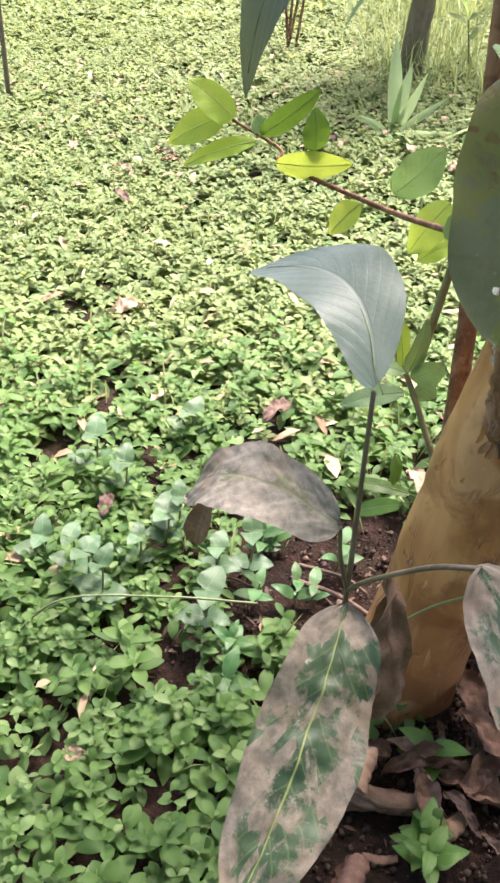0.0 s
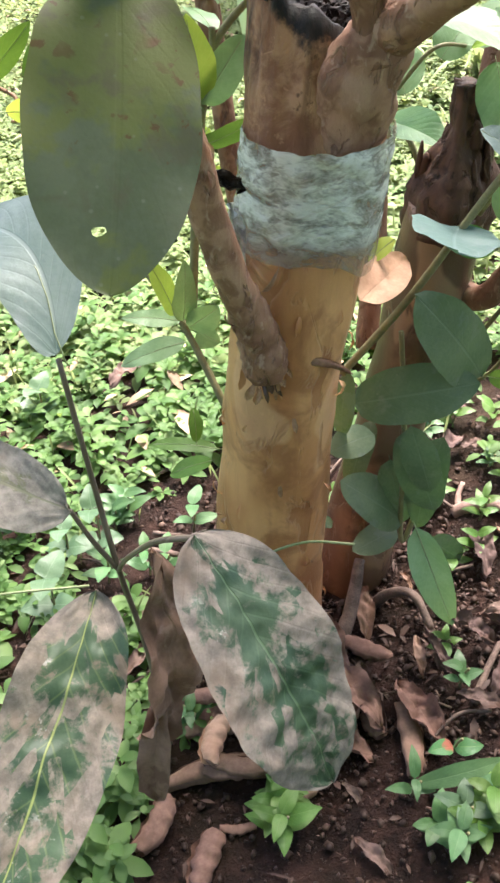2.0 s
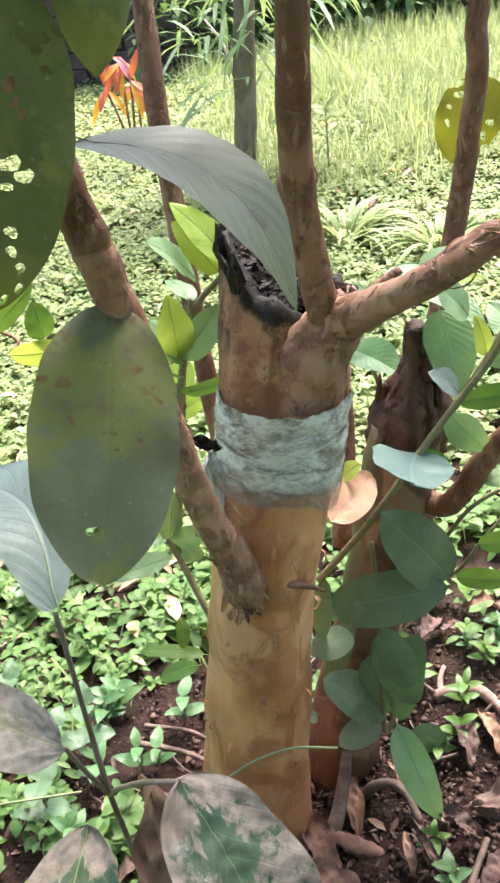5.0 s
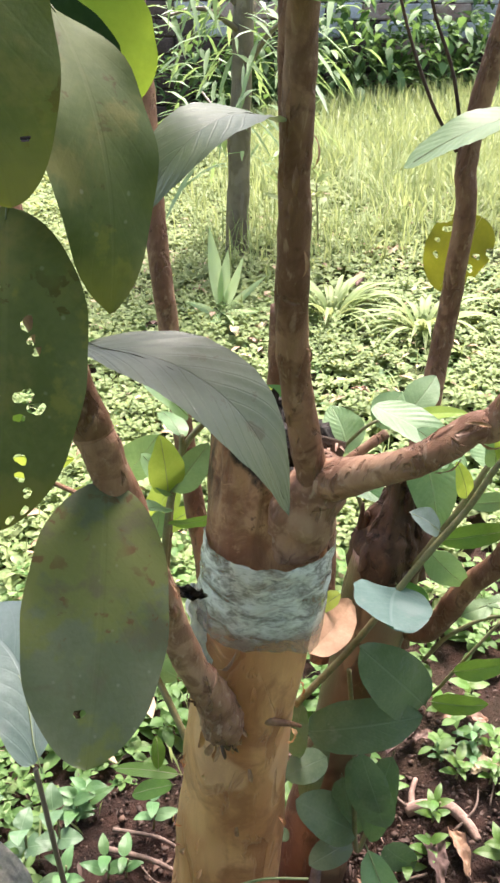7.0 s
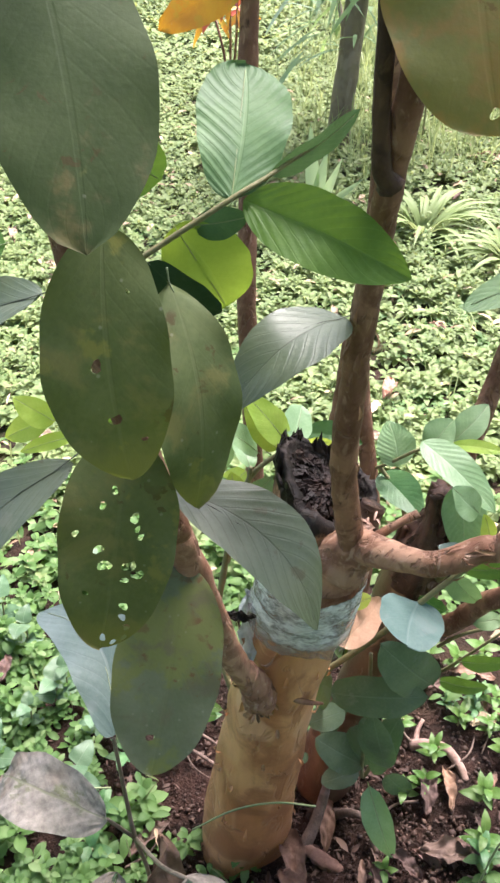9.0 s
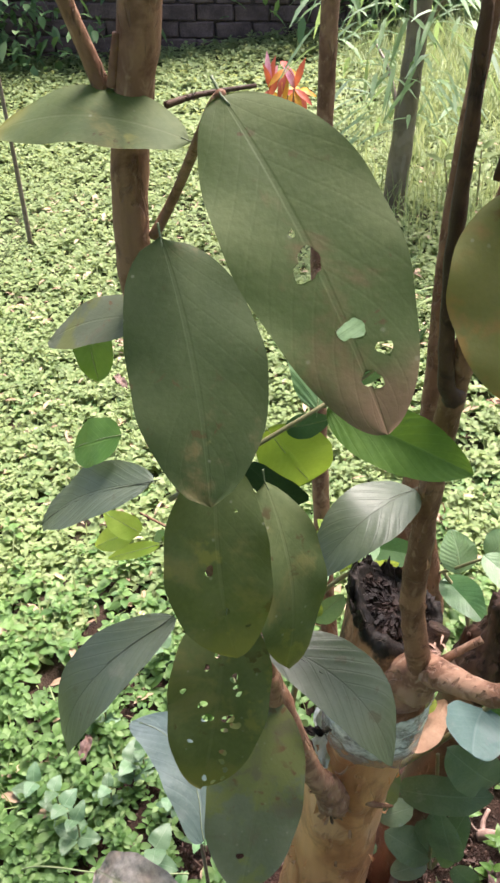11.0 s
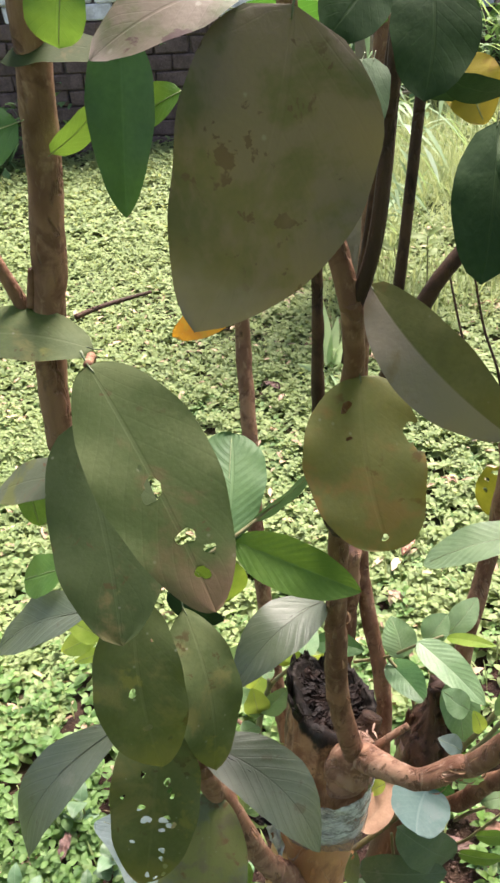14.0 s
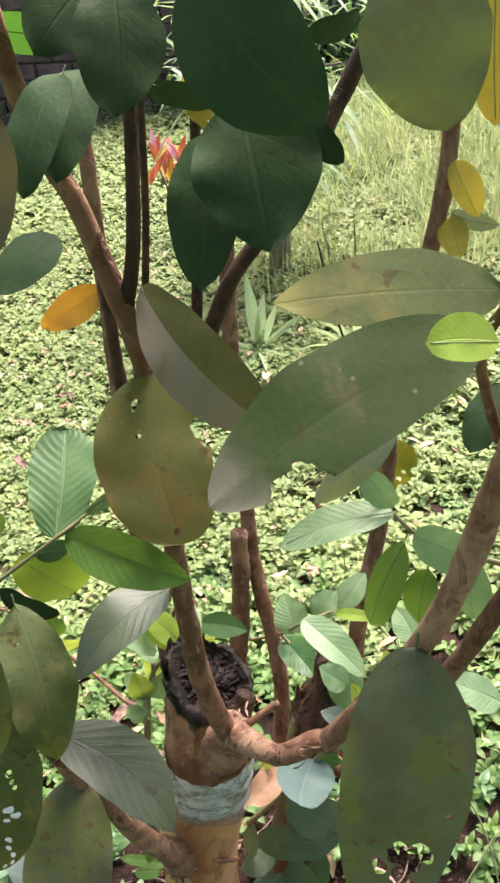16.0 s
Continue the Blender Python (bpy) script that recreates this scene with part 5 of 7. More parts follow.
for path, radius, count, bark in ((RIGHT, 0.0128, 12, M_BARK_WARM), (UPRIGHT, 0.0125, 9, M_BARK_LIMB), (LOWER, 0.0148, 8, M_BARK_WARM)):
    line = spline(path, 12)
    for k in range(count):
        i = fr.randrange(0, len(line) - 2)
        along = (Vector(line[i + 1]) - Vector(line[i])).normalized()
        side = along.cross(Vector((0, 1, 0))).normalized()
        a = fr.uniform(-1.5, 1.5)
        out = (Vector((0, -1, 0)) * math.cos(a) + side * math.sin(a)).normalized()
        b = Vector(line[i]) + out * radius * 0.97
        flake(guava, b, b + along * fr.choice((-1, 1)) * fr.uniform(0.010, 0.028) + out * fr.uniform(0.0, 0.0015), fr.uniform(0.004, 0.008), out, fr.uniform(0.1, 0.5), bark if k % 3 else M_FLAKE)
stem(guava, 'limb', [(0.189, 0.562, 1.452), (0.170, 0.558, 1.527), (0.156, 0.550, 1.565), (0.148, 0.535, 1.616), (0.146, 0.520, 1.670)], 0.0078, 0.0055)
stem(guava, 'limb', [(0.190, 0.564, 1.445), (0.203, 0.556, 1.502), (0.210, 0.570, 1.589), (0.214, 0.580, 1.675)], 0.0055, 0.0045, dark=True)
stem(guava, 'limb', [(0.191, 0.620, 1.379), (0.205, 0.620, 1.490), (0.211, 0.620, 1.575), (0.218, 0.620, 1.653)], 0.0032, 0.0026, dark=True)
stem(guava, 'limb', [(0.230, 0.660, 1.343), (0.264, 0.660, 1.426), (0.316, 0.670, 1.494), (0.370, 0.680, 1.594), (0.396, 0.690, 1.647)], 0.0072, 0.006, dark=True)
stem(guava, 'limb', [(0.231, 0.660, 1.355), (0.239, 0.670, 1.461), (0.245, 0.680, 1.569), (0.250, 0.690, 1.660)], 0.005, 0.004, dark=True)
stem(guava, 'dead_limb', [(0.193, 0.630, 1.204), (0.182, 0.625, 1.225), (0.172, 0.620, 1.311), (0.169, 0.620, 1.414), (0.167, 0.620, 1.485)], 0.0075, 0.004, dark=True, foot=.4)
stem(guava, 'limb', [(0.238, 0.700, 0.772), (0.290, 0.627, 0.832), (0.331, 0.622, 0.861), (0.358, 0.615, 0.886), (0.429, 0.550, 1.116), (0.452, 0.500, 1.330), (0.454, 0.460, 1.453)], 0.0135, 0.0118, foot=.55, wood=M_BARK_WARM)
stem(guava, 'dead_limb', [(0.233, 1.030, 0.502), (0.246, 1.050, 0.669), (0.251, 1.061, 0.808)], 0.017, 0.0145)
stem(guava, 'limb', [(0.178, 0.850, -0.020), (0.150, 0.895, 0.420), (0.121, 0.930, 0.683), (0.100, 0.970, 0.900), (0.092, 1.030, 1.060), (0.086, 1.070, 1.164), (0.086, 1.080, 1.259), (0.085, 1.100, 1.474)], 0.013, 0.01)
stem(guava, 'twig', [(-0.062, 0.635, 1.424), (-0.072, 0.630, 1.457), (-0.085, 0.620, 1.501), (-0.097, 0.610, 1.531)], 0.006, 0.004)
stem(guava, 'twig', [(-0.055, 0.630, 1.428), (-0.049, 0.630, 1.459)], 0.004, 0.003)
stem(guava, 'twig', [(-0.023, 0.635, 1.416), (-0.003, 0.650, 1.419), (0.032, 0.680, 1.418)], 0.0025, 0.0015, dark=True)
stem(guava, 'twig', [(-0.036, 0.630, 1.329), (-0.017, 0.620, 1.364), (0.021, 0.500, 1.448), (0.034, 0.440, 1.474)], 0.004, 0.0025)
stem(guava, 'twig', [(-0.035, 0.610, 1.100), (0.024, 0.615, 1.147), (0.086, 0.626, 1.190), (0.111, 0.640, 1.202), (0.141, 0.660, 1.218)], 0.0024, 0.0014, green=True)
stem(guava, 'twig_stub', [(0.178, 0.700, 0.486), (0.193, 0.688, 0.489), (0.212, 0.690, 0.481), (0.228, 0.700, 0.464)], 0.006, 0.002)
stem(guava, 'dead_limb', [(0.241, 0.745, 0.762), (0.249, 0.750, 0.773), (0.253, 0.755, 0.785)], 0.017, 0.014, dark=True)
# main guava tree: leaves
leaf(guava, M_LEAF_DULL, (0.054, 0.600, 0.845), (0.036, 0.467, 0.705), 0.101, (0.129, -0.865, 0.485), bend=.04, holes=((.82, -.22, .017),), label='dull grey-green leaf with yellow blotches')
leaf(guava, M_LEAF_EATEN, (0.021, 0.535, 1.054), (0.003, 0.467, 0.897), 0.086, (0.147, -0.660, 0.737), bend=.05, holes=HOLES_A, label='dark green leaf riddled with insect holes')
leaf(guava, M_LEAF_EATEN, (0.016, 0.530, 1.212), (0.034, 0.475, 1.067), 0.077, (0.177, -0.805, 0.567), bend=.06, holes=HOLES_B, label='dark green leaf with brown spots')
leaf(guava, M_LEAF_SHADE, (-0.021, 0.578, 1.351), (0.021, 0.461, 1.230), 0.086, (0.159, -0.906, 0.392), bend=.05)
leaf(guava, M_LEAF_BROWNED, (0.034, 0.440, 1.474), (0.106, 0.349, 1.375), 0.066, (0.107, -0.824, 0.557), bend=.05, sweep=0.055, holes=HOLES_C, label='dark green leaf with round holes and a brown tip')
leaf(guava, M_LEAF_EATEN, (-0.003, 0.600, 1.405), (-0.133, 0.620, 1.401), 0.057, (0.293, -0.874, 0.388), roll=45, bend=.12)
leaf(guava, M_LEAF_EATEN, (0.047, 0.585, 1.147), (0.071, 0.521, 0.999), 0.068, (0.073, -0.789, 0.610), roll=-25, bend=.15, shape='tapered', wave=.05, sweep=.04)
leaf(guava, M_LEAF_GREY, (0.048, 0.585, 0.955), (0.174, 0.522, 0.860), 0.074, (0.416, -0.346, 0.841), bend=.24, shape='tapered', wave=.01, label='dusty grey-green drooping leaf')
leaf(guava, M_LEAF_GREY, (0.181, 0.665, 1.077), (0.088, 0.585, 1.035), 0.064, (-0.392, -0.392, 0.832), bend=.24, shape='tapered', wave=.01, label='dusty grey-green drooping leaf')
leaf(guava, M_LEAF_GREY, (-0.032, 0.580, 0.983), (-0.140, 0.530, 0.826), 0.072, (-0.597, -0.398, 0.697), bend=.22, shape='tapered', wave=.01, label='dusty grey-green drooping leaf')
leaf(guava, M_LEAF_GREY, (-0.051, 0.620, 1.110), (-0.173, 0.660, 1.014), 0.061, (0.266, -0.673, 0.690), roll=40, bend=.1)
leaf(guava, M_LEAF_DULL, (-0.025, 0.620, 1.271), (-0.136, 0.660, 1.221), 0.044, (0.257, -0.892, 0.373), roll=50, bend=.1)
leaf(guava, M_LEAF_RIB, (0.086, 0.626, 1.190), (0.090, 0.725, 1.249), 0.067, (0.020, -0.943, 0.332), bend=.06, ribs=12, shape='obovate', label='fresh green ribbed leaf')
leaf(guava, M_LEAF_FRESH, (0.094, 0.630, 1.188), (0.212, 0.602, 1.150), 0.052, (-0.05, -0.75, 0.66), roll=10, bend=.13, fold=.36, ribs=12, shape='ovate', wave=.008, label='fresh bright green leaf')
leaf(guava, M_LEAF_LIME, (0.047, 0.625, 1.168), (0.084, 0.660, 1.086), 0.062, (0.051, -0.880, 0.472), bend=.1, shape='oval', label='lime-green leaf lit from behind')
leaf(guava, M_LEAF_DARK, (0.031, 0.600, 1.153), (0.083, 0.596, 1.119), 0.030, (0.071, -0.864, 0.499), roll=30, bend=.1)
leaf(guava, M_LEAF_RIB, (0.060, 0.630, 1.167), (0.097, 0.640, 1.171), 0.024, (0.037, -0.903, 0.428), roll=20, bend=.1)
leaf(guava, M_LEAF_RIB, (0.111, 0.645, 1.200), (0.171, 0.680, 1.236), 0.027, (-0.068, -0.938, 0.341), roll=55, bend=.06)
leaf(guava, M_LEAF_FRESH, (0.0, 0.62, 1.228), (0.038, 0.63, 1.198), 0.048, (0.117, -0.913, 0.390), roll=10, bend=.1, shape='oval')
leaf(guava, M_LEAF_FRESH, (-0.108, 0.680, 1.239), (-0.098, 0.660, 1.184), 0.034, (0.281, -0.778, 0.562), roll=20, bend=.1)
leaf(guava, M_LEAF_FRESH, (-0.084, 0.660, 1.129), (-0.136, 0.680, 1.095), 0.046, (0.268, -0.720, 0.640), roll=20, bend=.1)
leaf(guava, M_LEAF_BRONZE, (0.148, 0.390, 1.651), (0.105, 0.360, 1.530), 0.083, (0.120, -0.961, 0.249), bend=.04, sweep=.05, shape='bronze', label='dull bronze-green leaf with dark spots')
leaf(guava, M_LEAF_BRONZE, (0.129, 0.400, 1.658), (0.070, 0.380, 1.635), 0.036, (0.124, -0.988, 0.093), roll=50, bend=.1)
leaf(guava, M_LEAF_YELLOW, (0.199, 0.577, 1.390), (0.219, 0.503, 1.284), 0.088, (-0.067, -0.825, 0.561), bend=.05, holes=HOLES_D, shape='round', label='olive leaf turning orange at one edge, bitten and holed')
leaf(guava, M_LEAF_FOLDED, (0.202, 0.570, 1.465), (0.294, 0.500, 1.383), 0.055, (-0.141, -0.876, 0.460), roll=12, bend=.12, label='olive leaf with a pale underside')
leaf(guava, M_LEAF_DEEP, (0.040, 0.615, 1.625), (0.034, 0.600, 1.506), 0.046, (0.150, -0.978, 0.145), roll=15, bend=.1, fold=.3, shape='ovate', ribs=10)
leaf(guava, M_LEAF_MID, (-0.030, 0.600, 1.571), (-0.093, 0.580, 1.550), 0.045, (0.315, -0.938, 0.147), roll=20, bend=.1)
leaf(guava, M_LEAF_FRESH, (-0.017, 0.620, 1.546), (0.021, 0.630, 1.578), 0.026, (0.193, -0.971, 0.140), roll=40, bend=.1)
leaf(guava, M_LEAF_FRESH, (0.079, 0.600, 1.587), (0.041, 0.620, 1.563), 0.027, (0.097, -0.985, 0.142), roll=30, bend=.1)
leaf(guava, M_LEAF_MID, (0.119, 0.550, 1.637), (0.203, 0.550, 1.629), 0.028, (-0.036, -0.995, 0.090), roll=40, bend=.1)
leaf(guava, M_LEAF_FRESH, (0.012, 0.600, 1.653), (0.004, 0.600, 1.614), 0.039, (0.234, -0.969, 0.079), roll=10, bend=.1)
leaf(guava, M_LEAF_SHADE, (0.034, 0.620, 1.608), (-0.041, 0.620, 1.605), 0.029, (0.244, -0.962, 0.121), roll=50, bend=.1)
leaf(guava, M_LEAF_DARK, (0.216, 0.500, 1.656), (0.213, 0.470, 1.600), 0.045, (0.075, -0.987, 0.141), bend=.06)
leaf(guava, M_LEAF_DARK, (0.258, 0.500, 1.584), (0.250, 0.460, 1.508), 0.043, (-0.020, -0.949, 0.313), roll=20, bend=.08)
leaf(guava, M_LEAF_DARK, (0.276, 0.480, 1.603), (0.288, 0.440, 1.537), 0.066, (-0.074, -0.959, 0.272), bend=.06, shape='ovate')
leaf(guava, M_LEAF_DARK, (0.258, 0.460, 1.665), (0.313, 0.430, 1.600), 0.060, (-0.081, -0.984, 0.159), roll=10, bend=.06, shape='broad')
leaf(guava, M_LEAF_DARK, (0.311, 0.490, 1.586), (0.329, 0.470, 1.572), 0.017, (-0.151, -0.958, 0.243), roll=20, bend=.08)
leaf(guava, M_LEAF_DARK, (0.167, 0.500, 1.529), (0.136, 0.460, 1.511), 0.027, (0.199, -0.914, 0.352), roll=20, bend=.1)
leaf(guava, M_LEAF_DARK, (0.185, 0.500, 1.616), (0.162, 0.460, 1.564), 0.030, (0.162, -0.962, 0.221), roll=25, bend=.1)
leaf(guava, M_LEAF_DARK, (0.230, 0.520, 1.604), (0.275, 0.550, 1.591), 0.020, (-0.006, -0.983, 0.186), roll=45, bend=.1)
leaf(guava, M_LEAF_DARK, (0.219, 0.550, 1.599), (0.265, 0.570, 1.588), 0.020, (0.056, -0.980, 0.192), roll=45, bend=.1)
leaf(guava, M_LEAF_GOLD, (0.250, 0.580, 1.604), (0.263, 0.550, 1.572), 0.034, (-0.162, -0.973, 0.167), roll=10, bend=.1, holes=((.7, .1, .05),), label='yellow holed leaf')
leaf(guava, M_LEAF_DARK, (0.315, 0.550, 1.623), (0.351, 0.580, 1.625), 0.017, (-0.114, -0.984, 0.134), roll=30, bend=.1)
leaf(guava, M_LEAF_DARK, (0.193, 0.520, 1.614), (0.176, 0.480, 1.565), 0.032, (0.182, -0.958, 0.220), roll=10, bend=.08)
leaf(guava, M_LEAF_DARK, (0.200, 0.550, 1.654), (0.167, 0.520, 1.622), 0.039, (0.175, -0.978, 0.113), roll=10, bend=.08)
leaf(guava, M_LEAF_EATEN, (0.420, 0.460, 1.500), (0.287, 0.420, 1.517), 0.046, (-0.182, -0.892, 0.413), roll=25, shape='ovate', bend=.06, label='pale dusty leaf with a yellow stripe')
leaf(guava, M_LEAF_OLIVE, (0.382, 0.380, 1.517), (0.253, 0.330, 1.460), 0.056, (-0.121, -0.829, 0.547), roll=15, bend=.05, holes=((.72, .9, .055), (.77, .98, .06), (.70, .62, .03), (.665, .98, .03)), label='large olive-green leaf with a ragged tip')
leaf(guava, M_LEAF_DULL, (0.355, 0.420, 1.438), (0.308, 0.400, 1.402), 0.021, (-0.129, -0.794, 0.594), roll=20, bend=.05)
leaf(guava, M_LEAF_YOUNG, (0.378, 0.340, 1.533), (0.345, 0.330, 1.539), 0.021, (-0.259, -0.849, 0.460), roll=10, bend=.05, label='small pale yellow-green young leaf')
leaf(guava, M_LEAF_DULL, (0.353, 0.440, 1.668), (0.368, 0.420, 1.598), 0.056, (-0.220, -0.963, 0.154), bend=.05)
leaf(guava, M_LEAF_GOLD, (0.412, 0.520, 1.643), (0.415, 0.500, 1.579), 0.031, (-0.285, -0.943, 0.170), roll=20, bend=.05)
leaf(guava, M_LEAF_DULL, (0.416, 0.540, 1.111), (0.371, 0.440, 0.838), 0.122, (-0.142, -0.523, 0.840), bend=.05, holes=HOLES_E, label='large dull green leaf with ragged holes')
leaf(guava, M_LEAF_DARK, (0.477, 0.600, 1.354), (0.447, 0.560, 1.315), 0.035, (-0.281, -0.797, 0.534), roll=20, bend=.08)
stem(guava, 'twig', [(0.445, 0.500, 1.370), (0.415, 0.470, 1.450), (0.405, 0.420, 1.505), (0.401, 0.380, 1.530)], 0.004, 0.003)
stem(guava, 'twig', [(0.597, 0.750, 0.999), (0.533, 0.770, 1.008), (0.471, 0.780, 1.035), (0.402, 0.800, 1.109)], 0.004, 0.002, green=True)
leaf(guava, M_LEAF_PALE_LIT, (0.441, 0.780, 1.072), (0.305, 0.780, 1.025), 0.055, (-0.103, -0.748, 0.655), roll=40, bend=.1, ribs=13, label='pale green ribbed leaf')
leaf(guava, M_LEAF_PALE_LIT, (0.408, 0.800, 1.117), (0.440, 0.780, 1.080), 0.039, (-0.157, -0.772, 0.615), roll=20, bend=.1)
leaf(guava, M_LEAF_PALE_LIT, (0.464, 0.770, 1.044), (0.547, 0.740, 1.021), 0.055, (-0.233, -0.712, 0.662), roll=20, bend=.1)
leaf(guava, M_LEAF_FRESH, (0.457, 0.780, 1.026), (0.423, 0.780, 0.880), 0.049, (-0.159, -0.697, 0.700), roll=25, bend=.1)
leaf(guava, M_LEAF_FRESH, (0.486, 0.770, 0.987), (0.481, 0.760, 0.898), 0.049, (-0.199, -0.679, 0.706), roll=25, bend=.1)
leaf(guava, M_LEAF_PALE_LIT, (0.538, 0.760, 1.003), (0.542, 0.740, 0.926), 0.047, (-0.254, -0.673, 0.694), roll=20, bend=.1)
leaf(guava, M_LEAF_PALE_LIT, (0.626, 0.800, 0.682), (0.547, 0.800, 0.733), 0.057, (-0.245, -0.591, 0.769), roll=30, bend=.1)
stem(guava, 'twig', [(0.079, 0.830, 0.470), (0.096, 0.840, 0.641), (0.113, 0.850, 0.716), (0.115, 0.850, 0.743)], 0.005, 0.003, green=True)
leaf(guava, M_LEAF_YOUNG, (0.098, 0.840, 0.679), (0.092, 0.820, 0.762), 0.039, (0.042, -0.943, 0.330), roll=10, bend=.08, ribs=10, shape='ovate')
leaf(guava, M_LEAF_PALE_LIT, (0.101, 0.840, 0.680), (0.143, 0.840, 0.738), 0.035, (0.000, -0.625, 0.781), roll=25, bend=.08)
leaf(guava, M_LEAF_YOUNG, (0.147, 0.860, 0.766), (0.103, 0.880, 0.815), 0.039, (0.004, -0.971, 0.239), roll=15, bend=.08, ribs=10, shape='ovate')
leaf(guava, M_LEAF_PALE_LIT, (0.102, 0.840, 0.676), (0.071, 0.850, 0.724), 0.031, (0.000, -0.625, 0.781), roll=30, bend=.08)
leaf(guava, M_LEAF_PALE_LIT, (0.097, 0.830, 0.666), (0.074, 0.800, 0.686), 0.028, (0.000, -0.625, 0.781), roll=30, bend=.08)
leaf(guava, M_LEAF_FRESH, (0.098, 0.830, 0.645), (0.152, 0.780, 0.688), 0.025, (0.005, -0.917, 0.399), roll=45, bend=.05)
leaf(guava, M_LEAF_PALE_LIT, (0.115, 0.850, 0.740), (0.095, 0.900, 0.747), 0.030, (0.000, -0.625, 0.781), roll=30, bend=.1)
leaf(guava, M_LEAF_YOUNG, (0.159, 0.860, 0.775), (0.102, 0.880, 0.835), 0.040, (-0.005, -0.811, 0.585), roll=25, bend=.08, ribs=10, shape='ovate')
leaf(guava, M_LEAF_PALE_LIT, (0.166, 0.860, 0.779), (0.176, 0.920, 0.791), 0.041, (0.000, -0.625, 0.781), roll=25, bend=.08)
leaf(guava, M_LEAF_YOUNG, (0.166, 0.860, 0.773), (0.211, 0.850, 0.793), 0.028, (-0.065, -0.793, 0.606), roll=45, bend=.08)
leaf(guava, M_LEAF_PALE_LIT, (0.123, 0.860, 0.760), (0.077, 0.840, 0.810), 0.038, (0.000, -0.625, 0.781), roll=25, bend=.08)
leaf(guava, M_LEAF_PALE_LIT, (0.081, 0.840, 0.617), (0.088, 0.840, 0.657), 0.027, (0.000, -0.625, 0.781), roll=25, bend=.08)
stem(guava, 'twig', [(0.092, 0.840, 0.576), (0.111, 0.850, 0.715), (0.163, 0.860, 0.775)], 0.004, 0.003, green=True)
stem(guava, 'twig', [(0.115, 0.760, 0.360), (0.067, 0.825, 0.450), (0.029, 0.860, 0.501)], 0.0045, 0.003, green=True)
leaf(guava, M_LEAF_YOUNG, (0.059, 0.825, 0.464), (0.033, 0.820, 0.540), 0.026, (0.091, -0.838, 0.538), roll=25, bend=.08, ribs=9, shape='ovate')
leaf(guava, M_LEAF_PALE_LIT, (0.067, 0.825, 0.456), (0.074, 0.820, 0.532), 0.029, (0.064, -0.836, 0.545), roll=25, bend=.08, ribs=9, shape='ovate')
leaf(guava, M_LEAF_PALE_LIT, (0.064, 0.825, 0.456), (0.001, 0.820, 0.467), 0.021, (0.104, -0.817, 0.568), roll=25, bend=.08, ribs=9, shape='ovate')
leaf(guava, M_LEAF_PALE_LIT, (0.073, 0.825, 0.447), (0.107, 0.820, 0.474), 0.035, (0.042, -0.820, 0.571), roll=25, bend=.08, ribs=9, shape='ovate')
leaf(guava, M_LEAF_PALE_LIT, (0.067, 0.825, 0.428), (-0.007, 0.820, 0.404), 0.028, (0.103, -0.794, 0.600), roll=25, bend=.08, ribs=9, shape='ovate')
leaf(guava, M_LEAF_PALE_LIT, (0.082, 0.825, 0.442), (0.106, 0.820, 0.427), 0.029, (0.037, -0.807, 0.590), roll=25, bend=.08, ribs=9, shape='ovate')
leaf(guava, M_LEAF_FRESH, (0.096, 0.780, 0.305), (0.015, 0.800, 0.302), 0.019, (0.073, -0.725, 0.684), roll=25, bend=.08)
leaf(guava, M_LEAF_FRESH, (0.088, 0.780, 0.287), (0.035, 0.800, 0.250), 0.024, (0.066, -0.709, 0.703), roll=25, bend=.08)
leaf(guava, M_LEAF_FRESH, (0.071, 0.780, 0.318), (0.070, 0.800, 0.354), 0.019, (0.060, -0.742, 0.667), roll=25, bend=.08)
stem(guava, 'twig', [(0.099, 0.840, 0.624), (0.040, 0.900, 0.615), (-0.020, 0.960, 0.613), (-0.103, 1.020, 0.621), (-0.108, 1.040, 0.633), (-0.179, 1.060, 0.661)], 0.004, 0.002)
leaf(guava, M_LEAF_YOUNG, (-0.166, 1.000, 0.676), (-0.221, 1.000, 0.715), 0.041, (0.066, -0.962, 0.263), roll=25, bend=.1, ribs=10, shape='ovate')
leaf(guava, M_LEAF_YOUNG, (-0.176, 1.000, 0.678), (-0.242, 1.000, 0.639), 0.040, (0.080, -0.952, 0.296), roll=25, bend=.1, ribs=10, shape='ovate')
leaf(guava, M_LEAF_YOUNG, (-0.137, 1.000, 0.652), (-0.224, 1.000, 0.613), 0.024, (0.053, -0.946, 0.319), roll=25, bend=.1, ribs=10, shape='ovate')
leaf(guava, M_LEAF_FRESH, (-0.133, 1.000, 0.659), (-0.067, 1.000, 0.718), 0.030, (-0.024, -0.963, 0.270), roll=25, bend=.1, ribs=10, shape='ovate')
leaf(guava, M_LEAF_PALE_LIT, (-0.131, 1.000, 0.663), (-0.139, 1.000, 0.682), 0.024, (0.010, -0.959, 0.285), roll=25, bend=.1, ribs=10, shape='ovate')
leaf(guava, M_LEAF_FRESH, (-0.065, 1.000, 0.647), (-0.071, 1.000, 0.697), 0.036, (-0.055, -0.957, 0.284), roll=25, bend=.1, ribs=10, shape='ovate')
leaf(guava, M_LEAF_YOUNG, (-0.111, 1.000, 0.628), (-0.017, 1.000, 0.636), 0.036, (-0.058, -0.946, 0.319), roll=25, bend=.1, ribs=10, shape='ovate')
leaf(guava, M_LEAF_YOUNG, (-0.000, 1.000, 0.588), (-0.033, 1.000, 0.544), 0.037, (-0.101, -0.923, 0.372), roll=25, bend=.1, ribs=10, shape='ovate')
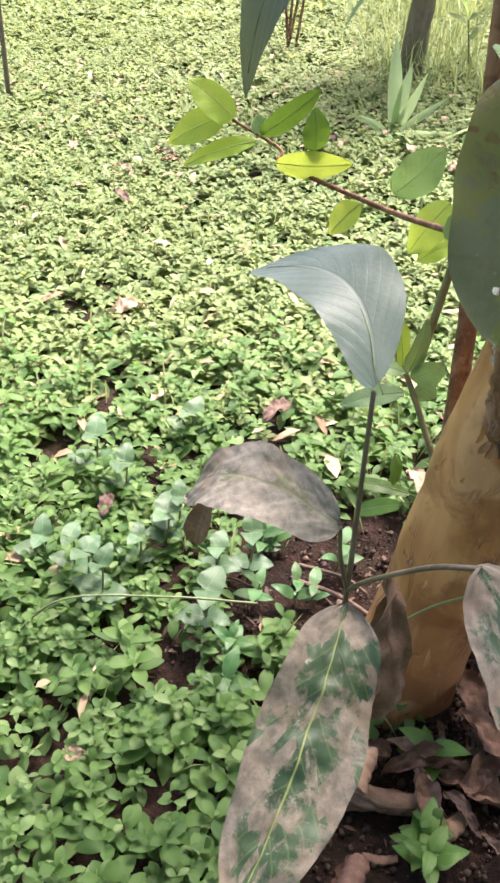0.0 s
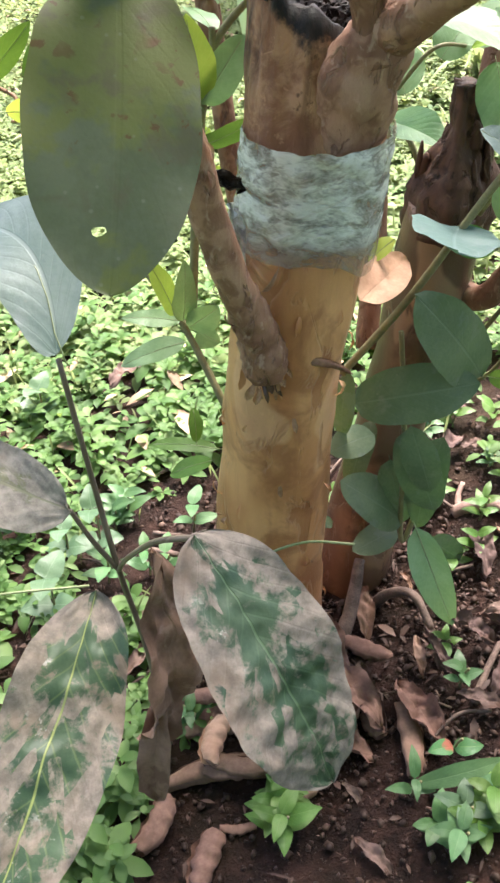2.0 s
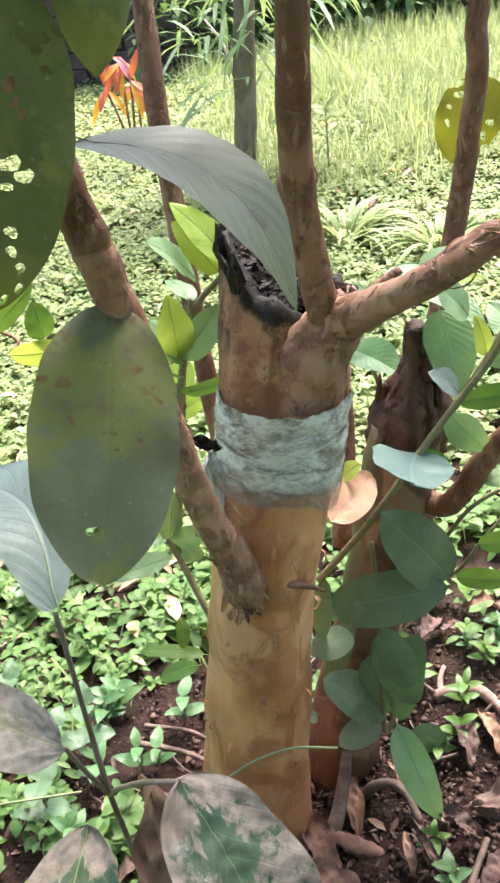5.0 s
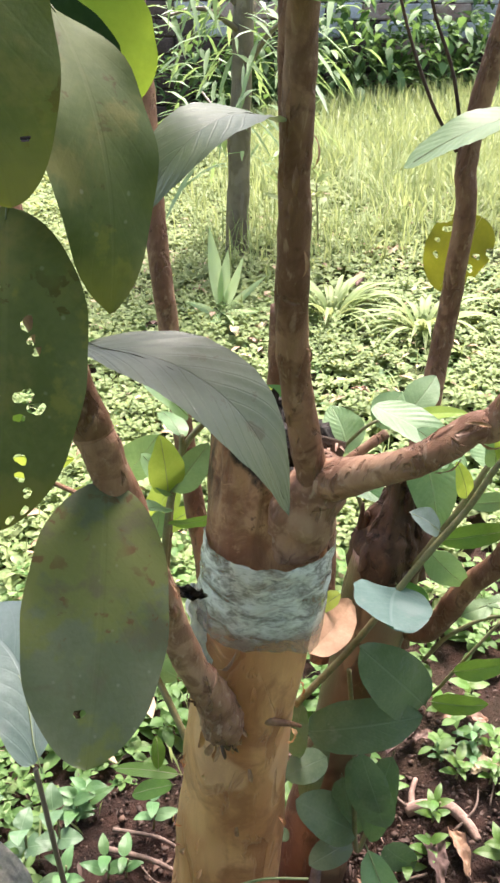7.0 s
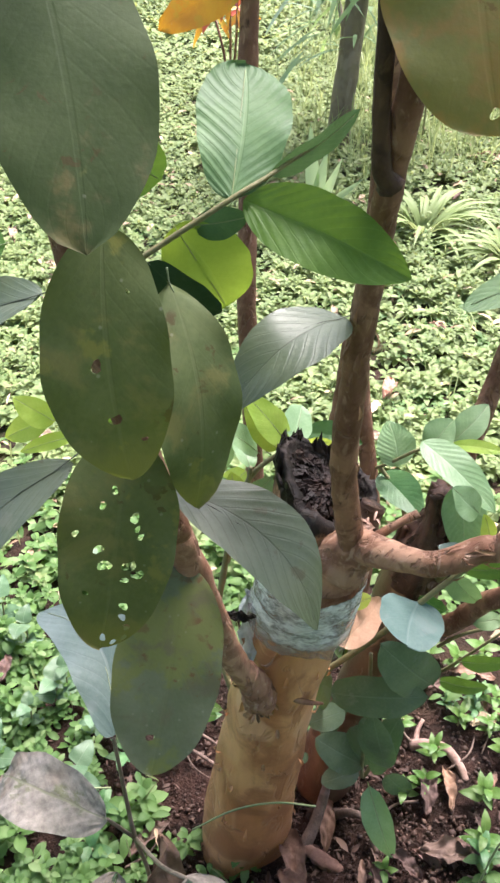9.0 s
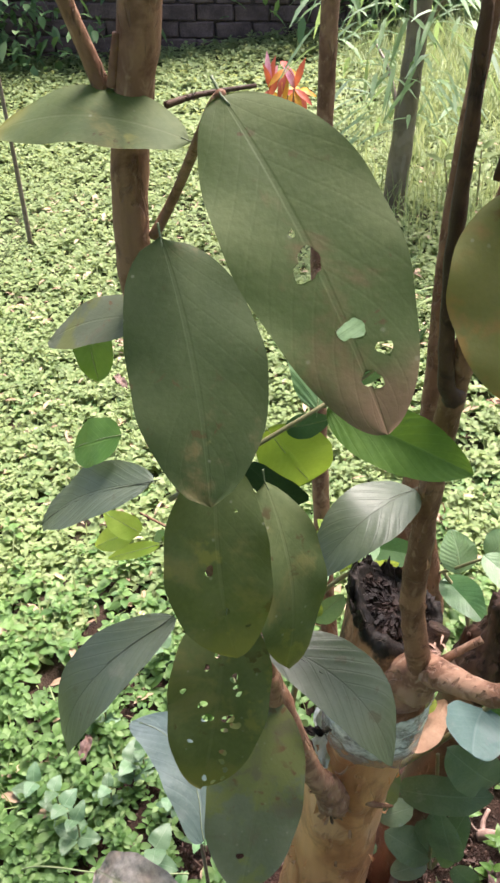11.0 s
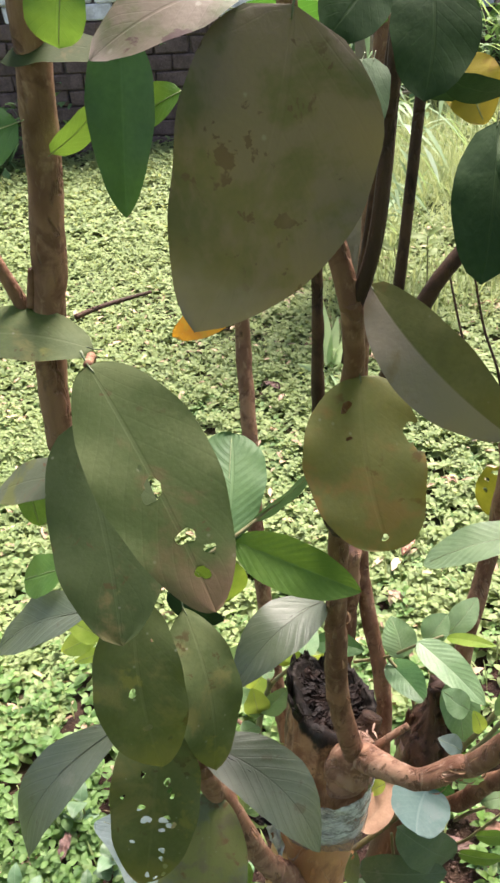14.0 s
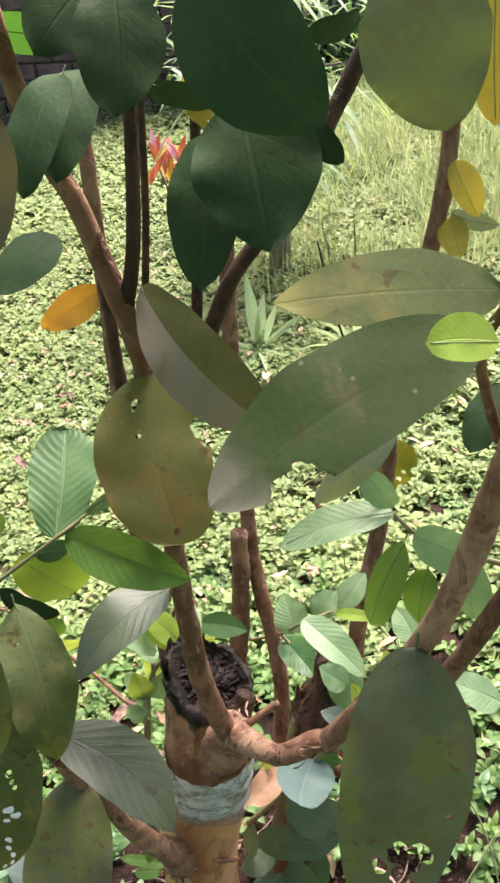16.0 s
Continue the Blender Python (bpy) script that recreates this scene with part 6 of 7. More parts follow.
leaf(guava, M_LEAF_PALE_LIT, (0.039, 1.000, 0.603), (0.089, 1.000, 0.665), 0.057, (-0.178, -0.933, 0.313), roll=25, bend=.1, ribs=10, shape='ovate')
leaf(guava, M_LEAF_YOUNG, (0.111, 1.000, 0.599), (0.072, 1.000, 0.527), 0.050, (-0.198, -0.908, 0.369), roll=25, bend=.1, ribs=10, shape='ovate')
leaf(guava, M_LEAF_YOUNG, (0.130, 1.000, 0.549), (0.085, 1.000, 0.517), 0.030, (-0.210, -0.896, 0.392), roll=25, bend=.1, ribs=10, shape='ovate')
# second guava tree
stem(guava_two, 'limb', [(0.300, 0.930, 0.330), (0.310, 1.000, 0.520), (0.271, 1.080, 0.732), (0.262, 1.100, 0.950), (0.253, 1.100, 1.162), (0.262, 1.100, 1.468), (0.262, 1.100, 1.624)], 0.015, 0.01)
stem(guava_two, 'limb', [(0.385, 0.880, 0.440), (0.416, 0.850, 0.448), (0.449, 0.820, 0.542), (0.479, 0.790, 0.627), (0.564, 0.720, 0.970), (0.574, 0.680, 1.124)], 0.016, 0.012)
stem(guava_two, 'limb', [(0.430, 0.980, 0.300), (0.460, 1.080, 0.550), (0.500, 1.150, 0.720), (0.508, 1.150, 0.895), (0.506, 1.160, 0.995), (0.557, 1.170, 1.275), (0.568, 1.180, 1.427), (0.572, 1.200, 1.595)], 0.017, 0.011)
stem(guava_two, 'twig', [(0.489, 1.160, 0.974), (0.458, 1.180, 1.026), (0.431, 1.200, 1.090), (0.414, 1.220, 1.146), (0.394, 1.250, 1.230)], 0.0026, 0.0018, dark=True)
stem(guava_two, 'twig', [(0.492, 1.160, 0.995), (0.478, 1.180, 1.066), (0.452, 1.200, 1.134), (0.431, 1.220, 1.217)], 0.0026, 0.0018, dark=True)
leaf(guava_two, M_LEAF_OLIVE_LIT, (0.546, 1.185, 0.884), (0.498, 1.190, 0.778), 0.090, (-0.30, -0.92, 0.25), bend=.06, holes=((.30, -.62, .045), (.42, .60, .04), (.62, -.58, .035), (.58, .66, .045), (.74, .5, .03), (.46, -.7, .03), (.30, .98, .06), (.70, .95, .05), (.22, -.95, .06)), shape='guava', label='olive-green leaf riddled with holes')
leaf(guava_two, M_LEAF_GOLD, (0.569, 1.160, 1.369), (0.601, 1.120, 1.303), 0.043, (-0.262, -0.917, 0.300), roll=15, bend=.08)
leaf(guava_two, M_LEAF_GOLD, (0.573, 1.160, 1.291), (0.584, 1.120, 1.247), 0.044, (-0.252, -0.902, 0.350), roll=15, bend=.08)
leaf(guava_two, M_LEAF_GREY, (0.573, 1.160, 1.295), (0.632, 1.120, 1.290), 0.031, (-0.272, -0.903, 0.331), roll=35, bend=.08)
stem(guava_two, 'twig', [(0.360, 0.800, 0.180), (0.337, 0.790, 0.106), (0.319, 0.785, 0.305), (0.305, 0.800, 0.440)], 0.004, 0.003, green=True)
leaf(guava_two, M_LEAF_SAGE, (0.406, 0.800, 0.371), (0.306, 0.770, 0.504), 0.075, (-0.242, -0.771, 0.589), roll=15, bend=.08)
leaf(guava_two, M_LEAF_SAGE, (0.256, 0.790, 0.351), (0.394, 0.770, 0.384), 0.070, (-0.202, -0.740, 0.642), roll=15, bend=.08)
leaf(guava_two, M_LEAF_SAGE, (0.284, 0.790, 0.301), (0.227, 0.770, 0.295), 0.042, (-0.126, -0.714, 0.689), roll=15, bend=.08)
leaf(guava_two, M_LEAF_SAGE, (0.317, 0.780, 0.310), (0.363, 0.760, 0.192), 0.054, (-0.202, -0.677, 0.707), roll=15, bend=.08)
leaf(guava_two, M_LEAF_SAGE, (0.375, 0.800, 0.279), (0.349, 0.770, 0.150), 0.048, (-0.215, -0.666, 0.715), roll=15, bend=.08)
leaf(guava_two, M_LEAF_SAGE, (0.335, 0.790, 0.142), (0.245, 0.780, 0.237), 0.063, (-0.148, -0.663, 0.734), roll=15, bend=.08)
leaf(guava_two, M_LEAF_SAGE, (0.310, 0.800, 0.248), (0.335, 0.790, 0.142), 0.043, (-0.176, -0.667, 0.724), roll=15, bend=.08)
leaf(guava_two, M_LEAF_SAGE, (0.328, 0.790, 0.131), (0.266, 0.770, 0.113), 0.042, (-0.147, -0.630, 0.762), roll=15, bend=.08)
leaf(guava_two, M_LEAF_PALE_LIT, (0.329, 0.722, 0.205), (0.383, 0.676, 0.062), 0.046, (-0.25, -0.60, 0.76), bend=.08, shape='ovate')
leaf(guava_two, M_LEAF_SAGE, (0.321, 0.770, 0.328), (0.350, 0.750, 0.236), 0.044, (-0.204, -0.687, 0.697), roll=15, bend=.08)
leaf(guava_two, M_LEAF_SAGE, (0.250, 0.800, 0.391), (0.245, 0.790, 0.302), 0.028, (-0.121, -0.746, 0.655), roll=15, bend=.08)
leaf(guava_two, M_LEAF_SAGE, (0.290, 0.820, 0.297), (0.262, 0.800, 0.198), 0.034, (-0.138, -0.703, 0.698), roll=15, bend=.08)
leaf(guava_two, M_LEAF_SAGE, (0.243, 0.800, 0.141), (0.223, 0.790, 0.155), 0.018, (-0.093, -0.654, 0.751), roll=15, bend=.08)
leaf(guava_two, M_LEAF_SAGE, (0.381, 0.800, 0.093), (0.427, 0.790, 0.054), 0.043, (-0.228, -0.608, 0.761), roll=15, bend=.08)
leaf(guava_two, M_LEAF_TEAL, (0.352, 0.800, 0.562), (0.322, 0.712, 0.582), 0.088, (0.0, -0.45, 0.9), bend=.06, fold=.16, shape='round', label='pale bluish round leaf')
stem(guava_two, 'twig', [(0.242, 0.800, 0.388), (0.308, 0.800, 0.480), (0.374, 0.800, 0.593), (0.419, 0.800, 0.663), (0.445, 0.800, 0.717), (0.468, 0.800, 0.747)], 0.0048, 0.0032, green=True)
leaf(guava_two, M_LEAF_SKY_SHEEN, (0.401, 0.820, 0.622), (0.363, 0.820, 0.650), 0.031, (-0.253, -0.709, 0.658), roll=25, bend=.1, ribs=10, shape='ovate')
leaf(guava_two, M_LEAF_FRESH, (0.400, 0.820, 0.610), (0.488, 0.820, 0.620), 0.029, (-0.253, -0.709, 0.658), roll=25, bend=.1, ribs=10, shape='ovate')
leaf(guava_two, M_LEAF_PALE_LIT, (0.402, 0.820, 0.713), (0.359, 0.820, 0.755), 0.040, (-0.253, -0.709, 0.658), roll=25, bend=.1, ribs=10, shape='ovate')
leaf(guava_two, M_LEAF_PALE_LIT, (0.427, 0.820, 0.657), (0.492, 0.820, 0.660), 0.022, (-0.253, -0.709, 0.658), roll=25, bend=.1, ribs=10, shape='ovate')
leaf(guava_two, M_LEAF_YOUNG, (0.463, 0.820, 0.709), (0.453, 0.820, 0.783), 0.038, (-0.253, -0.709, 0.658), roll=25, bend=.1, ribs=10, shape='ovate')
leaf(guava_two, M_LEAF_PALE_LIT, (0.452, 0.820, 0.704), (0.442, 0.820, 0.754), 0.033, (-0.253, -0.709, 0.658), roll=25, bend=.1, ribs=10, shape='ovate')
leaf(guava_two, M_LEAF_YOUNG, (0.426, 0.820, 0.666), (0.408, 0.820, 0.713), 0.024, (-0.253, -0.709, 0.658), roll=25, bend=.1, ribs=10, shape='ovate')
leaf(guava_two, M_LEAF_PALE_LIT, (0.392, 0.820, 0.594), (0.442, 0.820, 0.542), 0.039, (-0.253, -0.709, 0.658), roll=25, bend=.1, ribs=10, shape='ovate')
leaf(guava_two, M_LEAF_MID, (0.359, 0.820, 0.550), (0.400, 0.820, 0.518), 0.034, (-0.253, -0.709, 0.658), roll=25, bend=.1, ribs=10, shape='ovate')
leaf(guava_two, M_LEAF_PALE_LIT, (0.480, 0.820, 0.510), (0.442, 0.820, 0.495), 0.027, (-0.253, -0.709, 0.658), roll=25, bend=.1, ribs=10, shape='ovate')
leaf(guava_two, M_LEAF_PALE_LIT, (0.511, 0.820, 0.514), (0.473, 0.820, 0.510), 0.020, (-0.253, -0.709, 0.658), roll=25, bend=.1, ribs=10, shape='ovate')
leaf(guava_two, M_LEAF_FRESH, (0.424, 0.820, 0.353), (0.503, 0.820, 0.339), 0.031, (-0.253, -0.709, 0.658), roll=25, bend=.1, ribs=10, shape='ovate')
leaf(guava_two, M_LEAF_FRESH, (0.447, 0.820, 0.403), (0.523, 0.820, 0.415), 0.030, (-0.253, -0.709, 0.658), roll=25, bend=.1, ribs=10, shape='ovate')
leaf(guava_two, M_LEAF_YOUNG, (0.292, 0.820, 0.541), (0.267, 0.820, 0.516), 0.023, (-0.253, -0.709, 0.658), roll=25, bend=.1, ribs=10, shape='ovate')
stem(guava_two, 'twig', [(0.418, 0.850, 0.397), (0.437, 0.830, 0.454), (0.476, 0.820, 0.488), (0.505, 0.800, 0.504)], 0.003, 0.002, green=True)
stem(guava_two, 'twig', [(0.418, 0.860, 0.313), (0.439, 0.850, 0.337), (0.462, 0.840, 0.391), (0.508, 0.840, 0.464)], 0.003, 0.002, green=True)
stem(guava_two, 'twig', [(0.370, 0.950, 0.450), (0.352, 0.985, 0.560), (0.314, 1.020, 0.605)], 0.004, 0.003, green=True)
leaf(guava_two, M_LEAF_PALE_LIT, (0.336, 1.000, 0.625), (0.319, 1.050, 0.671), 0.058, (-0.1, -0.55, 0.83), bend=.1, ribs=10, shape='ovate', wave=.012, label='pale green ribbed leaf')
leaf(guava_two, M_LEAF_PALE_LIT, (0.346, 0.944, 0.723), (0.435, 0.852, 0.685), 0.056, (0.2, -0.45, 0.87), bend=.1, ribs=10, shape='ovate', wave=.012, fold=.2, label='pale green ribbed leaf')
leaf(guava_two, M_LEAF_PALE_LIT, (0.398, 0.900, 0.686), (0.411, 0.850, 0.603), 0.060, (-0.1, -0.60, 0.80), bend=.1, ribs=10, shape='ovate', wave=.012, label='pale green ribbed leaf')
leaf(guava_two, M_LEAF_MID, (0.317, 1.020, 0.592), (0.369, 0.930, 0.590), 0.056, (-0.1, -0.45, 0.88), bend=.1, ribs=10, shape='ovate', wave=.012, fold=.25, label='green ribbed leaf folded at the midrib')
leaf(guava_two, M_LEAF_PALE_LIT, (0.410, 1.010, 0.670), (0.464, 1.060, 0.703), 0.044, (0.0, -0.65, 0.76), bend=.1, ribs=10, shape='ovate', wave=.012)
leaf(guava_two, M_LEAF_YOUNG, (0.405, 1.000, 0.672), (0.472, 0.954, 0.700), 0.022, (0.0, -0.45, 0.88), bend=.1, ribs=10, shape='ovate', wave=.012, fold=.2, label='narrow yellow-green young leaf')
leaf(guava_two, M_LEAF_MID, (0.183, 0.930, 0.737), (0.258, 0.900, 0.749), 0.040, (0.0, -0.60, 0.80), bend=.1, ribs=10, shape='ovate', wave=.012, fold=.25)
leaf(guava_two, M_LEAF_PALE_LIT, (0.372, 1.000, 0.661), (0.409, 1.030, 0.695), 0.046, (0.1, -0.60, 0.80), bend=.1, ribs=10, shape='ovate', wave=.012)
leaf(guava_two, M_LEAF_PALE_LIT, (0.545, 1.000, 0.589), (0.518, 1.050, 0.625), 0.060, (0.0, -0.60, 0.80), bend=.1, ribs=10, shape='ovate', wave=.012, fold=.2)
stem(guava_two, 'twig', [(0.387, 0.850, 0.549), (0.433, 0.850, 0.630), (0.470, 0.860, 0.694), (0.508, 0.870, 0.743)], 0.005, 0.003, green=True)
stem(guava_two, 'twig', [(0.261, 1.050, 0.559), (0.314, 1.020, 0.605), (0.355, 0.980, 0.677), (0.410, 1.010, 0.670)], 0.003, 0.002, green=True)
# dusty sapling
stem(sapling, 'stem', [(0.010, 0.600, -0.060), (0.004, 0.580, 0.200), (-0.005, 0.557, 0.365), (-0.012, 0.557, 0.480), (-0.019, 0.560, 0.600)], 0.0034, 0.0022, wood=M_BARK_GREY)
stem(sapling, 'stem', [(-0.005, 0.557, 0.365), (-0.020, 0.545, 0.420), (-0.029, 0.530, 0.474)], 0.0026, 0.002, wood=M_BARK_GREY)
stem(sapling, 'stem', [(-0.005, 0.557, 0.365), (0.008, 0.530, 0.410), (0.040, 0.475, 0.490), (0.071, 0.452, 0.517)], 0.0024, 0.0024, wood=M_BARK_GREY)
leaf(sapling, M_LEAF_SKY_SHEEN, (-0.019, 0.560, 0.605), (-0.126, 0.699, 0.630), 0.084, (0.252, -0.756, 0.605), bend=.16, sweep=-.21, ribs=11, shape='guava', label='glossy green leaf with a pale blue sky sheen painted in')
leaf(sapling, M_LEAF_DUST, (-0.029, 0.528, 0.476), (-0.170, 0.593, 0.440), 0.078, (0.050, -0.331, 0.942), bend=.36, ribs=12, wave=.05, crumple=.035, label='grey withered dusty leaf')
leaf(sapling, M_LEAF_MOTTLE, (-0.016, 0.497, 0.412), (-0.100, 0.265, 0.320), 0.094, (0.063, -0.508, 0.859), bend=.06, ribs=13, wave=.08, crumple=.05, label='green leaf caked with pinkish-grey dust')
leaf(sapling, M_LEAF_MOTTLE_WORN, (0.070, 0.452, 0.520), (0.161, 0.357, 0.334), 0.107, (0.501, -0.622, 0.602), bend=.14, ribs=11, wave=.03, crumple=.04, label='green leaf caked with pinkish-grey dust')
leaf(sapling, M_LEAF_DRY, (0.030, 0.545, 0.400), (0.004, 0.500, 0.162), 0.094, (0.619, -0.779, 0.100), bend=.1, curl=.34, wave=.06, crumple=.12, label='brown curled dry leaf')
leaf(sapling, M_LEAF_DRY, (0.038, 0.550, 0.379), (0.026, 0.510, 0.208), 0.044, (-0.504, -0.858, 0.101), bend=-.06, curl=.5, wave=.06, crumple=.12, label='brown curled dry leaf')
leaf(sapling, M_LEAF_DRY, (-0.147, 0.590, 0.444), (-0.160, 0.580, 0.388), 0.037, (0.036, -0.723, 0.690), roll=10, bend=.1, curl=.4, label='brown curled dry leaf tip')
leaf(sapling, M_LEAF_ROLLED, (0.020, 0.515, 0.230), (0.004, 0.470, 0.090), 0.050, (0.25, -0.75, 0.6), roll=20, bend=.1, curl=.4, crumple=.12, label='brown curled dry leaf')

# orange leaf hanging on the slim rear limb
leaf(guava, M_LEAF_ORANGE, (0.086, 1.080, 1.240), (-0.018, 1.110, 1.172), 0.050, (0.0, -0.85, 0.5), bend=0.10, crumple=0.07, shape="ovate", label="orange and yellow dying leaf")


# upper crown, out of view, added to shade the trees and the soil beneath
k = 5000
q = np.stack([rng.uniform(-1.6, 2.2, k), rng.uniform(-2.4, 2.1, k), rng.uniform(2.02, 2.75, k)], 1)
clump = np.array([noise.noise((a * 1.6, b * 1.6, 7.0)) for a, b, _ in q])
rim = np.hypot((q[:, 0] - 0.3) / 1.9, (q[:, 1] + 0.10) / 2.15)
q = q[(rim < 1) & (clump > -0.34)]
le = rng.uniform(0.09, 0.16, len(q))
co, faces = strips(len(q), (q, rng.uniform(0, 6.28, len(q))), le, le * 0.52, rng.normal(-0.1, 0.45, len(q)))
crown = new("crown", stuff_mesh("crown", co, faces, M_BUSH))
crown.parent = guava
crown.matrix_parent_inverse = guava.matrix_world.inverted()
tagged(crown, kind="stuff")

# leafy branches added unseen behind the viewpoint to hold back the sky light there
k = 2600
q = np.stack([rng.uniform(-2.6, 3.0, k), rng.uniform(-2.6, -1.5, k), rng.uniform(0.1, 2.3, k)], 1)
swell = np.array([noise.noise((a * 0.9, 3.0, 1.0)) for a in q[:, 0]])
q[:, 1] = -2.1 + (q[:, 1] + 2.05) * (0.9 + 1.2 * swell)
q[:, 2] = q[:, 2] * (0.9 + 0.6 * swell) + ground_z(q[:, 0], q[:, 1])
le = rng.uniform(0.12, 0.22, k)
co, faces = strips(k, (q, rng.uniform(0, 6.28, k)), le, le * 0.5, rng.normal(-0.3, 0.5, k))
stuff("shrubbery", co, faces, M_BUSH, "unseen leafy branches added to cut the sky light from behind", "shrubbery")

# ---------------------------------------------------------------- film round the graft
def film_band():
    bm = bmesh.new()
    lay = bm.loops.layers.uv.new("UVMap")
    seg, rows = 96, 24
    rings = []
    for j in range(rows):
        t = j / (rows - 1)
        z = 0.594 + 0.097 * t
        ring = []
        for k in range(seg):
            a = 2 * math.pi * k / seg
            r = 0.0665 - 0.002 * t + 0.0030 * noise.noise((math.cos(a) * 5, math.sin(a) * 5, z * 75)) + 0.0014 * noise.noise((math.cos(a) * 14, math.sin(a) * 14, z * 150))
            dz = 0.003 * noise.noise((math.cos(a) * 4, math.sin(a) * 4, 3.0)) * (1 if j in (0, rows - 1) else 0.3)
            tail = -0.022 * max(0.0, math.cos(a + 0.75)) ** 14 * (1 - t) ** 2
            ring.append(bm.verts.new((0.1855 + 0.10 * (z - 0.58) + r * math.cos(a), 0.745 + r * math.sin(a), z + dz + tail)))
        rings.append(ring)
    for j in range(rows - 1):
        for k in range(seg):
            f = bm.faces.new((rings[j][k], rings[j][(k + 1) % seg], rings[j + 1][(k + 1) % seg], rings[j + 1][k]))
            for loop, (kk, jj) in zip(f.loops, ((k, j), (k + 1, j), (k + 1, j + 1), (k, j + 1))):
                loop[lay].uv = (kk / seg, jj / rows)
    return bm


band = solid("plastic_wrap", film_band(), M_FILM, "cloudy clear plastic film wound tightly round the trunk", "plastic wrap")
tail = blade(0.095, 0.040, 0.1, 0.25, 0.14, 0, (), 0.4, "lance", 16, 8, 5, 0.25)
tail.transform(frame_of((0.120, 0.755, 0.622), (0.127, 0.712, 0.548), (0.25, -0.95, 0.25)))
part("loose_end", tail, M_FILM_END, band, "loose fluttering white end of the film")
tie = blade(0.058, 0.022, 0.2, 0.1, 0.2, 0, (), 0.8, "lance", 18, 8, 9, 0.4)
tie.transform(frame_of((0.128, 0.686, 0.664), (0.086, 0.672, 0.690), (0.3, -0.8, 0.5)))
part("knot", tie, M_BURNT, band, "dark twisted knot of the film")
# dry curled leaf caught behind the wrap
dry = blade(0.112, 0.060, 0.10, 0.10, 0.03, 0, (), 0.15, "oval", 22, 10, 77, 0.03)
dry.transform(frame_of((0.316, 0.852, 0.500), (0.247, 0.762, 0.506), (0.15, -0.55, 0.82)))
solid("dry_leaf", dry, M_LEAF_TAN, "curled pinkish-brown dry leaf caught beside the wrapped trunk", "dry leaf")

# ---------------------------------------------------------------- litter on the soil
def fallen(x, y, length, width, turn, material, label, curl=0.5, up=0.012, seed=0, name="fallen_leaf", tiltz=0.1):
    bm = blade(length, width, 0.16, 0.05, 0.10, 0, (), curl, "guava", 22, 10, seed, 0.16)
    low = Matrix.Translation((x, y, float(ground_z(x, y)) + up)) @ Matrix.Rotation(turn, 4, "Z") @ Matrix.Rotation(-tiltz, 4, "Y")
    bm.transform(low)
    return solid(name, bm, material, label, "fallen leaf", "leaf litter round the trunks")


lr = random.Random(21)
for k in range(40):
    a = lr.uniform(0, 6.28)
    d = abs(lr.gauss(0.0, 0.16)) + 0.03
    cx, cy = lr.choice(((0.16, 0.60), (0.30, 0.68), (0.42, 0.76), (0.55, 0.92)))
    x, y = cx + d * math.cos(a), cy + 0.8 * d * math.sin(a)
    if math.hypot(x - 0.147, y - 0.748) < 0.09 or math.hypot(x - 0.305, y - 0.866) < 0.08:
        continue
    le = lr.uniform(0.028, 0.10)
    fallen(x, y, le, le * lr.uniform(0.35, 0.5), lr.uniform(0, 6.28), lr.choice((M_LEAF_LITTER, M_LEAF_LITTER, M_LEAF_DRY)),
           "curled brown dry leaf lying on the soil", lr.uniform(0.3, 0.9), lr.uniform(0.004, 0.014), k, "fallen_leaf", lr.uniform(-0.1, 0.12))


def rolled(x, y, length, radius, turn, up=0.0, seed=0, material=M_LEAF_ROLLED):
    """A large dry leaf rolled up lengthwise into a wrinkled scroll."""
    bm = bmesh.new()
    lay = bm.loops.layers.uv.new("UVMap")
    nu, nv, grid = 26, 22, []
    for i in range(nu + 1):
        u = i / nu
        taper = 0.34 + 0.66 * math.sin(math.pi * (0.10 + 0.80 * u)) ** 0.6
        row = []
        for j in range(nv + 1):
            a = -0.5 + 6.4 * j / nv
            rr = 1.25 * radius * taper * (0.62 + 0.42 * j / nv) + 0.26 * radius * noise.noise((u * 7 + seed, a * 0.8, seed)) + 0.07 * radius * noise.noise((u * 26, a * 2.0, seed + 5.0))
            rr += 0.05 * radius * math.sin(u * 27 + a * 1.5 + 2.0 * noise.noise((u * 5, a, seed))) * (j > nv * 0.4)
            sway = 0.10 * length * math.sin(math.pi * u) * math.sin(seed * 1.7)
            edge = 0.05 * length * noise.noise((a * 1.1, seed * 3.1, 2.0)) * (2 * u - 1) ** 3
            row.append(bm.verts.new(((u - 0.5) * length + edge, sway + rr * math.cos(a), 0.72 * rr * math.sin(a) + 0.04 * length * noise.noise((u * 3, seed, 0)))))
        grid.append(row)
    for i in range(nu):
        for j in range(nv):
            f = bm.faces.new((grid[i][j], grid[i + 1][j], grid[i + 1][j + 1], grid[i][j + 1]))
            for loop, (p, q) in zip(f.loops, ((i, j), (i + 1, j), (i + 1, j + 1), (i, j + 1))):
                loop[lay].uv = (p / nu, q / nv)
    bm.transform(Matrix.Translation((x, y, float(ground_z(x, y)) + 0.8 * radius + up)) @ Matrix.Rotation(turn, 4, "Z"))
    return solid("rolled_leaf", bm, material, "rolled pinkish-brown dry leaf lying on the soil", "fallen leaf", "leaf litter round the trunks")


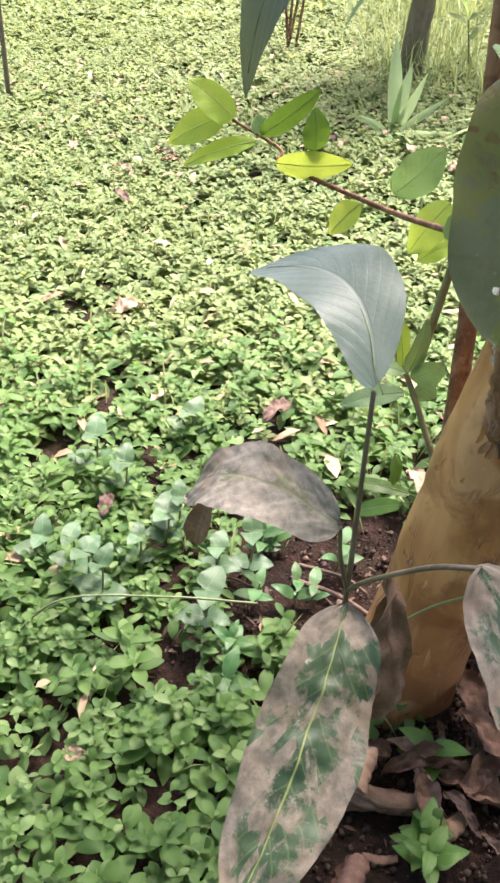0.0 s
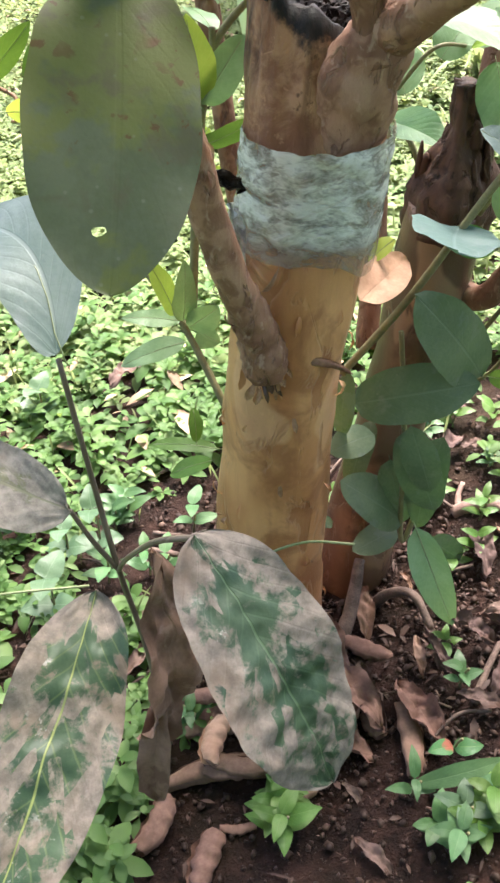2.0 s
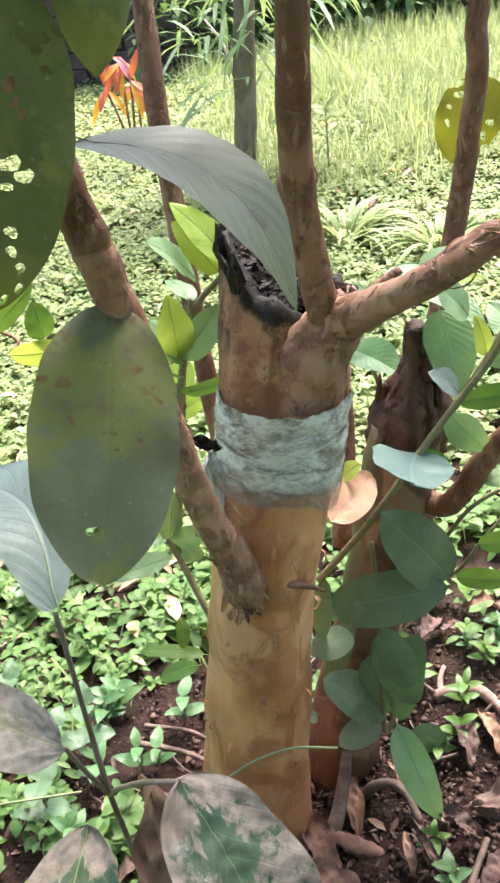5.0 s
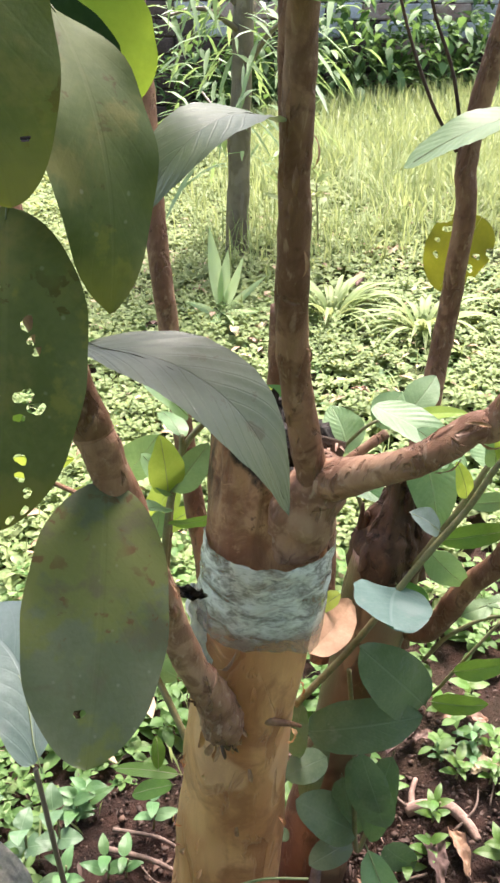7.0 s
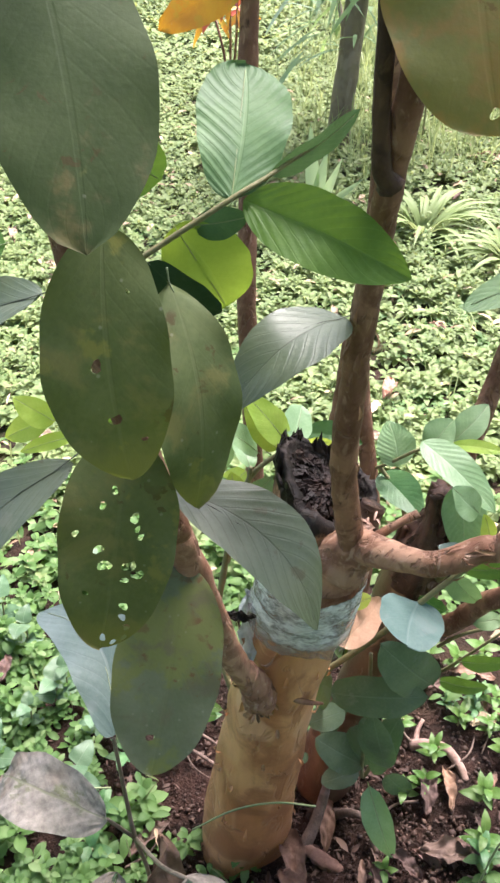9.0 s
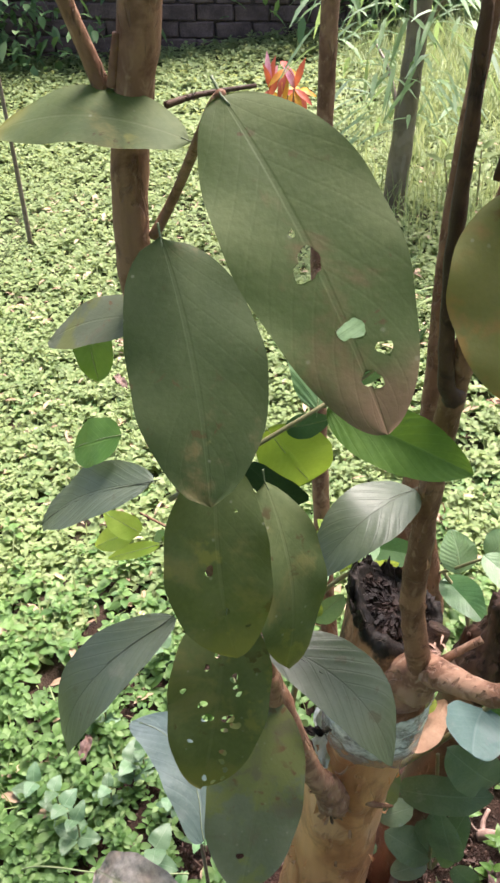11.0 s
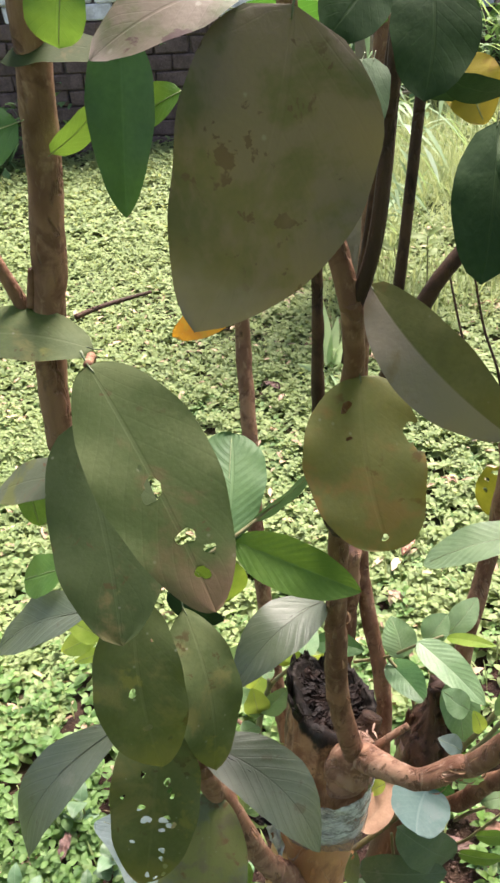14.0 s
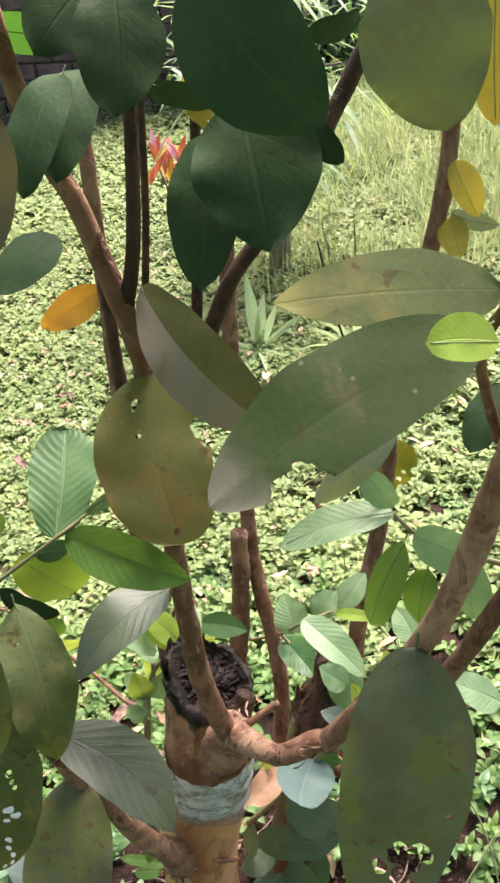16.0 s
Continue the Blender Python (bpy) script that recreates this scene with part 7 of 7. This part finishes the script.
# large rolled leaves heaped in front of the trunk, and others about it
for k, (x, y, le, ra, tn, up) in enumerate(((0.091, 0.536, 0.168, 0.016, -0.01, 0.000), (0.089, 0.538, 0.076, 0.012, -0.03, 0.025), (0.101, 0.543, 0.094, 0.012, -0.15, 0.035), (0.050, 0.440, 0.062, 0.015, 1.17, 0.001),
                                            (0.069, 0.565, 0.060, 0.014, 1.22, 0.049), (-0.010, 0.487, 0.069, 0.014, 1.06, 0.009), (0.167, 0.513, 0.062, 0.013, 0.51, 0.003), (0.053, 0.631, 0.054, 0.011, 0.06, 0.041),
                                            (0.298, 0.543, 0.091, 0.013, -1.63, 0.003), (0.087, 0.476, 0.042, 0.006, 0.00, 0.003), (0.263, 0.575, 0.036, 0.012, -1.18, 0.003), (0.062, 0.603, 0.064, 0.013, 0.02, 0.010),
                                            (0.280, 0.696, 0.070, 0.013, -0.54, 0.003))):
    rolled(x, y, le, ra, tn, up, k + 1, M_LEAF_TAN if k == 4 else M_LEAF_ROLLED)
for x, y, le, tn, cu in ((0.045, 0.60, 0.07, 0.2, 0.8), (0.10, 0.590, 0.13, 0.02, 0.9), (0.13, 0.61, 0.12, -0.3, 1.1), (0.19, 0.55, 0.11, 0.8, 0.8), (0.16, 0.585, 0.11, -0.5, 0.7),
                         (0.24, 0.63, 0.12, 1.9, 0.6), (0.27, 0.56, 0.12, 2.2, 0.5), (0.30, 0.62, 0.10, -1.2, 0.7), (0.15, 0.49, 0.09, 1.7, 0.9)):
    fallen(x, y, le, 0.065, tn, M_LEAF_ROLLED, "rolled pinkish-brown dry leaf lying on the soil", cu, 0.020, int(le * 1000 + 37 * x * 100))
fallen(-0.47, 1.72, 0.10, 0.06, 0.4, M_LEAF_PALE, "tan dry leaf lying among the weeds", 0.2, 0.05, 3)
fallen(0.54, 0.894, 0.050, 0.03, 0.2, M_LEAF_PALE, "pale tan dry leaf lying on the soil", 0.2, 0.03, 4)
fallen(0.48, 1.86, 0.08, 0.05, 1.2, M_LEAF_TAN, "pale pinkish dry leaf lying among the weeds", 0.2, 0.05, 5)
fallen(-0.32, 0.56, 0.04, 0.028, 0.4, M_LEAF_PALE, "small orange-tan dry leaf among the weeds", 0.2, 0.05, 8)
for x, y, le, wd, tn, cu in ((0.428, 0.690, 0.10, 0.055, -0.15, 0.35), (0.485, 0.700, 0.07, 0.045, -0.4, 0.5), (0.240, 0.672, 0.115, 0.075, -1.25, 0.9), (0.425, 0.64, 0.06, 0.04, 2.4, 0.6)):
    fallen(x, y, le, wd, tn, M_LEAF_LITTER, "crumpled grey-brown dry leaf lying on the soil", cu, 0.016, int(900 * x))
for k in range(26):
    x, y = lr.uniform(-0.9, 1.2), lr.uniform(1.0, 3.6)
    le = lr.uniform(0.05, 0.10)
    fallen(x, y, le, le * 0.5, lr.uniform(0, 6.28), lr.choice((M_LEAF_LITTER, M_LEAF_PALE, M_LEAF_DRY)), "dry brown leaf lying among the weeds", 0.4,
           lr.uniform(0.03, 0.06), 200 + k)


def stick(points, r, label="dry brown twig lying on the soil", material=M_STICK):
    line = spline([(x, y, float(ground_z(x, y)) + h) for x, y, h in points], 6)
    bm = tube(line, [r * (1 - 0.4 * i / len(line)) for i in range(len(line))], 8, 0.14, 40.0)
    solid("fallen_twig", bm, material, label, "twig", "fallen twigs")


stick([(0.444, 0.880, 0.002), (0.468, 0.872, 0.014), (0.496, 0.858, 0.018), (0.514, 0.832, 0.012), (0.524, 0.806, 0.000)], 0.0115, "pale pinkish curved root-like stick on the soil", M_ROOT)
stick([(0.450, 0.886, 0.006), (0.455, 0.905, 0.010), (0.466, 0.922, 0.010)], 0.0055, "pale pinkish curved root-like stick on the soil", M_ROOT)
stick([(0.305, 0.778, 0.004), (0.325, 0.766, 0.034), (0.350, 0.742, 0.040), (0.366, 0.700, 0.004)], 0.0085, "dry curved brown root at the foot of the trunk")
stick([(0.372, 0.735, 0.010), (0.386, 0.705, 0.012), (0.392, 0.685, 0.008)], 0.004, "pale pinkish stick on the soil", M_ROOT)
stick([(0.381, 0.570, 0.008), (0.405, 0.604, 0.012), (0.434, 0.642, 0.010)], 0.0055, "dry ridged brown stalk on the soil")
stick([(0.24, 0.70, 0.01), (0.27, 0.76, 0.05), (0.285, 0.80, 0.09)], 0.012)
stick([(-0.02, 0.90, 0.015), (0.05, 0.87, 0.02), (0.11, 0.84, 0.015)], 0.005)
stick([(-0.01, 0.93, 0.015), (0.06, 0.90, 0.025), (0.10, 0.88, 0.015)], 0.0035)
for k in range(16):
    x, y, a = lr.uniform(-0.1, 0.75), lr.uniform(0.5, 1.1), lr.uniform(0, 6.28)
    d = lr.uniform(0.03, 0.08)
    stick([(x, y, 0.012), (x + d * math.cos(a), y + d * math.sin(a), 0.02), (x + 2 * d * math.cos(a + 0.3), y + 2 * d * math.sin(a + 0.3), 0.012)], lr.uniform(0.0012, 0.003))

# torn scraps of leaf, bark and straw trodden into the soil
k = 2600
sp = np.stack([rng.normal(0.36, 0.26, k), rng.normal(0.72, 0.20, k)], 1)
sp[:700] = np.stack([rng.normal(-0.06, 0.16, 700), rng.normal(0.86, 0.16, 700)], 1)
sp = sp[np.hypot(sp[:, 0] - 0.147, sp[:, 1] - 0.748) > 0.08]
k = len(sp)
base = np.stack([sp[:, 0], sp[:, 1], ground_z(sp[:, 0], sp[:, 1]) + rng.uniform(0.002, 0.016, k)], 1)
le = np.clip(rng.gamma(1.4, 0.0052, k), 0.003, 0.036)
co, faces = strips(k, (base, rng.uniform(0, 6.28, k)), le, le * rng.uniform(0.10, 0.42, k), rng.normal(0.08, 0.12, k))
stuff("leaf_scraps", co, faces, M_SCRAP, "torn pinkish-brown scraps of dry leaf and bark on the soil", "litter")

# crumbs of soil
k = 11000
cp = np.stack([rng.normal(0.32, 0.26, k), rng.normal(0.72, 0.22, k)], 1)
cz = ground_z(cp[:, 0], cp[:, 1])
ball = bmesh.new()
bmesh.ops.create_icosphere(ball, subdivisions=1, radius=1.0)
ball_v = np.array([q.co[:] for q in ball.verts]) * np.array((1.0, 1.0, 0.75))
ball_f = np.array([[q.index for q in fc.verts] for fc in ball.faces])
ball.free()
size = np.clip(rng.gamma(1.3, 0.0016, k), 0.0007, 0.0062)
co = (ball_v[None] * rng.uniform(0.35, 1.35, (k, len(ball_v), 1)) * size[:, None, None] + np.stack([cp[:, 0], cp[:, 1], cz + 0.004], 1)[:, None, :]).reshape(-1, 3)
stuff("soil_crumbs", co, (ball_f[None] + len(ball_v) * np.arange(k)[:, None, None]).reshape(-1, 3), M_CRUMB, "loose crumbs of dark reddish soil", "soil")


# ---------------------------------------------------------------- single weeds near the trunks
def weed(x, y, size, count, material=M_LEAF_FRESH, h=0.05, label="small bright green weed growing from the soil", seed=0, broad=0.5, shape="drop"):
    r = random.Random(seed)
    z = float(ground_z(x, y))
    plant = thing("weed", (x, y, z), label, "weed", "weeds round the trunks")
    line = spline([(x, y, z - 0.005), (x + 0.004, y, z + h * 0.6), (x + 0.006, y - 0.004, z + h)], 4)
    part("stem", tube(line, [0.0018] * len(line), 6), M_TWIG, plant)
    for i in range(count):
        a = 1.45 * (i // 2) + math.pi * (i % 2) + r.uniform(-0.3, 0.3)
        b = Vector((x, y, z + h * (0.4 + 0.6 * (i // 2) / max(1, (count - 1) // 2))))
        le = size * r.uniform(0.7, 1.15)
        t = b + Vector((math.cos(a) * le, math.sin(a) * le, le * r.uniform(0.0, 0.45)))
        leaf(plant, material, tuple(b), tuple(t), le * broad, (0, -0.2, 1.0), bend=0.12, shape=shape, rib=False)
    return plant


weed(0.161, 0.613, 0.045, 6, M_LEAF_FRESH, 0.045, seed=0)
weed(0.132, 0.485, 0.04, 8, M_LEAF_FRESH, 0.05, seed=1)
weed(0.136, 0.462, 0.04, 8, M_LEAF_FRESH, 0.05, seed=2)
weed(0.369, 0.661, 0.025, 5, M_LEAF_FRESH, 0.03, seed=5)
weed(0.371, 0.599, 0.03, 5, M_LEAF_MID, 0.05, seed=6)
weed(0.517, 0.668, 0.038, 8, M_LEAF_MID, 0.055, seed=14)
weed(0.541, 0.766, 0.036, 8, M_LEAF_FRESH, 0.05, seed=15)
weed(0.592, 0.848, 0.036, 8, M_LEAF_FRESH, 0.05, seed=16)
weed(0.451, 0.804, 0.03, 6, M_LEAF_FRESH, 0.035, seed=17)
weed(0.416, 0.795, 0.03, 6, M_LEAF_FRESH, 0.03, seed=18)
weed(0.592, 0.945, 0.035, 6, M_LEAF_FRESH, 0.05, seed=19)
weed(0.537, 1.031, 0.035, 6, M_LEAF_FRESH, 0.05, seed=20)
weed(0.488, 1.062, 0.035, 6, M_LEAF_FRESH, 0.05, seed=21)
weed(0.588, 1.043, 0.035, 6, M_LEAF_FRESH, 0.05, seed=22)
weed(-0.052, 0.978, 0.04, 6, M_LEAF_MID, 0.06, seed=23)
weed(0.052, 0.935, 0.04, 4, M_LEAF_RIB, 0.06, seed=24)
weed(-0.111, 0.760, 0.036, 8, M_LEAF_MID, 0.05, seed=25)
weed(-0.113, 0.685, 0.04, 8, M_LEAF_MID, 0.06, seed=26)
weed(0.025, 0.620, 0.04, 4, M_LEAF_MID, 0.06, seed=27)
weed(0.037, 0.614, 0.035, 4, M_LEAF_MID, 0.05, seed=28)
weed(0.009, 0.861, 0.035, 4, M_LEAF_MID, 0.05, seed=29)
weed(-0.072, 0.961, 0.04, 6, M_LEAF_MID, 0.05, seed=30)
weed(-0.065, 0.975, 0.04, 6, M_LEAF_MID, 0.05, seed=31)
weed(-0.079, 0.857, 0.04, 5, M_LEAF_RIB, 0.06, seed=32)
weed(-0.017, 0.860, 0.04, 4, M_LEAF_MID, 0.06, seed=33)
weed(0.341, 0.517, 0.036, 2, M_LEAF_RED, 0.04, 'weed with red-spotted green leaves', 60, 0.6)
weed(0.436, 0.551, 0.034, 1, M_LEAF_RED, 0.04, 'weed with red-spotted green leaves', 61, 0.6)
for i, (x, y) in enumerate(((0.30, 0.432), (0.33, 0.440), (0.36, 0.448), (0.388, 0.456), (0.415, 0.465), (0.44, 0.476), (0.345, 0.425), (0.385, 0.432), (0.42, 0.442), (0.455, 0.45), (0.475, 0.51), (0.315, 0.41), (0.40, 0.405), (0.445, 0.415))):
    weed(x, y, 0.034, 8, (M_LEAF_MID, M_LEAF_HEART, M_LEAF_FRESH, M_LEAF_RIB)[i % 4], 0.022 + 0.012 * (i % 3), "low green weed with soft oval leaves", 140 + i, 0.5, ("ovate", "drop")[i % 2])
strap = weed(0.285, 0.478, 0.032, 4, M_LEAF_MID, 0.04, "weed with a long dark green blade", 160, 0.4)
leaf(strap, M_LEAF_RIB, (0.283, 0.480, 0.048), (0.403, 0.493, 0.066), 0.023, (0, -0.45, 0.9), bend=.12, shape="lance", rib=False)
for i in range(14):
    weed(lr.uniform(-0.5, -0.09), lr.uniform(0.72, 1.3), lr.uniform(0.035, 0.055), 4, M_LEAF_HEART, lr.uniform(0.06, 0.11),
         "weed with pale bluish-green heart-shaped leaves", 40 + i, 0.85, "heart")
for i in range(18):
    weed(lr.uniform(0.40, 0.80), lr.uniform(0.58, 1.05), lr.uniform(0.022, 0.036), 8, lr.choice((M_LEAF_FRESH, M_LEAF_MID, M_LEAF_MID)), lr.uniform(0.03, 0.06), seed=80 + i, broad=0.42)


# long arching grass blades
for pts in (((0.66, 0.62, 0.0), (0.64, 0.64, 0.22), (0.60, 0.72, 0.40), (0.52, 0.82, 0.48)), ((0.49, 0.60, 0.0), (0.50, 0.62, 0.2), (0.55, 0.64, 0.36), (0.62, 0.7, 0.44)),
            ((-0.45, 0.80, 0.0), (-0.35, 0.75, 0.16), (-0.2, 0.72, 0.22), (-0.08, 0.74, 0.20)), ((0.06, 0.66, 0.20), (0.12, 0.66, 0.27), (0.18, 0.66, 0.30), (0.24, 0.665, 0.285))):
    line = spline(pts, 8)
    z0 = float(ground_z(pts[0][0], pts[0][1]))
    line = [q + Vector((0, 0, z0)) for q in line]
    solid("wild_grass", tube(line, [0.0016] * len(line), 5), M_MIDRIB, "single long arching green grass stalk", "grass", "long grass stalks")
